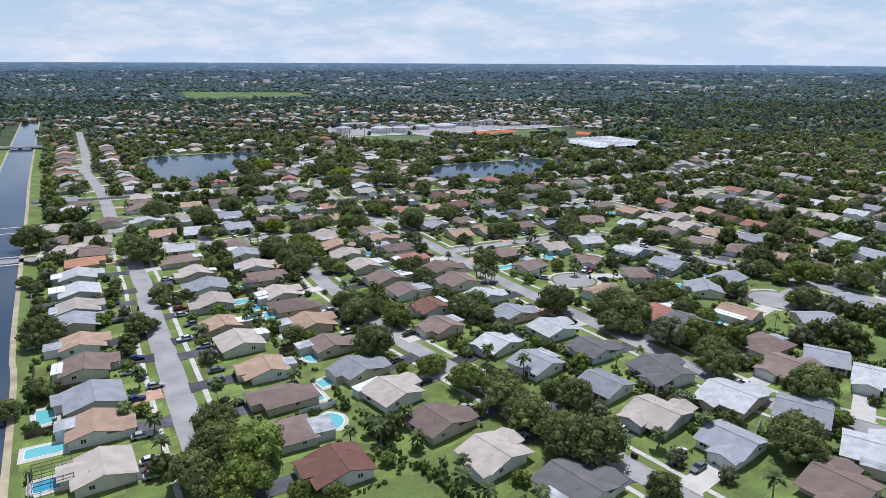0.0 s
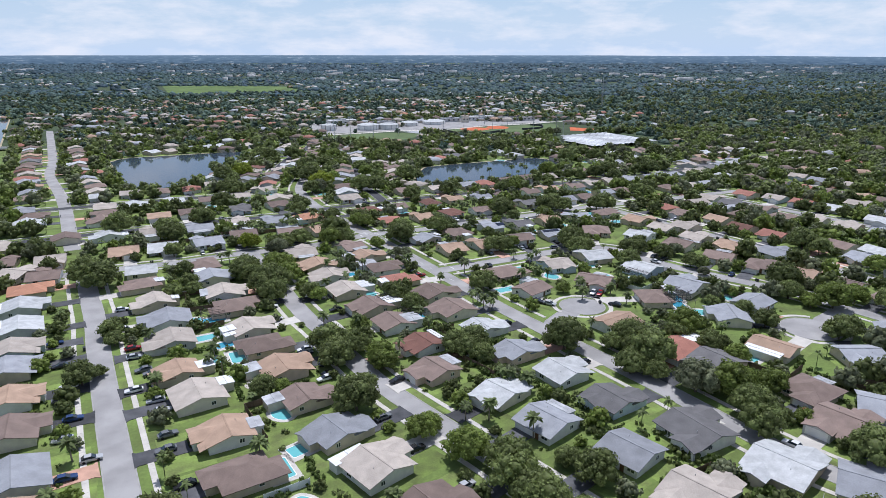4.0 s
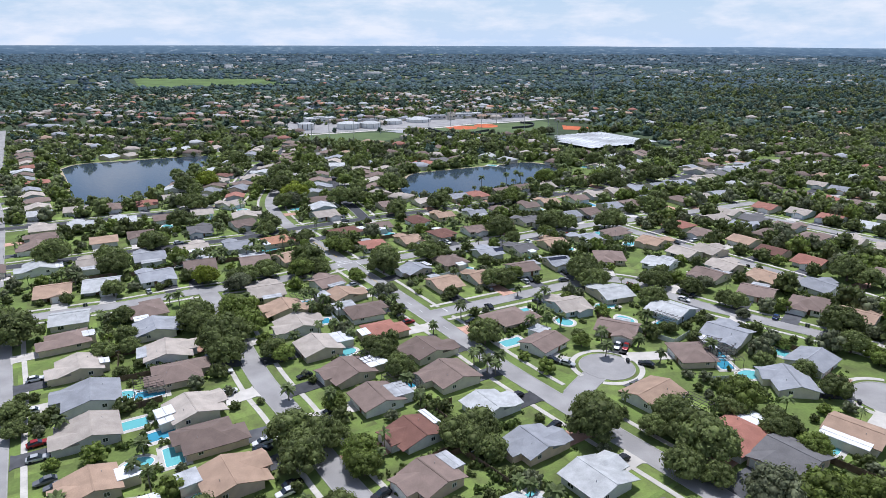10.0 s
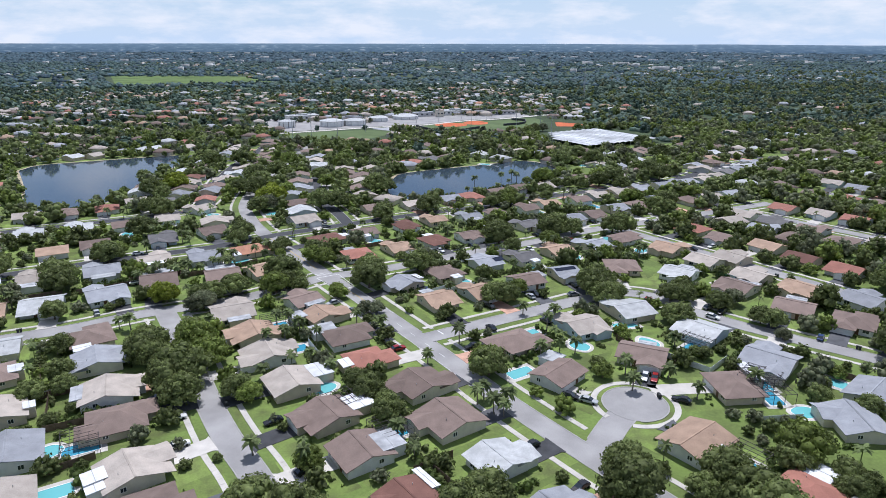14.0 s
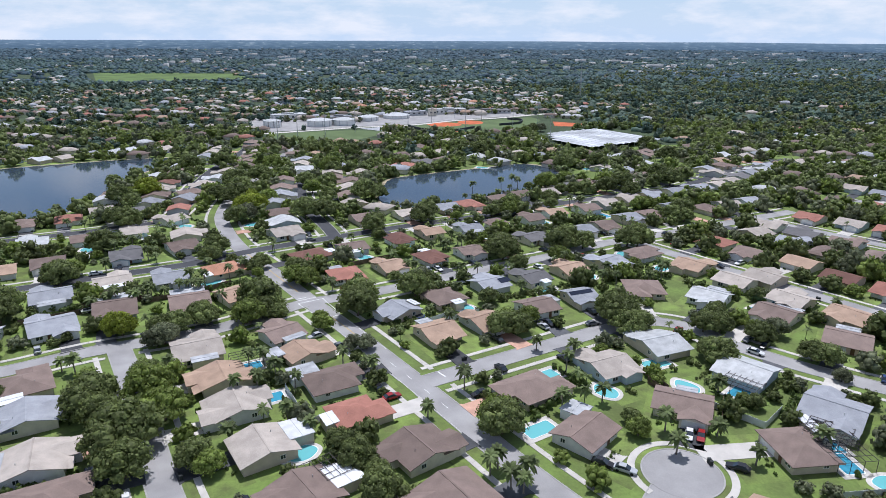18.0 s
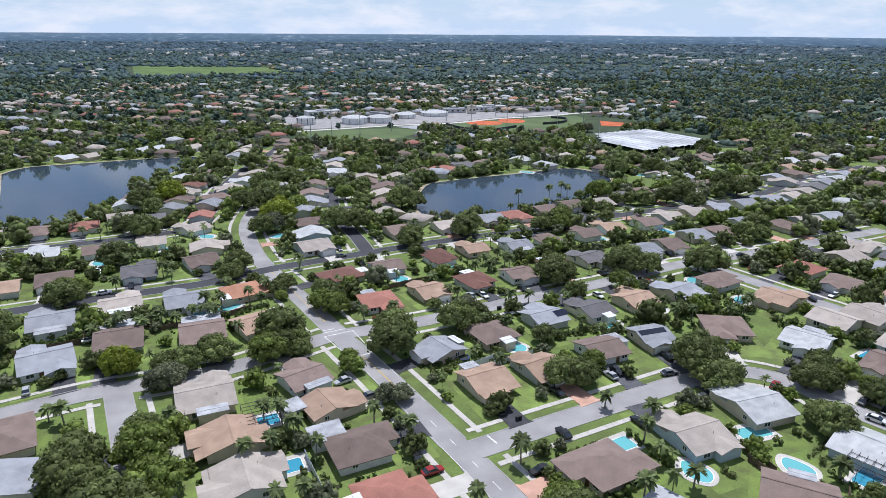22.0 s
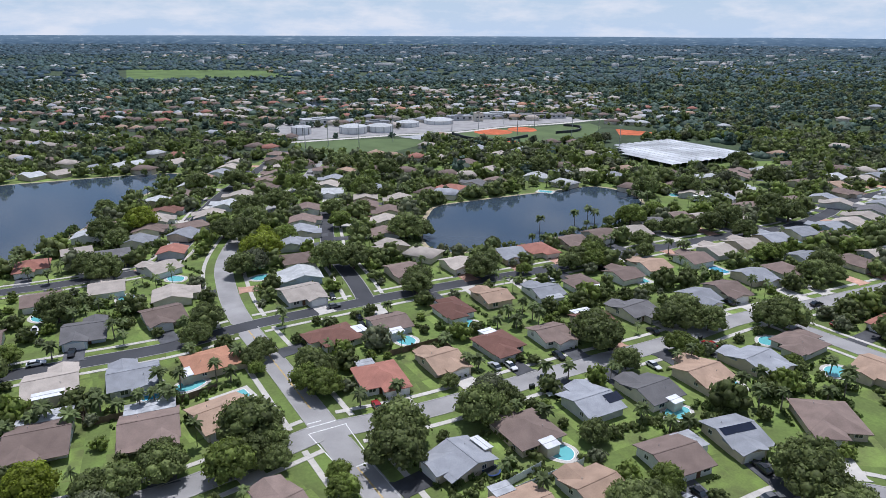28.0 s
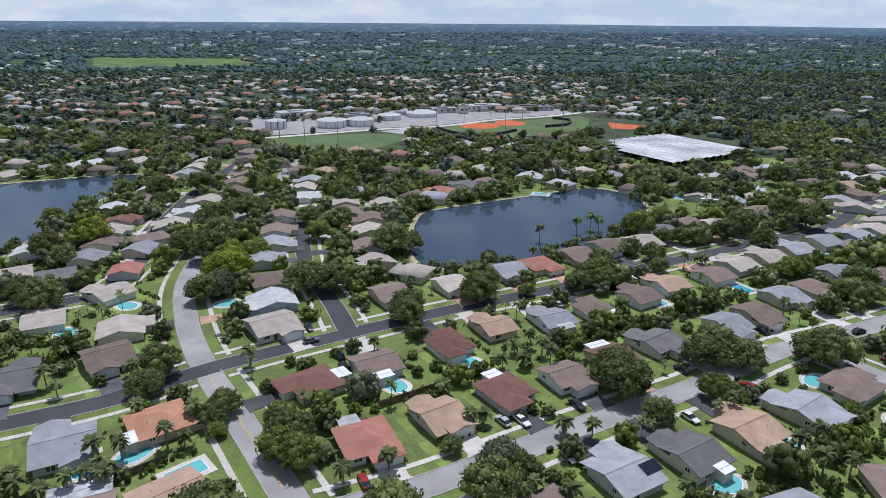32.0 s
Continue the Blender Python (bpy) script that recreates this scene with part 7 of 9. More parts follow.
def tree(x, y, r, kind="oak", tall=1.0, seed=None):
    """A shade tree with a crown r metres in radius."""
    k = (int(abs(x * 7 + y * 13)) if seed is None else seed) % len(CROWNS)
    t = thing("tree", x, y, 0, (x * 37 + y * 17) % 360, TREE_WORD[kind], "tree", "street and garden trees")
    part("trunk", shared("trunk", trunk_mesh), t, Matrix.Diagonal((r, r, r * 1.15 * tall, 1)))
    part("crown", crown(k, TREE_MAT[kind]), t, Matrix.Translation((0, 0, r * 0.18 * tall)) @ Matrix.Diagonal((r, r, r * tall, 1)))
    TREES.append((x, y, r))
    return t


def frond_arrays(rs, n, length, droop):
    vs, fs, o = [], [], 0
    for k in range(n):
        a, up = k * 2.4 + rs.uniform(-0.2, 0.2), rs.uniform(-0.3, 1.1)
        pts = []
        for j in range(5):
            s = j / 4
            r = length * s * math.cos(up * 0.9) * (1 - 0.15 * s)
            z = length * (math.sin(up) * s - droop * s * s)
            pts.append((r, z))
        ca, sa = math.cos(a), math.sin(a)
        ring = []
        for j, (r, z) in enumerate(pts):
            hw = length * (0.05, 0.15, 0.17, 0.12, 0.01)[j]
            for side in (-1, 0, 1):
                ring.append((r * ca - side * hw * sa, r * sa + side * hw * ca, z - abs(side) * hw * 0.55))
        vs += ring
        for j in range(4):
            i = o + j * 3
            fs += [(i, i + 1, i + 4), (i, i + 4, i + 3), (i + 1, i + 2, i + 5), (i + 1, i + 5, i + 4)]
        o += 15
    return np.array(vs), np.array(fs)


PALMS = [mesh_np("crown", *frond_arrays(np.random.RandomState(k), 30, 1.0, 0.5), FROND) for k in range(4)]


def palm(x, y, h=6.5, r=2.4):
    t = thing("palm", x, y, 0, (x * 31 + y * 11) % 360, "slender palm with a crown of drooping green fronds", "palm", "palms")
    part("trunk", shared("ptrunk", lambda: Bag().tube((0, 0, 0), (0.12, 0, 0.5), 0.2, 0.15, 7).tube((0.12, 0, 0.5), (0.15, 0.05, 1), 0.15, 0.12, 7).mesh("trunk", PALM_BARK)), t, Matrix.Diagonal((1, 1, h, 1)))
    part("crown", PALMS[int(abs(x * 5 + y * 3)) % 4], t, Matrix.Translation((0.15, 0.05, h)) @ Matrix.Diagonal((r, r, r, 1)))
    TREES.append((x, y, r * 0.8))
    return t


# trees and palms
tree(139, 706, 6.5, 'oak')
tree(147.5, 716, 7.0, 'oak')
tree(157.5, 724, 6.2, 'olive')
tree(130, 697, 5.6, 'oak')
tree(196, 736, 5.0, 'oak')
tree(-46.3, 133.7, 6.1, 'oak')
tree(-34.1, 121.7, 7.6, 'lush')
tree(-24.2, 208.7, 6.7, 'oak')
tree(19.1, 207.5, 6.0, 'oak')
tree(68.3, 202.5, 6.8, 'oak')
tree(83.5, 177.6, 7.2, 'lush')
tree(83.9, 167.5, 6.5, 'oak')
tree(4.8, 164.9, 3.8, 'lush')
tree(21.7, 143.0, 6.2, 'oak')
tree(24.9, 138.7, 5.5, 'oak')
tree(32.1, 129.2, 5.8, 'oak')
tree(83.3, 124.4, 7.2, 'oak')
tree(-51.1, 260.4, 8.4, 'oak')
tree(-15.3, 222.2, 3.9, 'lush')
tree(27.6, 257.3, 6.4, 'oak')
tree(146.7, 234.1, 7.5, 'lush')
tree(165.0, 229.3, 7.6, 'oak')
tree(-174.5, 287.5, 8.8, 'oak')
tree(-113.5, 185.3, 6.9, 'oak')
tree(87.0, 215.6, 6.8, 'lush')
tree(-7.2, 255.3, 3.8, 'oak')
tree(37.3, 306.2, 5.7, 'oak')
tree(-4.0, 331.5, 7.4, 'oak')
tree(-35.4, 332.9, 8.0, 'oak')
tree(-24.5, 357.9, 6.1, 'oak')
tree(-140.6, 342.9, 8.8, 'oak')
tree(-114.3, 336.8, 7.5, 'oak')
tree(141.3, 255.7, 7.6, 'oak')
tree(78.5, 305.0, 4.9, 'oak')
tree(101.9, 305.2, 5.2, 'oak')
tree(41.9, 305.8, 5.6, 'oak')
tree(-64.1, 277.2, 7.1, 'oak')
tree(-73.4, 318.5, 5.2, 'lime')
tree(-59.4, 307.9, 4.6, 'olive')
tree(-51.4, 324.8, 5.1, 'oak')
tree(-105.7, 395.9, 7.3, 'oak')
tree(-105.6, 358.2, 7.4, 'oak')
tree(-60.6, 468.1, 6.4, 'lime')
tree(17.1, 345.1, 5.7, 'olive')
tree(8.3, 353.0, 2.8, 'oak')
tree(80.7, 387.6, 6.9, 'oak')
tree(109.2, 381.6, 7.8, 'oak')
tree(-59.8, 388.8, 6.3, 'oak')
tree(2.1, 420.3, 5.9, 'oak')
tree(-58.1, 464.4, 5.8, 'lime')
tree(-2.3, 474.0, 8.8, 'oak')
tree(26.3, 432.7, 6.4, 'oak')
tree(-67.7, 469.7, 8.8, 'oak')
tree(-75.1, 507.6, 8.8, 'oak')
tree(-114.9, 265.8, 8.6, 'oak')
tree(-121.7, 270.4, 8.6, 'oak')
tree(-95.0, 150.9, 4.3, 'oak')
tree(-97.8, 141.7, 4.0, 'oak')
tree(-126.4, 206.4, 3.2, 'oak')
tree(-132.5, 217.3, 2.5, 'oak')
tree(-113.0, 181.1, 4.6, 'oak')
tree(-120.7, 194.8, 3.1, 'oak')
tree(-139.2, 227.4, 3.5, 'oak')
tree(-147.7, 236.1, 3.6, 'oak')
tree(-86.7, 190.7, 5.4, 'oak')
tree(-92.3, 221.8, 4.5, 'oak')
tree(-42.5, 124.0, 7.1, 'oak')
tree(-45.2, 115.4, 6.1, 'oak')
tree(-33.7, 110.8, 6.8, 'lush')
tree(-41.1, 111.5, 3.8, 'oak')
tree(-15.8, 110.1, 2.9, 'lush')
tree(-37.7, 183.7, 4.4, 'oak')
tree(-20.3, 198.7, 6.3, 'oak')
tree(-17.6, 206.1, 6.2, 'oak')
tree(-13.0, 175.0, 7.1, 'oak')
tree(-8.1, 200.6, 5.3, 'lush')
tree(3.0, 162.4, 4.4, 'lush')
tree(-52.1, 256.3, 7.5, 'oak')
tree(-63.8, 273.0, 6.9, 'oak')
tree(-35.6, 252.7, 4.7, 'oak')
tree(1.4, 238.7, 4.9, 'oak')
tree(-5.0, 252.0, 4.7, 'oak')
tree(-84.9, 254.9, 4.3, 'oak')
tree(-82.3, 265.5, 4.5, 'oak')
tree(-89.4, 281.3, 4.3, 'oak')
tree(-6.3, 121.7, 2.3, 'lush')
tree(-10.6, 121.6, 1.9, 'oak')
tree(-23.1, 110.8, 2.9, 'lush')
tree(12.6, 153.8, 5.9, 'lush')
tree(21.3, 148.7, 6.2, 'oak')
tree(26.1, 134.7, 6.3, 'oak')
tree(38.9, 145.1, 5.5, 'oak')
tree(33.1, 124.3, 7.4, 'oak')
tree(38.7, 122.4, 7.6, 'oak')
tree(34.0, 150.4, 3.5, 'oak')
tree(48.5, 109.3, 4.3, 'oak')
tree(69.0, 195.8, 8.2, 'oak')
tree(66.5, 209.3, 6.4, 'oak')
tree(75.0, 179.9, 7.1, 'olive')
tree(94.0, 195.8, 4.4, 'lush')
tree(88.1, 181.1, 4.8, 'lush')
tree(82.1, 159.8, 6.0, 'oak')
tree(94.7, 163.9, 3.0, 'lush')
tree(99.9, 146.8, 7.2, 'oak')
tree(81.6, 120.0, 6.1, 'oak')
tree(99.8, 134.1, 3.2, 'lush')
tree(46.3, 206.3, 7.9, 'oak')
tree(13.7, 205.2, 5.4, 'oak')
tree(21.3, 199.8, 4.5, 'oak')
tree(27.2, 260.7, 5.3, 'lush')
tree(57.2, 258.3, 2.9, 'oak')
tree(91.4, 208.1, 4.0, 'oak')
tree(132.9, 209.4, 5.6, 'oak')
tree(136.8, 211.2, 5.7, 'oak')
tree(140.5, 238.9, 3.5, 'lush')
tree(179.0, 240.7, 5.4, 'oak')
tree(157.7, 238.6, 5.4, 'lush')
tree(113.1, 230.3, 4.1, 'oak')
tree(187.6, 270.2, 6.0, 'lush')
tree(-78.7, 258.5, 3.9, 'oak')
tree(-75.6, 243.4, 2.5, 'oak')
tree(-72.7, 249.1, 2.0, 'oak')
tree(-95.6, 231.7, 2.1, 'oak')
tree(-88.7, 215.3, 3.5, 'oak')
tree(-84.6, 195.7, 2.6, 'oak')
tree(-52.4, 279.8, 6.9, 'lush')
tree(-46.5, 270.2, 6.4, 'lush')
tree(-60.6, 270.1, 6.0, 'oak')
tree(-48.4, 250.3, 6.5, 'oak')
tree(-21.6, 204.6, 5.5, 'oak')
tree(-14.1, 208.9, 3.9, 'oak')
tree(-6.9, 196.0, 4.6, 'lush')
tree(-11.4, 184.1, 4.2, 'oak')
tree(-3.5, 248.9, 4.8, 'oak')
tree(0.6, 244.3, 3.4, 'oak')
tree(-71.1, 315.8, 5.3, 'lime')
tree(-110.6, 328.8, 7.1, 'oak')
tree(-121.6, 345.9, 5.0, 'oak')
tree(-56.0, 317.1, 5.4, 'oak')
tree(-48.9, 321.3, 5.5, 'oak')
tree(-36.2, 321.0, 6.3, 'lush')
tree(-30.8, 329.4, 4.9, 'oak')
tree(-4.2, 323.3, 7.6, 'oak')
tree(14.4, 337.6, 6.9, 'oak')
tree(-15.5, 319.9, 3.1, 'lush')
tree(-26.2, 354.0, 5.3, 'lush')
tree(-33.0, 185.2, 2.8, 'lush')
tree(-101.7, 304.9, 5.1, 'oak')
tree(-34.6, 227.0, 1.3, 'oak')
tree(56.8, 253.3, 3.4, 'lush')
tree(17.0, 203.2, 5.2, 'oak')
tree(48.2, 214.8, 5.4, 'oak')
tree(60.7, 206.1, 4.2, 'oak')
tree(61.1, 190.7, 5.6, 'oak')
tree(67.2, 187.7, 4.1, 'oak')
tree(82.9, 212.4, 4.7, 'oak')
tree(88.2, 202.5, 4.4, 'oak')
tree(93.7, 204.9, 3.4, 'oak')
tree(94.8, 179.0, 5.1, 'lush')
tree(90.9, 282.4, 5.8, 'oak')
tree(101.2, 300.8, 4.9, 'oak')
tree(109.3, 293.8, 4.8, 'oak')
tree(118.7, 278.5, 4.9, 'oak')
tree(114.8, 219.4, 5.0, 'oak')
tree(176.3, 302.4, 8.1, 'oak')
tree(179.6, 294.9, 6.2, 'oak')
tree(73.4, 308.7, 7.3, 'oak')
tree(104.9, 236.7, 3.7, 'oak')
tree(136.4, 243.6, 5.7, 'oak')
tree(88.0, 261.1, 2.9, 'oak')
tree(117.3, 247.4, 2.7, 'lush')
tree(139.4, 234.9, 3.5, 'lush')
tree(-57.6, 309.3, 5.2, 'olive')
tree(-108.5, 363.7, 6.2, 'oak')
tree(-33.2, 324.5, 5.4, 'oak')
tree(-37.9, 324.9, 4.7, 'lush')
tree(-28.7, 323.8, 4.0, 'oak')
tree(-14.3, 314.5, 3.8, 'lush')
tree(-5.1, 301.0, 3.3, 'olive')
tree(-1.5, 300.6, 3.3, 'olive')
tree(-55.5, 287.3, 5.1, 'oak')
tree(-32.2, 250.3, 4.0, 'lush')
tree(-22.0, 350.9, 5.3, 'lush')
tree(-27.4, 364.4, 4.8, 'oak')
tree(-40.6, 370.6, 4.5, 'oak')
tree(19.7, 343.1, 5.2, 'oak')
tree(14.4, 342.5, 4.1, 'oak')
tree(-60.5, 379.4, 5.3, 'oak')
tree(61.8, 290.8, 2.5, 'lush')
tree(74.5, 313.5, 7.4, 'oak')
tree(73.9, 302.8, 5.8, 'oak')
tree(96.5, 301.6, 5.1, 'oak')
tree(90.5, 286.3, 4.7, 'oak')
tree(50.8, 370.9, 7.7, 'oak')
tree(116.1, 297.0, 4.4, 'olive')
tree(110.9, 299.6, 3.3, 'lush')
tree(116.6, 281.4, 4.7, 'oak')
tree(86.5, 263.0, 2.4, 'oak')
tree(54.4, 359.8, 4.8, 'oak')
tree(73.7, 365.6, 4.3, 'lush')
tree(99.1, 356.5, 2.4, 'oak')
tree(117.1, 270.4, 2.8, 'olive')
tree(-42.3, 366.2, 4.1, 'oak')
tree(-40.4, 362.0, 2.7, 'lush')
tree(-60.0, 315.6, 5.0, 'oak')
tree(-106.6, 429.1, 8.0, 'oak')
tree(-105.9, 369.2, 4.8, 'lush')
tree(-57.2, 437.6, 6.6, 'olive')
tree(-55.6, 450.7, 7.9, 'lime')
tree(-30.2, 439.2, 8.5, 'oak')
tree(-21.6, 438.9, 7.6, 'oak')
tree(1.3, 413.6, 6.1, 'oak')
tree(24.1, 426.9, 6.8, 'oak')
tree(62.4, 438.9, 5.9, 'oak')
tree(66.4, 434.6, 5.8, 'lush')
tree(40.2, 430.2, 3.5, 'lush')
tree(50.5, 377.0, 7.1, 'oak')
tree(76.1, 383.1, 6.7, 'oak')
tree(86.0, 381.4, 6.0, 'oak')
tree(72.1, 368.4, 4.9, 'lush')
tree(105.1, 382.3, 6.8, 'oak')
tree(140.7, 419.0, 6.4, 'oak')
tree(146.5, 416.9, 5.5, 'oak')
tree(37.7, 329.0, 4.3, 'oak')
tree(139.2, 441.5, 5.2, 'lush')
tree(93.4, 459.2, 5.5, 'oak')
tree(47.0, 313.6, 4.2, 'lush')
tree(98.4, 358.5, 3.0, 'lush')
tree(-96.3, 570.6, 8.6, 'oak')
tree(-145.4, 521.5, 5.4, 'oak')
tree(-126.7, 476.6, 7.9, 'oak')
tree(-117.7, 492.0, 8.4, 'lime')
tree(-118.2, 468.5, 5.8, 'oak')
tree(-114.8, 436.3, 6.7, 'oak')
tree(-118.2, 522.7, 5.5, 'oak')
tree(-108.7, 543.7, 5.0, 'oak')
tree(-68.8, 487.6, 8.6, 'oak')
tree(-63.7, 523.0, 8.6, 'oak')
tree(-61.2, 561.0, 8.0, 'lush')
tree(-78.7, 477.7, 6.7, 'oak')
tree(-59.9, 453.4, 7.3, 'lime')
tree(-60.7, 433.7, 6.7, 'oak')
tree(-31.1, 491.2, 6.4, 'lush')
tree(-23.4, 514.4, 5.5, 'oak')
tree(-22.7, 546.2, 6.8, 'oak')
tree(-37.1, 513.2, 6.2, 'oak')
tree(-24.2, 551.3, 8.6, 'lush')
tree(-12.6, 601.1, 8.6, 'oak')
tree(-40.7, 618.7, 8.6, 'oak')
tree(4.8, 475.8, 6.1, 'oak')
tree(-114.6, 565.5, 8.6, 'oak')
tree(-51.7, 471.6, 6.0, 'lush')
tree(32.8, 460.3, 3.9, 'oak')
tree(57.8, 433.8, 5.3, 'oak')
tree(67.7, 441.0, 6.6, 'lush')
tree(72.5, 455.7, 5.1, 'oak')
tree(99.1, 489.8, 8.1, 'lush')
tree(114.8, 503.2, 6.2, 'lush')
tree(126.3, 546.4, 8.6, 'oak')
tree(144.7, 569.5, 8.6, 'oak')
tree(149.7, 548.4, 8.6, 'oak')
tree(105.0, 477.6, 5.0, 'oak')
tree(112.1, 476.4, 5.6, 'oak')
tree(131.3, 479.2, 7.2, 'oak')
tree(143.2, 488.0, 8.1, 'oak')
tree(142.0, 470.0, 6.2, 'oak')
tree(172.3, 505.4, 8.6, 'oak')
tree(174.7, 492.8, 8.6, 'oak')
tree(207.0, 567.6, 8.6, 'oak')
tree(214.0, 619.0, 8.6, 'oak')
tree(106.2, 577.4, 5.8, 'oak')
tree(78.9, 602.2, 8.6, 'oak')
tree(65.9, 614.3, 8.6, 'oak')
tree(134.6, 440.4, 5.5, 'lush')
tree(149.3, 426.2, 7.0, 'oak')
tree(89.7, 490.0, 3.7, 'oak')
tree(91.0, 447.7, 4.4, 'oak')
tree(176.6, 557.2, 8.6, 'olive')
palm(-55.4, 198.1, 4.2, 2.3)
palm(-65.8, 186.9, 4.1, 2.2)
palm(-32.4, 155.4, 4.8, 2.7)
palm(-14.9, 128.8, 4.3, 2.2)
palm(-11.2, 132.9, 3.7, 2.4)
palm(-8.3, 129.4, 4.9, 2.8)
palm(-60.6, 135.3, 4.3, 2.8)
palm(-54.8, 124.4, 4.9, 2.5)
palm(-69.2, 140.3, 4.2, 2.5)
palm(-72.8, 156.6, 5.2, 2.5)
palm(-3.1, 136.8, 5.1, 2.5)
palm(-0.1, 126.9, 3.9, 2.6)
palm(35.4, 117.3, 5.1, 2.2)
palm(13.7, 107.2, 4.4, 2.5)
palm(8.5, 109.9, 5.7, 2.9)
palm(53.5, 125.8, 4.2, 2.9)
palm(65.9, 130.5, 5.4, 2.3)
palm(13.7, 168.8, 4.5, 2.2)
palm(19.3, 168.7, 5.5, 2.7)
palm(28.6, 160.5, 5.7, 2.8)
palm(69.7, 107.9, 5.1, 2.8)
palm(9.6, 116.3, 4.8, 2.2)
palm(24.1, 106.1, 4.8, 2.1)
palm(-56.6, 206.6, 3.6, 2.8)
palm(-3.8, 200.4, 3.3, 2.2)
palm(3.1, 232.0, 3.5, 2.9)
palm(6.3, 223.5, 3.7, 2.1)
palm(-16.0, 221.8, 5.6, 2.2)
palm(-125.7, 317.5, 5.6, 2.7)
palm(-119.3, 314.7, 5.5, 3.0)
palm(-75.3, 294.5, 4.8, 2.8)
palm(-90.0, 280.2, 3.3, 2.8)
palm(-78.9, 216.3, 4.6, 2.7)
palm(-66.8, 188.7, 3.5, 2.8)
palm(-50.5, 193.6, 5.8, 2.2)
palm(-27.6, 228.0, 4.1, 2.6)
palm(-18.7, 279.1, 5.5, 2.3)
palm(-13.7, 261.7, 3.7, 2.3)
palm(25.7, 238.9, 4.9, 2.8)
palm(27.8, 237.5, 4.3, 2.4)
palm(24.5, 187.0, 4.3, 2.4)
palm(26.8, 185.5, 4.4, 2.2)
palm(31.2, 182.4, 4.6, 3.0)
palm(62.0, 246.1, 4.4, 2.8)
palm(73.7, 251.2, 3.6, 2.7)
palm(43.0, 264.5, 5.3, 2.7)
palm(53.6, 267.2, 4.6, 2.5)
palm(92.9, 244.1, 5.0, 2.9)
palm(-79.0, 295.5, 3.6, 2.2)
palm(-24.3, 286.7, 5.3, 2.9)
palm(-32.0, 293.5, 4.6, 2.5)
palm(-18.9, 265.9, 5.2, 2.3)
palm(12.1, 264.8, 3.9, 2.3)
palm(-51.1, 291.5, 4.8, 2.4)
palm(-30.5, 260.1, 3.9, 2.7)
palm(-32.3, 277.9, 5.9, 2.4)
palm(-28.1, 293.1, 5.2, 2.5)
palm(-27.7, 279.7, 5.6, 2.6)
palm(-74.2, 348.7, 3.9, 2.3)
palm(-67.5, 344.9, 3.3, 2.5)
palm(-60.4, 347.6, 4.3, 2.3)
palm(-57.0, 349.0, 4.2, 2.4)
palm(-7.7, 290.9, 5.4, 2.2)
palm(0.1, 284.1, 6.0, 2.5)
palm(22.5, 243.3, 4.9, 2.5)
palm(29.1, 240.4, 5.5, 2.8)
palm(24.4, 245.4, 4.8, 2.5)
palm(53.4, 288.6, 5.2, 2.9)
palm(82.8, 267.7, 4.3, 2.8)
palm(49.2, 281.8, 5.9, 2.5)
palm(44.8, 295.1, 3.8, 2.3)
palm(63.2, 254.1, 5.2, 2.7)
palm(22.1, 276.1, 5.9, 2.9)
palm(76.4, 241.0, 3.9, 2.3)
palm(145.5, 311.6, 3.9, 2.3)
palm(79.4, 340.1, 5.2, 2.9)
palm(102.3, 343.4, 5.7, 2.3)
palm(71.9, 360.6, 5.6, 2.4)
palm(-95.9, 371.9, 4.4, 2.8)
palm(-74.7, 344.3, 3.4, 2.2)
palm(-49.6, 359.0, 5.5, 2.4)
palm(-59.3, 369.7, 4.2, 2.6)
palm(-95.2, 398.8, 5.1, 2.1)
palm(-133.8, 432.0, 4.1, 2.5)
palm(-124.8, 427.7, 4.6, 2.3)
palm(-31.0, 336.5, 4.8, 3.0)
palm(-13.0, 345.0, 4.3, 2.6)
palm(-60.0, 351.9, 3.5, 2.3)
palm(-7.7, 394.0, 5.1, 2.2)
palm(-81.2, 340.3, 5.7, 2.9)
palm(-83.6, 339.5, 3.5, 2.9)
palm(-86.9, 335.3, 4.2, 2.8)
palm(-100.0, 392.9, 5.3, 2.4)
palm(-84.8, 384.1, 5.1, 2.7)
palm(-62.7, 344.8, 5.5, 2.3)
palm(-74.6, 337.5, 5.3, 3.0)
palm(-57.1, 346.4, 5.1, 2.6)
palm(-46.0, 358.4, 3.5, 2.5)
palm(-4.4, 348.4, 4.2, 2.7)
palm(35.8, 390.8, 5.1, 2.6)
palm(28.9, 392.5, 3.7, 2.7)
palm(33.6, 395.5, 5.0, 2.3)
palm(36.5, 385.0, 5.7, 2.7)
palm(30.1, 385.1, 3.5, 2.9)
palm(24.4, 385.3, 3.6, 2.4)
palm(78.3, 345.9, 5.2, 2.6)
palm(84.2, 349.5, 4.8, 2.7)
palm(49.9, 335.4, 4.5, 2.4)
palm(54.8, 331.5, 3.7, 2.2)
palm(105.7, 347.9, 5.2, 2.8)
palm(105.5, 449.5, 4.7, 2.8)
palm(22.1, 338.2, 4.2, 2.3)
palm(28.3, 336.4, 4.3, 2.9)
palm(16.3, 361.9, 3.3, 2.6)
palm(32.7, 357.1, 3.9, 2.8)
palm(13.1, 360.9, 4.2, 2.4)
palm(38.1, 354.9, 4.3, 2.6)
palm(113.9, 409.8, 5.4, 2.4)
palm(83.9, 338.6, 5.6, 2.2)
palm(106.3, 355.0, 4.0, 2.2)
palm(59.0, 331.4, 3.5, 2.8)
palm(22.9, 311.7, 5.2, 2.3)
palm(96.9, 341.7, 3.7, 2.5)
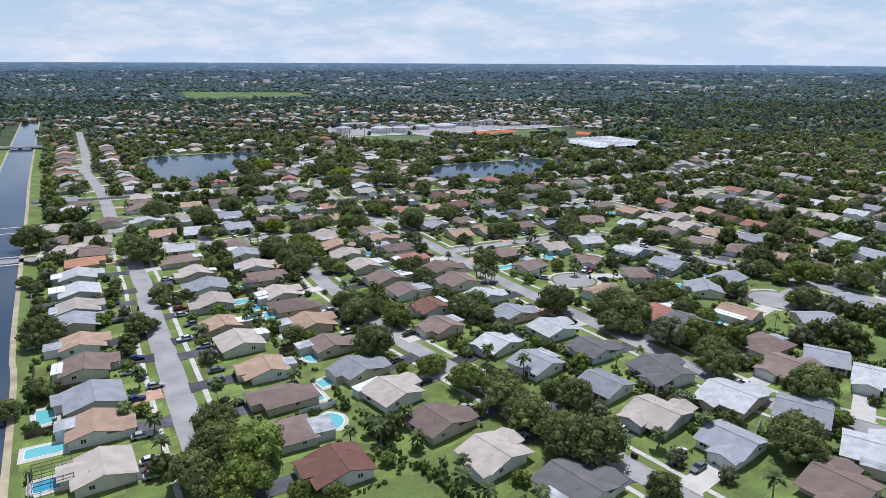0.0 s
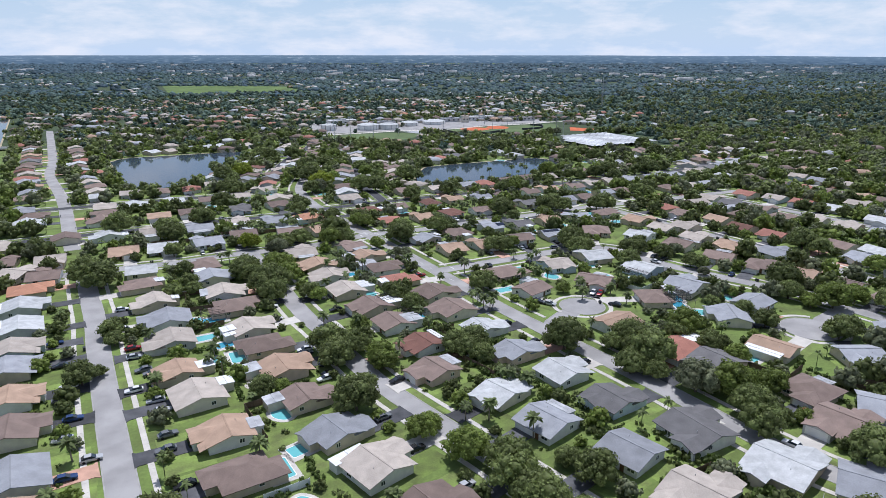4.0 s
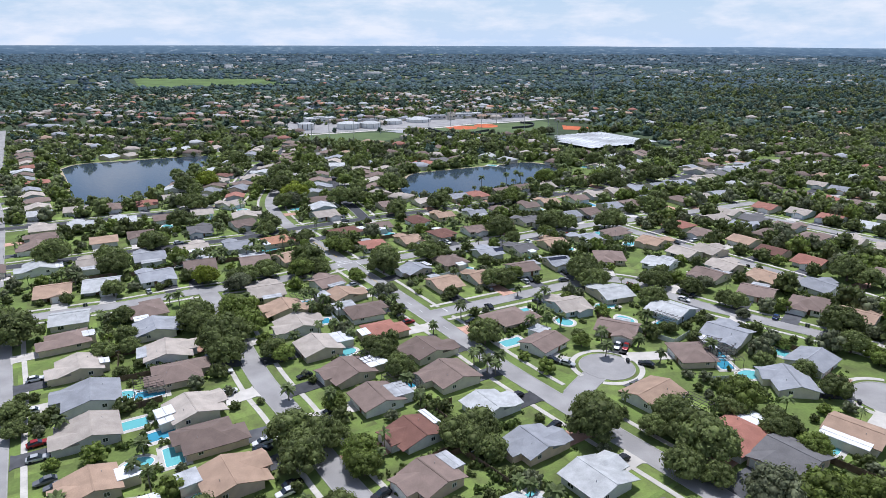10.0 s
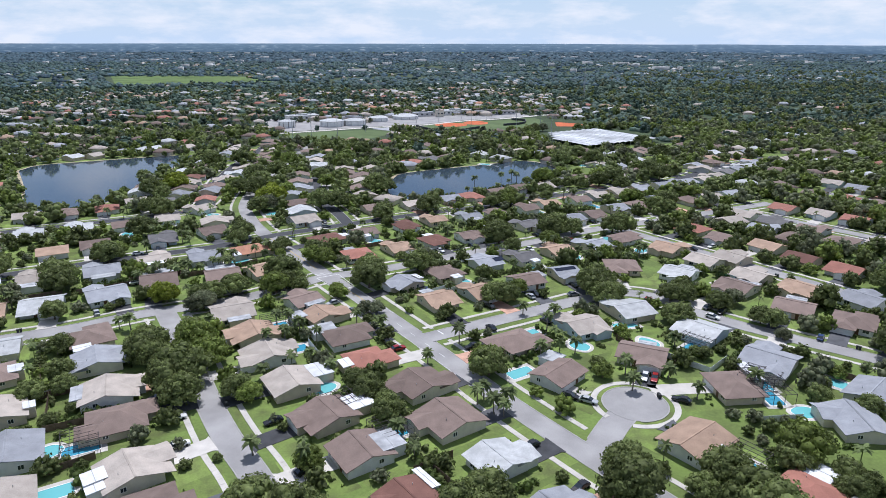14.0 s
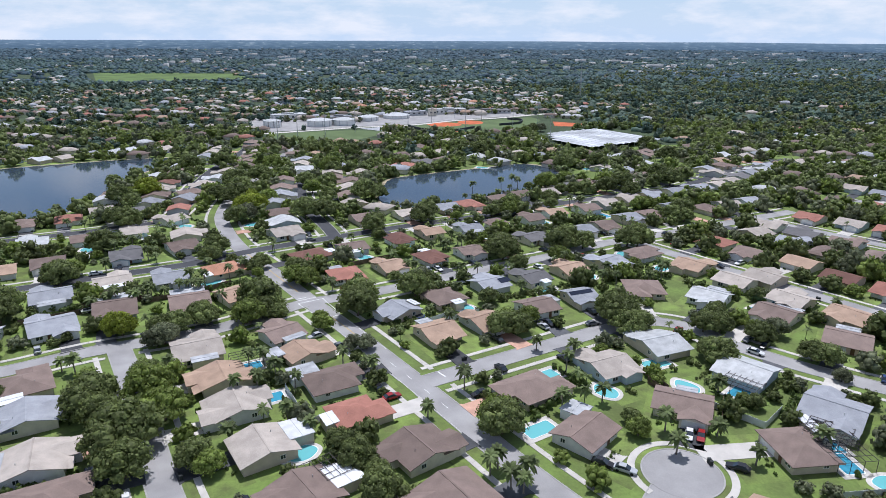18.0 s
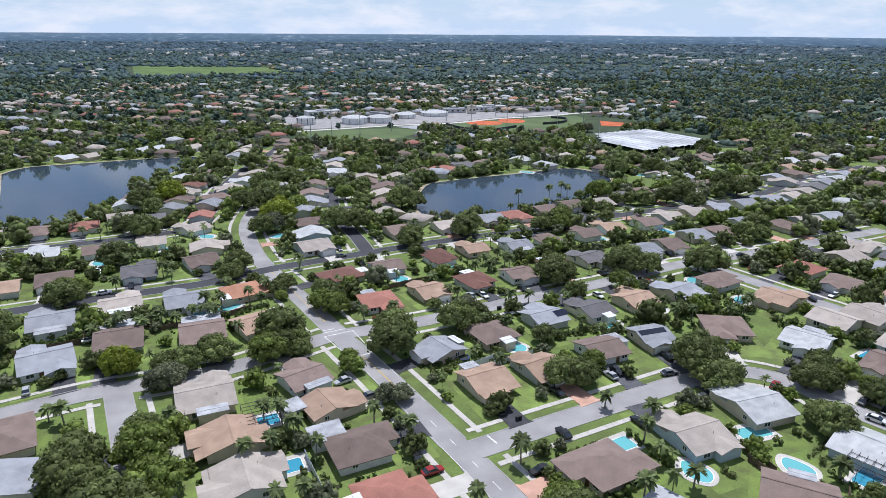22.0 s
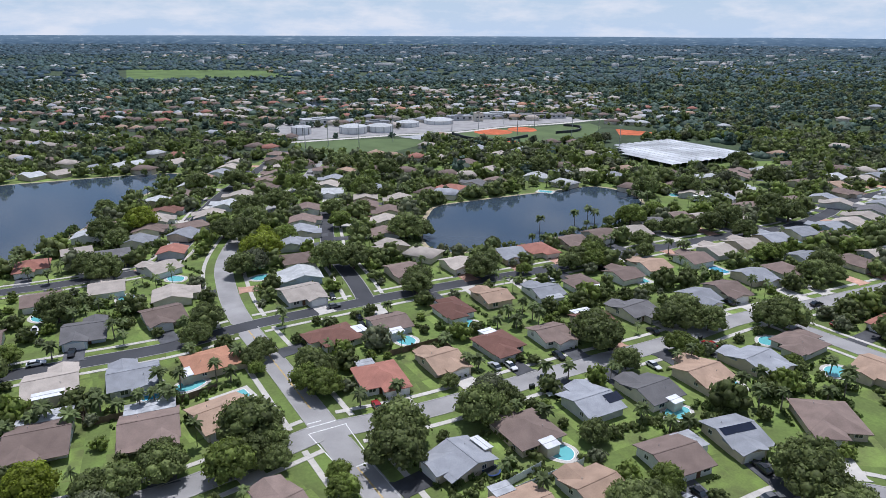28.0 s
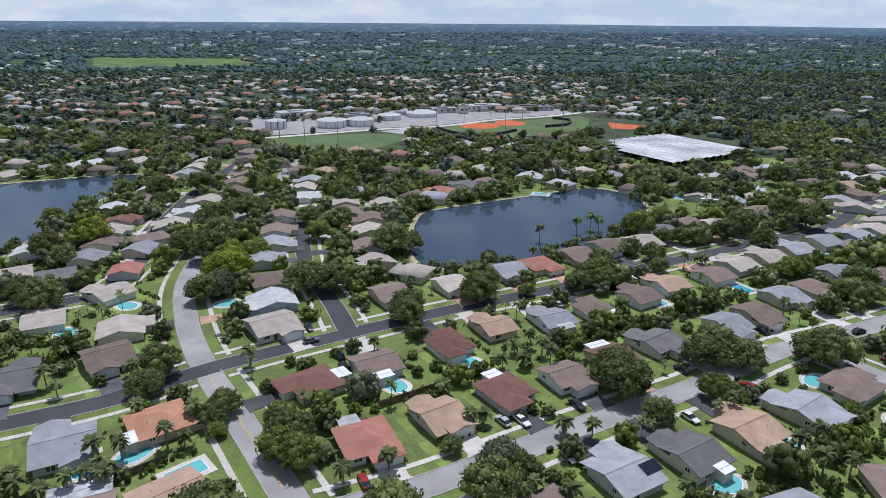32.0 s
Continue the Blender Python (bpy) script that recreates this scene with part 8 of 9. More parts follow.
palm(-46.0, 366.7, 5.3, 2.8)
palm(-39.0, 391.0, 5.3, 2.6)
palm(-25.1, 386.5, 3.6, 2.5)
palm(-66.9, 388.4, 3.7, 2.6)
palm(-57.4, 355.7, 4.8, 2.3)
palm(-72.1, 345.9, 3.9, 2.8)
palm(8.5, 374.5, 3.3, 2.8)
palm(-61.5, 354.5, 5.7, 3.0)
palm(-137.2, 533.0, 4.3, 2.6)
palm(-138.8, 546.2, 4.8, 2.7)
palm(-135.9, 548.9, 5.9, 2.7)
palm(-135.4, 554.5, 4.0, 2.9)
palm(-126.0, 551.4, 4.6, 2.6)
palm(-124.4, 548.5, 5.2, 2.1)
palm(-124.7, 468.8, 5.4, 2.7)
palm(-126.0, 445.9, 4.6, 2.6)
palm(2.0, 451.3, 4.5, 2.3)
palm(3.6, 437.6, 4.7, 2.1)
palm(147.0, 523.7, 4.6, 2.7)
palm(160.8, 545.6, 4.4, 2.6)
palm(153.5, 526.7, 5.9, 2.9)
palm(69.1, 474.4, 3.6, 2.8)
palm(76.4, 479.7, 4.9, 2.1)
palm(49.5, 463.2, 4.2, 2.3)
palm(54.2, 464.7, 3.4, 2.6)
palm(31.6, 453.0, 5.8, 2.4)
palm(101.3, 450.0, 5.6, 2.7)
palm(119.9, 541.0, 3.6, 2.9)
palm(118.6, 529.9, 4.9, 2.9)
palm(120.7, 546.8, 5.2, 2.8)
palm(123.5, 535.2, 4.2, 2.8)
palm(106.2, 446.8, 5.8, 2.9)
palm(47.9, 425.7, 4.4, 2.8)

# ---- single things in the gardens and streets ----
def boat(x, y, turn):
    """A small white motor boat on its trailer."""
    b = thing("boat", x, y, 0.0, turn, "small white motor boat parked on a trailer", "boat", "boats on trailers")
    rows = [(-2.9, 0.75, 0.95, 1.25), (-1.5, 0.62, 1.05, 1.28), (0.6, 0.60, 1.0, 1.34), (2.0, 0.72, 0.66, 1.42), (3.0, 1.0, 0.12, 1.5)]
    v = [p for py, lo, hw, hi in rows for p in ((0, py, lo), (-hw, py, (lo + hi) / 2), (-hw * 1.05, py, hi), (hw * 1.05, py, hi), (hw, py, (lo + hi) / 2))]
    f = [(i * 5 + k, i * 5 + (k + 1) % 5, i * 5 + 5 + (k + 1) % 5, i * 5 + 5 + k) for i in range(4) for k in range(5)] + [(4, 3, 2, 1, 0), (20, 21, 22, 23, 24)]
    part("hull", mesh_of("hull", v, f, WHITE), b)
    part("cockpit", Bag().box(-0.7, -2.2, 1.3, 0.7, 0.5, 1.36).mesh("cockpit", RUBBER), b)
    part("windscreen", Bag().slab([(-0.7, 0.55, 1.34), (0.7, 0.55, 1.34), (0.6, 0.2, 1.85), (-0.6, 0.2, 1.85)], 0.04).mesh("windscreen", PANE), b)
    part("outboard", Bag().box(-0.22, -3.3, 0.7, 0.22, -2.85, 1.75).mesh("outboard", RUBBER), b)
    part("trailer", Bag().box(-0.8, -2.6, 0.42, -0.7, 2.2, 0.52).box(0.7, -2.6, 0.42, 0.8, 2.2, 0.52).box(-0.8, -0.8, 0.42, 0.8, -0.7, 0.70).box(-0.05, 2.1, 0.42, 0.05, 4.0, 0.52).box(-0.6, 1.2, 0.42, 0.6, 1.3, 0.75).mesh("trailer", METAL), b)
    for sx in (-0.92, 0.92):
        part("wheel", shared("wheel", car_wheel), b, pose(sx, -0.75, 0.33))


boat(-108.9, 388.4, 25)
boat(-86.8, 334.7, -60)


def trampoline(x, y):
    t = thing("trampoline", x, y, 0, 0, "round black garden trampoline on steel legs", "trampoline")
    ring = [(math.cos(k * math.tau / 24), math.sin(k * math.tau / 24)) for k in range(24)]
    part("mat", Bag().prism([(1.55 * a, 1.55 * b) for a, b in ring], 0.78, 0.80).mesh("mat", RUBBER), t)
    rim = [(r * a, r * b, h) for r, h in ((1.55, 0.85), (1.95, 0.85), (1.55, 0.79), (1.95, 0.79)) for a, b in ring]
    part("pad", mesh_of("pad", rim, [(i, 24 + i, 24 + (i + 1) % 24, (i + 1) % 24) for i in range(24)] + [(24 + i, 72 + i, 72 + (i + 1) % 24, 24 + (i + 1) % 24) for i in range(24)], CAR["blue"]), t)
    for k in range(6):
        a = k * math.tau / 6
        part("leg", shared("tleg", lambda: Bag().tube((0, 0, 0), (0, 0, 0.8), 0.03, 0.03, 6).mesh("leg", METAL)), t, pose(1.8 * math.cos(a), 1.8 * math.sin(a), 0))


trampoline(14.3, 319.9)


def motorhome(x, y, turn):
    m = thing("motorhome", x, y, 0.05, turn, "large white and black motorhome parked by the kerb", "motorhome")
    part("body", Bag().box(-1.2, -4.6, 0.5, 1.2, 3.6, 3.2).slab([(-1.2, 3.6, 0.5), (1.2, 3.6, 0.5), (1.15, 4.5, 0.5), (-1.15, 4.5, 0.5)], 0.1).box(-1.15, 3.6, 0.5, 1.15, 4.5, 1.5).mesh("body", WHITE), m)
    part("windscreen", Bag().slab([(-1.1, 4.48, 1.5), (1.1, 4.48, 1.5), (1.1, 3.62, 2.8), (-1.1, 3.62, 2.8)], 0.06).mesh("windscreen", PANE), m)
    for sx in (-1.204, 1.204):
        part("side_band", Bag().box(sx - 0.015, -4.4, 1.6, sx + 0.015, 3.4, 2.4).mesh("side_band", RUBBER), m)
        for wy in (-2.6, 2.9):
            part("wheel", shared("wheel", car_wheel), m, pose(sx * 0.85, wy, 0.45) @ Matrix.Diagonal((1.2, 1.35, 1.35, 1)))
    part("roof_unit", Bag().box(-0.5, -2, 3.2, 0.5, -0.8, 3.5).box(-0.3, 0.6, 3.2, 0.3, 1.2, 3.4).mesh("roof_unit", METAL), m)


motorhome(149.9, 530.9, 65)


def lattice_tower(x, y, h):
    t = thing("radio_tower", x, y, 0, 20, "thin grey lattice radio tower above the woods", "tower", "radio towers")
    for k in range(3):
        a = k * math.tau / 3
        part("leg", Bag().tube((1.6 * math.cos(a), 1.6 * math.sin(a), 0), (0.5 * math.cos(a), 0.5 * math.sin(a), h), 0.22, 0.14, 5).mesh("leg", METAL), t)
    brace = Bag()
    for j in range(int(h / 3)):
        r0, r1 = 1.6 - 1.1 * j * 3 / h, 1.6 - 1.1 * (j + 1) * 3 / h
        for k in range(3):
            a, b = k * math.tau / 3, (k + 1) * math.tau / 3
            brace.tube((r0 * math.cos(a), r0 * math.sin(a), j * 3), (r1 * math.cos(b), r1 * math.sin(b), j * 3 + 3), 0.08, 0.08, 4)
    part("bracing", brace.mesh("bracing", METAL), t)


lattice_tower(308, 1079, 48)
for x, y, h in ((56.4, 482.3, 6.5), (73.9, 490.7, 6.5), (81.2, 496.0, 7.0), (84.1, 494.1, 6.0), (-133, 560.0, 8.0), (-134.1, 569.5, 7.5), (-132, 552.0, 7.0), (-139.6, 499, 7.0), (-141.6, 442.0, 8.0), (-139.6, 436.2, 7.0), (-131.4, 441.8, 7.5)):
    palm(x, y, h, 3.0)

# ---- woods and gardens that nobody could count ----
CELL, GX0, GY0, GNX, GNY = 2.0, -520.0, -300.0, 560, 660
taken = np.zeros((GNX, GNY), bool)


def block(x, y, r):
    i0, j0 = int((x - r - GX0) / CELL), int((y - r - GY0) / CELL)
    i1, j1 = int((x + r - GX0) / CELL) + 1, int((y + r - GY0) / CELL) + 1
    taken[max(i0, 0):max(i1, 0), max(j0, 0):max(j1, 0)] = True


for name, line in LINES.items():
    for px, py in along(ROADS[name][2], 2.0):
        block(px, py, ROADS[name][0] / 2 + 2.0)
for cx, cy in ((60.5, 240.2), (129, 217.5)):
    block(cx, cy, 15)
for ob in [o for o in scene.objects if o.name.startswith("house") and o.parent is None]:
    m = ob.matrix_basis
    for ly in range(-6, 8, 2):
        for lx in range(-6, 7, 2):
            q = m @ Vector((lx, ly, 0))
            block(q.x, q.y, 1.2)
for px, py, pr in POOLS:
    block(px, py, pr)
for lake in (LAKE_E, LAKE_W):
    lo, hi = lake.min(0), lake.max(0)
    gx, gy = np.meshgrid(np.arange(lo[0] - 4, hi[0] + 4, 2), np.arange(lo[1] - 4, hi[1] + 4, 2), indexing="ij")
    inside = np.zeros(gx.shape, bool)
    for (x0, y0), (x1, y1) in zip(lake, np.roll(lake, -1, 0)):
        cross = ((y0 > gy) != (y1 > gy)) & (gx < (x1 - x0) * (gy - y0) / (y1 - y0 + 1e-9) + x0)
        inside ^= cross
    for px, py in zip(gx[inside], gy[inside]):
        block(px, py, 3)
for px, py in along([(130, -276), (-60, 72), (-107, 158), (-126, 190), (-219, 359), (-304, 513), (-520, 913)], 3):
    for o in range(-32, 8, 3):
        block(px + o * 0.88, py + o * 0.48, 2)
for x0, y0, x1, y1 in KEEP_CLEAR:
    block((x0 + x1) / 2, (y0 + y1) / 2, 0)
    taken[int((x0 - GX0) / CELL):int((x1 - GX0) / CELL), int((y0 - GY0) / CELL):int((y1 - GY0) / CELL)] = True
for px, py, pr in TREES:
    block(px, py, pr * 0.7)


def free(x, y):
    i, j = int((x - GX0) / CELL), int((y - GY0) / CELL)
    return not (0 <= i < GNX and 0 <= j < GNY and taken[i, j])


def in_view(x, y, margin=0.09):
    a = math.atan2(x, y + 40)
    return -0.66 - margin < a < 0.66 + margin


def scatter(name, places, shapes, mat, label, category):
    """Joins copies of a few shapes, turned and sized, into one mesh of stuff."""
    if not places:
        return
    vs, fs, o = [], [], 0
    for k, (x, y, r, h) in enumerate(places):
        v, f = shapes[k % len(shapes)]
        a = (x * 3.7 + y * 1.9) % math.tau
        c, s = math.cos(a), math.sin(a)
        w = v * np.array([r, r, h])
        vs.append(np.stack([w[:, 0] * c - w[:, 1] * s + x, w[:, 0] * s + w[:, 1] * c + y, w[:, 2]], 1))
        fs.append(f + o)
        o += len(v)
    tagged(new(name, mesh_np(name, np.concatenate(vs), np.concatenate(fs), mat)), label, category, kind="stuff")


rnd = random.Random(11)
MIDS = [crown_arrays(np.random.RandomState(70 + k), 11, 110, 0.12, sphere=ICO1, lobe=(0.24, 0.36), dome=0.58) for k in range(8)]
LUMP = [(ICO1[0] * (1 + np.random.RandomState(k).uniform(-0.25, 0.25, (len(ICO1[0]), 1))) * np.array([1, 1, 0.8]), ICO1[1]) for k in range(6)]
# lawns of single gardens, each of its own green
lawn_v, lawn_f, laid = [], [], []
for ob in [o for o in scene.objects if o.name.startswith("house") and o.parent is None]:
    m = ob.matrix_basis
    for x0, x1, y0, y1 in ((-8.2, -0.2, 4.0, 15.5), (0.2, 8.2, 4.0, 15.5), (-8.2, 8.2, -14.5, 3.6)):
        x0, x1, y0, y1 = x0 + rnd.uniform(-0.5, 0.5), x1 + rnd.uniform(-0.5, 0.5), y0, y1 + rnd.uniform(-1, 0)
        c, reach = m @ Vector(((x0 + x1) / 2, (y0 + y1) / 2, 0)), math.hypot(x1 - x0, y1 - y0) / 2
        # neighbouring lawns that overlap lie at levels of their own
        used = {q for px, py, pr, q in laid if math.hypot(px - c.x, py - c.y) < pr + reach}
        level = min(q for q in range(len(used) + 1) if q not in used)
        laid.append((c.x, c.y, reach, level))
        lift = 0.014 + 0.0016 * level
        lawn_f.append(tuple(range(len(lawn_v), len(lawn_v) + 4)))
        lawn_v += [tuple(m @ Vector((px, py, lift))) for px, py in ((x0, y0), (x1, y0), (x1, y1), (x0, y1))]
tagged(new("garden_lawns", mesh_of("garden_lawns", lawn_v, lawn_f, YARDS)), "patchwork of green and dry garden lawns round the houses", "lawns", kind="stuff")
# hedges along back and side boundaries, shrubs along house walls
shrubs = {"hedge": [], "oak": []}
for ob in [o for o in scene.objects if o.name.startswith("house") and o.parent is None]:
    m = ob.matrix_basis
    if abs(m.translation.x) > 230 or m.translation.y > 520 or m.translation.y < 60:
        continue
    spots = []
    if rnd.random() < 0.6:
        tall, kind = rnd.uniform(0.8, 1.7), rnd.choice(("hedge", "oak", "hedge"))
        spots += [(q * 1.15 - 8.5, -13.2 + rnd.uniform(-0.5, 0.5), tall * rnd.uniform(0.75, 1.35), kind) for q in range(15) if rnd.random() < 0.9]
    for side in (-1, 1):
        if rnd.random() < 0.4:
            tall, kind, first = rnd.uniform(0.6, 1.5), rnd.choice(("hedge", "oak", "hedge")), rnd.choice((-13, -6))
            spots += [(side * 7.9 + rnd.uniform(-0.4, 0.4), first + q * 1.1, tall * rnd.uniform(0.7, 1.3), kind) for q in range(rnd.randint(6, 14)) if rnd.random() < 0.9]
    for _ in range(7):
        spots.append((rnd.uniform(-6, 6), rnd.uniform(6.9, 8.3), rnd.uniform(0.35, 0.85), "hedge"))
    for _ in range(4):
        spots.append((rnd.uniform(-7, 7), -rnd.uniform(8.5, 12), rnd.uniform(0.6, 1.8), "oak"))
    for lx, ly, r, kind in spots:
        q = m @ Vector((lx, ly, 0))
        if all(math.hypot(q.x - px, q.y - py) > 4.6 for px, py, pr in POOLS) and clear_of_roads(q.x, q.y, None, 3.0):
            shrubs[kind].append((q.x, q.y, r, r * rnd.uniform(1.0, 1.6)))
SHRUB = [crown_arrays(np.random.RandomState(120 + k), 2, 12, 0.26, flat=0.7, sphere=ICO1, lobe=(0.42, 0.6)) for k in range(6)]
SHRUB = [(v - np.array([0, 0, 0.22]), f) for v, f in SHRUB]
for kind, places in shrubs.items():
    scatter("shrubs_" + kind, places, SHRUB, HEDGE if kind == "hedge" else OAK, "clipped and wild green shrubs round the houses", "shrubs")
ESTATE = {c: [] for c in "ebgwtr"}
HOMES = np.array([o.matrix_basis.translation[:2] for o in scene.objects if o.name.startswith("house") and o.parent is None])
for _ in range(1500):
    x, y = rnd.uniform(-560, 640), rnd.uniform(430, 935)
    d = (y * 0.9 + x * 0.35) % 46
    x, y = x + (38 - d) * 0.36, y + (38 - d) * 0.93
    if in_view(x, y) and free(x, y) and (y < 615 or not wild(x, y) or rnd.random() < 0.12) and x > -0.55 * y - 60 and np.min(np.hypot(HOMES[:, 0] - x, HOMES[:, 1] - y)) > 15.5 and (y > 600 or clear_of_roads(x, y, None, 9)):
        ESTATE[rnd.choices("ebgwtr", (30, 28, 16, 10, 10, 6))[0]].append((x, y, rnd.uniform(5.6, 7.2), rnd.uniform(4.5, 5.2)))
        block(x, y, 7.5)
groups = {"oak": [], "olive": [], "lush": []}
small, wide = {"oak": [], "olive": [], "lush": []}, {"oak": [], "olive": [], "lush": []}
tries, count = 0, 0
# street and garden trees beside single houses
for ob in [o for o in scene.objects if o.name.startswith("house") and o.parent is None]:
    m = ob.matrix_basis
    hx, hy = m.translation.x, m.translation.y
    outer = hy > 330 or hx > 110 or hx < -135
    for lx, ly, chance, lo, hi in ((-5.5, 11.5, 0.5, 2.4, 4.6), (5.5, 11.5, 0.5, 2.4, 4.6), (-6.5, -11.0, 0.7, 3.0, 5.8), (6.0, -11.5, 0.7, 3.0, 5.8), (8.6, 0.0, 0.3, 2.0, 3.4)):
        if rnd.random() < chance * (1.0 if outer else 0.45):
            q = m @ Vector((lx + rnd.uniform(-1.5, 1.5), ly + rnd.uniform(-1.5, 1.5), 0))
            r = rnd.uniform(lo, hi) * (1.3 if hy > 420 else 1.15 if outer else 0.8)
            if clear_of_roads(q.x, q.y, None, 1.5) and free(q.x, q.y) and all(math.hypot(q.x - px, q.y - py) > 3.5 + r * 0.7 for px, py, pr in POOLS) and all(math.hypot(q.x - px, q.y - py) > (r + pr) * 0.6 for px, py, pr in TREES):
                kind = rnd.choices(("oak", "olive", "lush"), (6, 2.2, 2.4))[0]
                (small if q.y > 420 else groups)[kind].append((q.x, q.y, r, r * rnd.uniform(0.95, 1.25)))
                block(q.x, q.y, r * 0.6)
while count < MID_TREES and tries < 160000:
    tries += 1
    y = 100 + 650 * math.sqrt(rnd.random())
    x = (rnd.random() * 2 - 1) * (y + 60) * 0.82
    if not in_view(x, y) or not free(x, y):
        continue
    far = y > 430 or x > 130 or x < -150
    if far and noise.noise((x * 0.022, y * 0.022, 3.0)) < (-0.28 if y < 480 else -0.22):
        continue
    r = (rnd.uniform(2.2, 3.6) if rnd.random() < 0.3 else rnd.uniform(3.9, 7.0)) if far else (rnd.uniform(1.6, 2.6) if rnd.random() < 0.7 else rnd.uniform(2.6, 4.2))
    kind = rnd.choices(("oak", "olive", "lush"), (6, 2.2, 2))[0]
    (wide if y > 560 else small if y > 400 else groups)[kind].append((x, y, r, r * rnd.uniform(0.95, 1.25)))
    block(x, y, r * (0.42 if far else 0.6))
    count += 1
LESS = [crown_arrays(np.random.RandomState(170 + k), 7, 34, 0.16, sphere=ICO1, lobe=(0.28, 0.40), dome=0.52) for k in range(8)]
THIN = [crown_arrays(np.random.RandomState(190 + k), 3, 12, 0.26, sphere=ICO1, lobe=(0.36, 0.50), dome=0.44) for k in range(8)]
for kind in groups:
    tone = {"oak": "dark green", "olive": "olive-green", "lush": "bright green"}[kind]
    scatter("garden_trees_" + kind, groups[kind], MIDS, TREE_MAT[kind], "mass of %s garden trees among the houses" % tone, "trees")
    scatter("suburb_trees_" + kind, small[kind], LESS, TREE_MAT[kind], "%s trees standing close between far houses" % tone, "trees")
    scatter("lakeside_trees_" + kind, wide[kind], THIN, TREE_MAT[kind], "%s trees beyond the lakes" % tone, "trees")
# slim palms in back gardens
FAN = []
for k in range(4):
    fv, ff = frond_arrays(np.random.RandomState(30 + k), 13, 1.0, 0.5)
    stem = np.array([(0.05 * math.cos(a), 0.05 * math.sin(a), z) for z in (-2.2, 0) for a in (0, 2.1, 4.2)])
    FAN.append((np.concatenate([fv, stem]) * np.array([1, 1, 0.8]) + np.array([0, 0, 1.76]), np.concatenate([ff, np.array([(0, 1, 4), (0, 4, 3), (1, 2, 5), (1, 5, 4), (2, 0, 3), (2, 3, 5)]) + len(fv)])))
slim = []
while len(slim) < 260:
    y = 110 + 480 * math.sqrt(rnd.random())
    x = (rnd.random() * 2 - 1) * min(230, (y + 60) * 0.8)
    if in_view(x, y) and free(x, y):
        r = rnd.uniform(1.5, 2.5)
        slim.append((x, y, r, r * rnd.uniform(0.9, 1.6)))
scatter("garden_palms", slim, FAN, FROND, "slim green palms scattered through the back gardens", "palms")

# ---- the far suburb and woods ----
belt = [(x + rnd.uniform(-3, 3), 912 + 0.03 * x + rnd.uniform(-5, 5), rnd.uniform(3.5, 5.5), rnd.uniform(4.5, 6.5)) for x in range(-150, 240, 4)]
belt += [(x + rnd.uniform(-4, 4), 872 + 0.1 * x + rnd.uniform(-8, 8), rnd.uniform(2.6, 4.2), rnd.uniform(3.0, 5.0)) for x in range(-110, 60, 11)]
scatter("school_tree_belt", belt, LESS, OAK, "dark tree belt behind the school", "trees")
def spots(count, y0, y1, power, radius, tall, keep=lambda x, y: True, side=-1.0):
    out = []
    while len(out) < count:
        y = y0 + (y1 - y0) * rnd.random() ** power
        x = rnd.uniform(side, 1) * (y + 60) * 0.8
        if in_view(x, y) and free(x, y) and not in_meadow(x, y) and keep(x, y):
            r = rnd.uniform(*radius)
            out.append((x, y, r, r * rnd.uniform(*tall)))
    return out


def patchy(x, y):
    return noise.noise((x * 0.012, y * 0.012, 7.0)) > -0.22


def rows(x, y):
    return (y * 0.9 + x * 0.35) % 46 < 29


# farther woods take bluer leaf colours, tinted to look hazy
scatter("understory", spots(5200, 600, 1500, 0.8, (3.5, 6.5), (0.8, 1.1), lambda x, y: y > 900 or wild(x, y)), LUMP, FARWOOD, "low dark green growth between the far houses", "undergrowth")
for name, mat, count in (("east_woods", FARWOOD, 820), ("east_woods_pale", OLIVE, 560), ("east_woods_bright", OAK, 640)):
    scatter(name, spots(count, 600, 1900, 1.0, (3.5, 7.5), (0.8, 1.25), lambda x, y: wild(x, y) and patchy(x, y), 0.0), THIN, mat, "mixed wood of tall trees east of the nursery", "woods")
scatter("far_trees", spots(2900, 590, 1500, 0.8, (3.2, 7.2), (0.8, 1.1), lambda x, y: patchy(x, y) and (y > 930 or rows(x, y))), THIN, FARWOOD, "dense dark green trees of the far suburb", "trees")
scatter("pale_far_trees", spots(900, 590, 1500, 0.8, (3.0, 6.5), (0.8, 1.1), patchy), THIN, OLIVE, "greyish green trees of the far suburb", "trees")
scatter("bright_far_trees", spots(1100, 560, 1300, 0.8, (2.8, 6.0), (0.8, 1.2)), THIN, OAK, "brighter green trees among far houses", "trees")
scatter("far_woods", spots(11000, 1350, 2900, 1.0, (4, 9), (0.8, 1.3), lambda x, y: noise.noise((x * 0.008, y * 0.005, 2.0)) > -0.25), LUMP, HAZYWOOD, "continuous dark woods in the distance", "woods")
scatter("far_woods_dark", spots(2600, 1350, 2900, 1.1, (4, 12), (0.6, 1.0)), LUMP, DISTANT, "woods in the distance tinted bluish green for haze", "woods")
scatter("distant_woods", spots(12000, 2700, 4800, 1.0, (7, 20), (0.45, 0.8)), LUMP, DISTANT, "dark woods near the horizon with haze blue in their leaf colour", "woods")
far_all = []
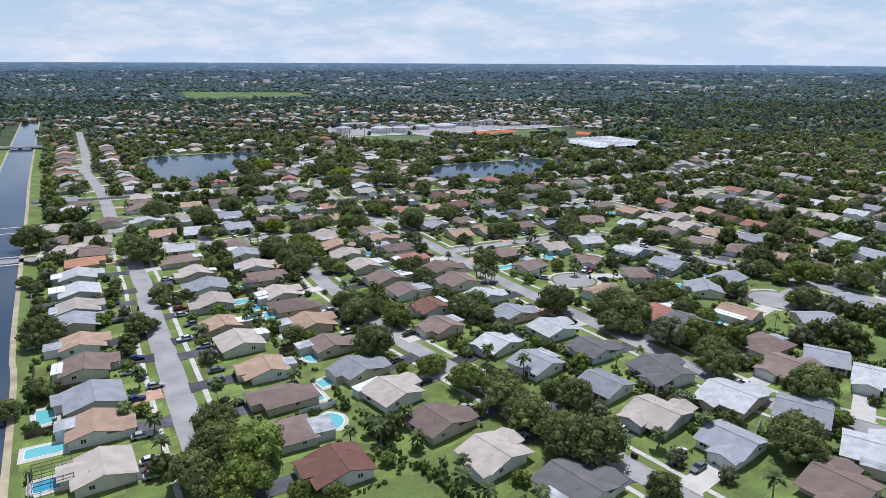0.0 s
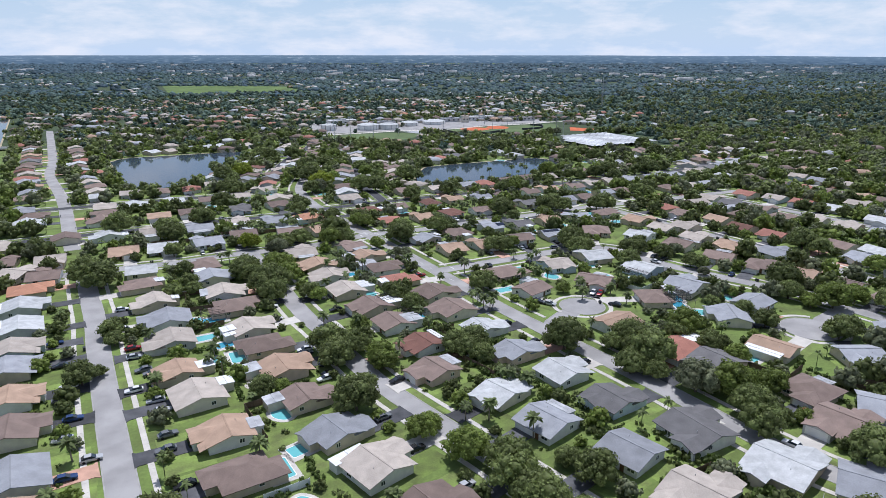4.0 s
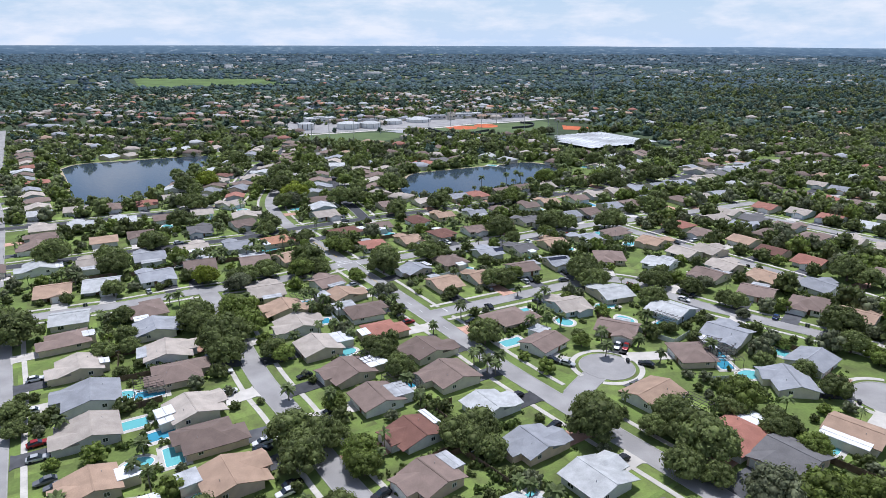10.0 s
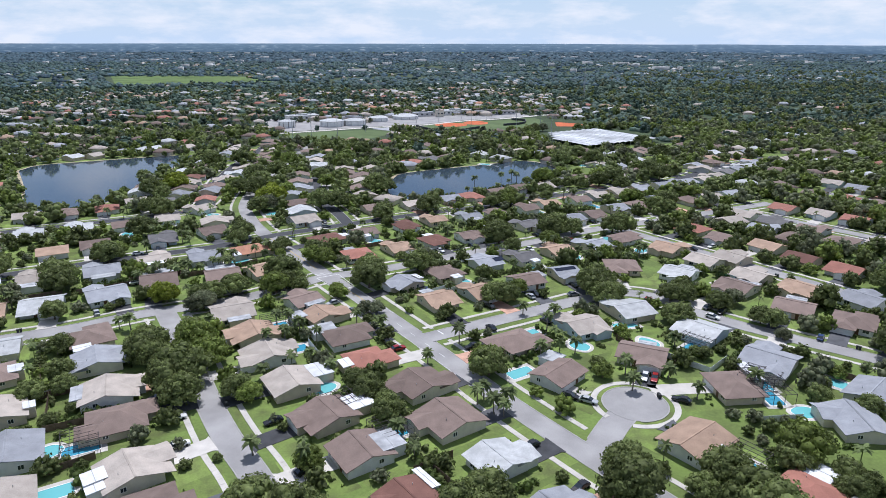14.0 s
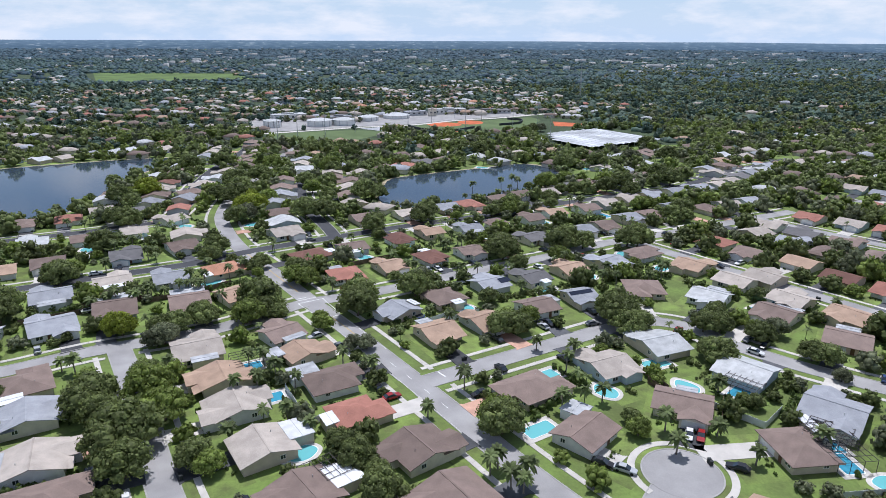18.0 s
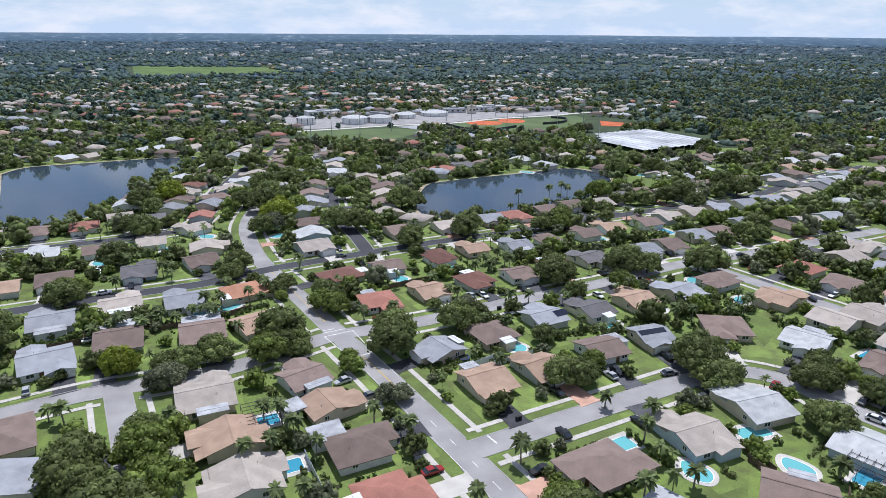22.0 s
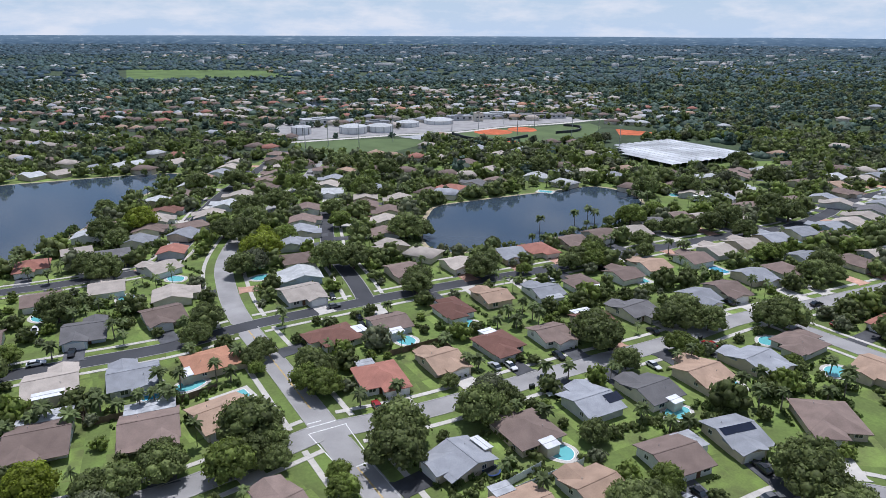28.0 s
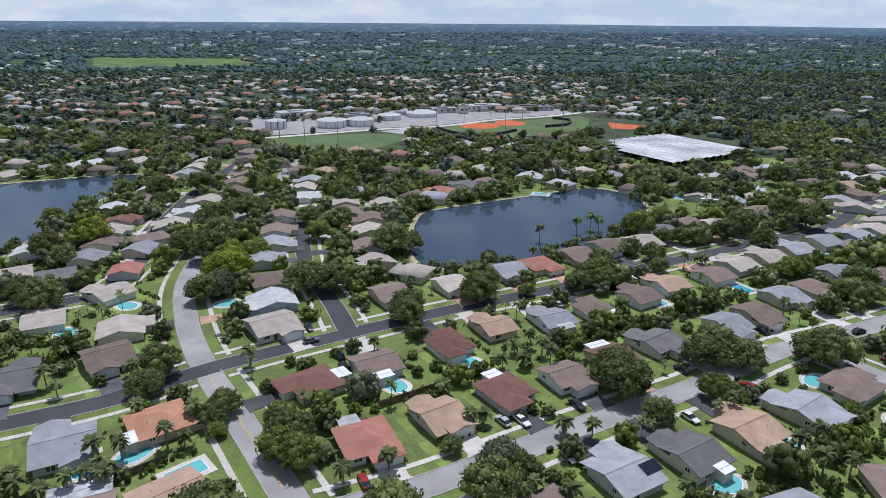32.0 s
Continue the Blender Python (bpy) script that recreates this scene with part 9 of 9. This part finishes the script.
for colour, count in (("e", 140), ("r", 25), ("w", 45), ("g", 40), ("b", 80), ("o", 6), ("t", 34)):
    found = []
    while len(found) < count:
        if rnd.random() < 0.62:
            x, row = rnd.uniform(-470, 270), rnd.randint(0, 11)
            y = 940 + row * 29 + rnd.uniform(-4, 4) + x * 0.12
            if noise.noise((x * 0.009, y * 0.012, 9.0)) < -0.12:
                continue
        else:
            y = 610 + 1900 * rnd.random() ** 1.4
            x = rnd.uniform(-1, 1) * (y + 60) * 0.8
            if wild(x, y) and rnd.random() < 0.82 or noise.noise((x * 0.006, y * 0.006, 1.0)) < 0.05:
                continue
        if in_view(x, y) and free(x, y) and not in_meadow(x, y):
            found.append((x, y, rnd.uniform(5.5, 8.0), rnd.uniform(4.6, 5.6)))
    while colour in "we" and len(found) < count + 130:
        y = 1380 + 2000 * rnd.random() ** 1.3
        x = rnd.uniform(-1, 1) * (y + 60) * 0.78
        y = round(y / 60) * 60 + rnd.uniform(-6, 6)
        if not in_meadow(x, y) and noise.noise((x * 0.003, y * 0.003, 5.0)) > 0.1:
            found.append((x, y, rnd.uniform(4.5, 8.0), rnd.uniform(5.5, 7.0)))
    far_all += found + ESTATE.get(colour, [])
    scatter("far_roofs_" + colour, found + ESTATE.get(colour, []), [FAR_ROOF], ROOF[colour], "far houses with %s roofs among the trees" % ROOF_WORD[colour], "houses")
# trees in the gardens of the far houses
CLUMP = [crown_arrays(np.random.RandomState(210 + k), 3, 10, 0.3, sphere=ICO1, lobe=(0.42, 0.58)) for k in range(6)]
yard = {"oak": [], "olive": []}
for x, y, r, h in far_all:
    for dx, dy, chance in ((-5.5, -8.0, 0.75), (5.0, -8.5, 0.75), (9.5, 0.0, 0.6)):
        if y > 470 and rnd.random() < chance:
            q = rnd.uniform(2.4, 4.4)
            yard[rnd.choice(("oak", "oak", "olive"))].append((x + dx + rnd.uniform(-1.5, 1.5), y + dy + rnd.uniform(-1.5, 1.5), q, q * rnd.uniform(1.0, 1.35)))
for kind, places in yard.items():
    scatter("far_garden_trees_" + kind, places, CLUMP, TREE_MAT[kind], "green garden trees in front of the far houses", "trees")
halls = []
while len(halls) < 110:
    y = 1900 + 2700 * rnd.random()
    x = rnd.uniform(-1, 1) * (y + 60) * 0.75
    halls.append((x, y, rnd.uniform(8, 24), rnd.uniform(8, 12)))
SHED = (FAR_WALL[0] * np.array([1.1, 0.6, 1.9]), np.concatenate([FAR_WALL[1], np.array([(4, 5, 6), (4, 6, 7)])]))
scatter("far_halls", halls, [SHED], ROOF["w"], "distant white warehouse roofs above the trees", "warehouses")

# the suburb goes on to the south and west of the flight
south = {c: [] for c in "ebgt"}
for name in ("street_west", "street_middle", "main_road", "street_cross", "street_east", "street_far_east"):
    path = along(ROADS[name][2], 15.5)
    for side in (17.5, -17.5):
        for px, py in offset(path, side):
            if py < 100 and free(px, py) and clear_of_roads(px, py, None, 9):
                south[rnd.choice("ebgt")].append((px, py, rnd.uniform(5.6, 6.6), rnd.uniform(4.4, 5.0)))
                block(px, py, 7)
for colour, found in south.items():
    far_all += found
    scatter("south_houses_" + colour, found, [FAR_ROOF], ROOF[colour], "plain low houses with %s roofs" % ROOF_WORD[colour], "houses")
green = []
while len(green) < 1500:
    x, y = rnd.uniform(-480, 560), rnd.uniform(-290, 480)
    if not in_view(x, y, -0.02) and free(x, y):
        r = rnd.uniform(2.4, 5.5)
        green.append((x, y, r, r * rnd.uniform(0.9, 1.3)))
scatter("outer_trees", green, THIN, OAK, "green trees of the surrounding suburb", "trees")
scatter("far_walls", far_all, [FAR_WALL], WALL[0], "pale walls of the far houses under their eaves", "walls")
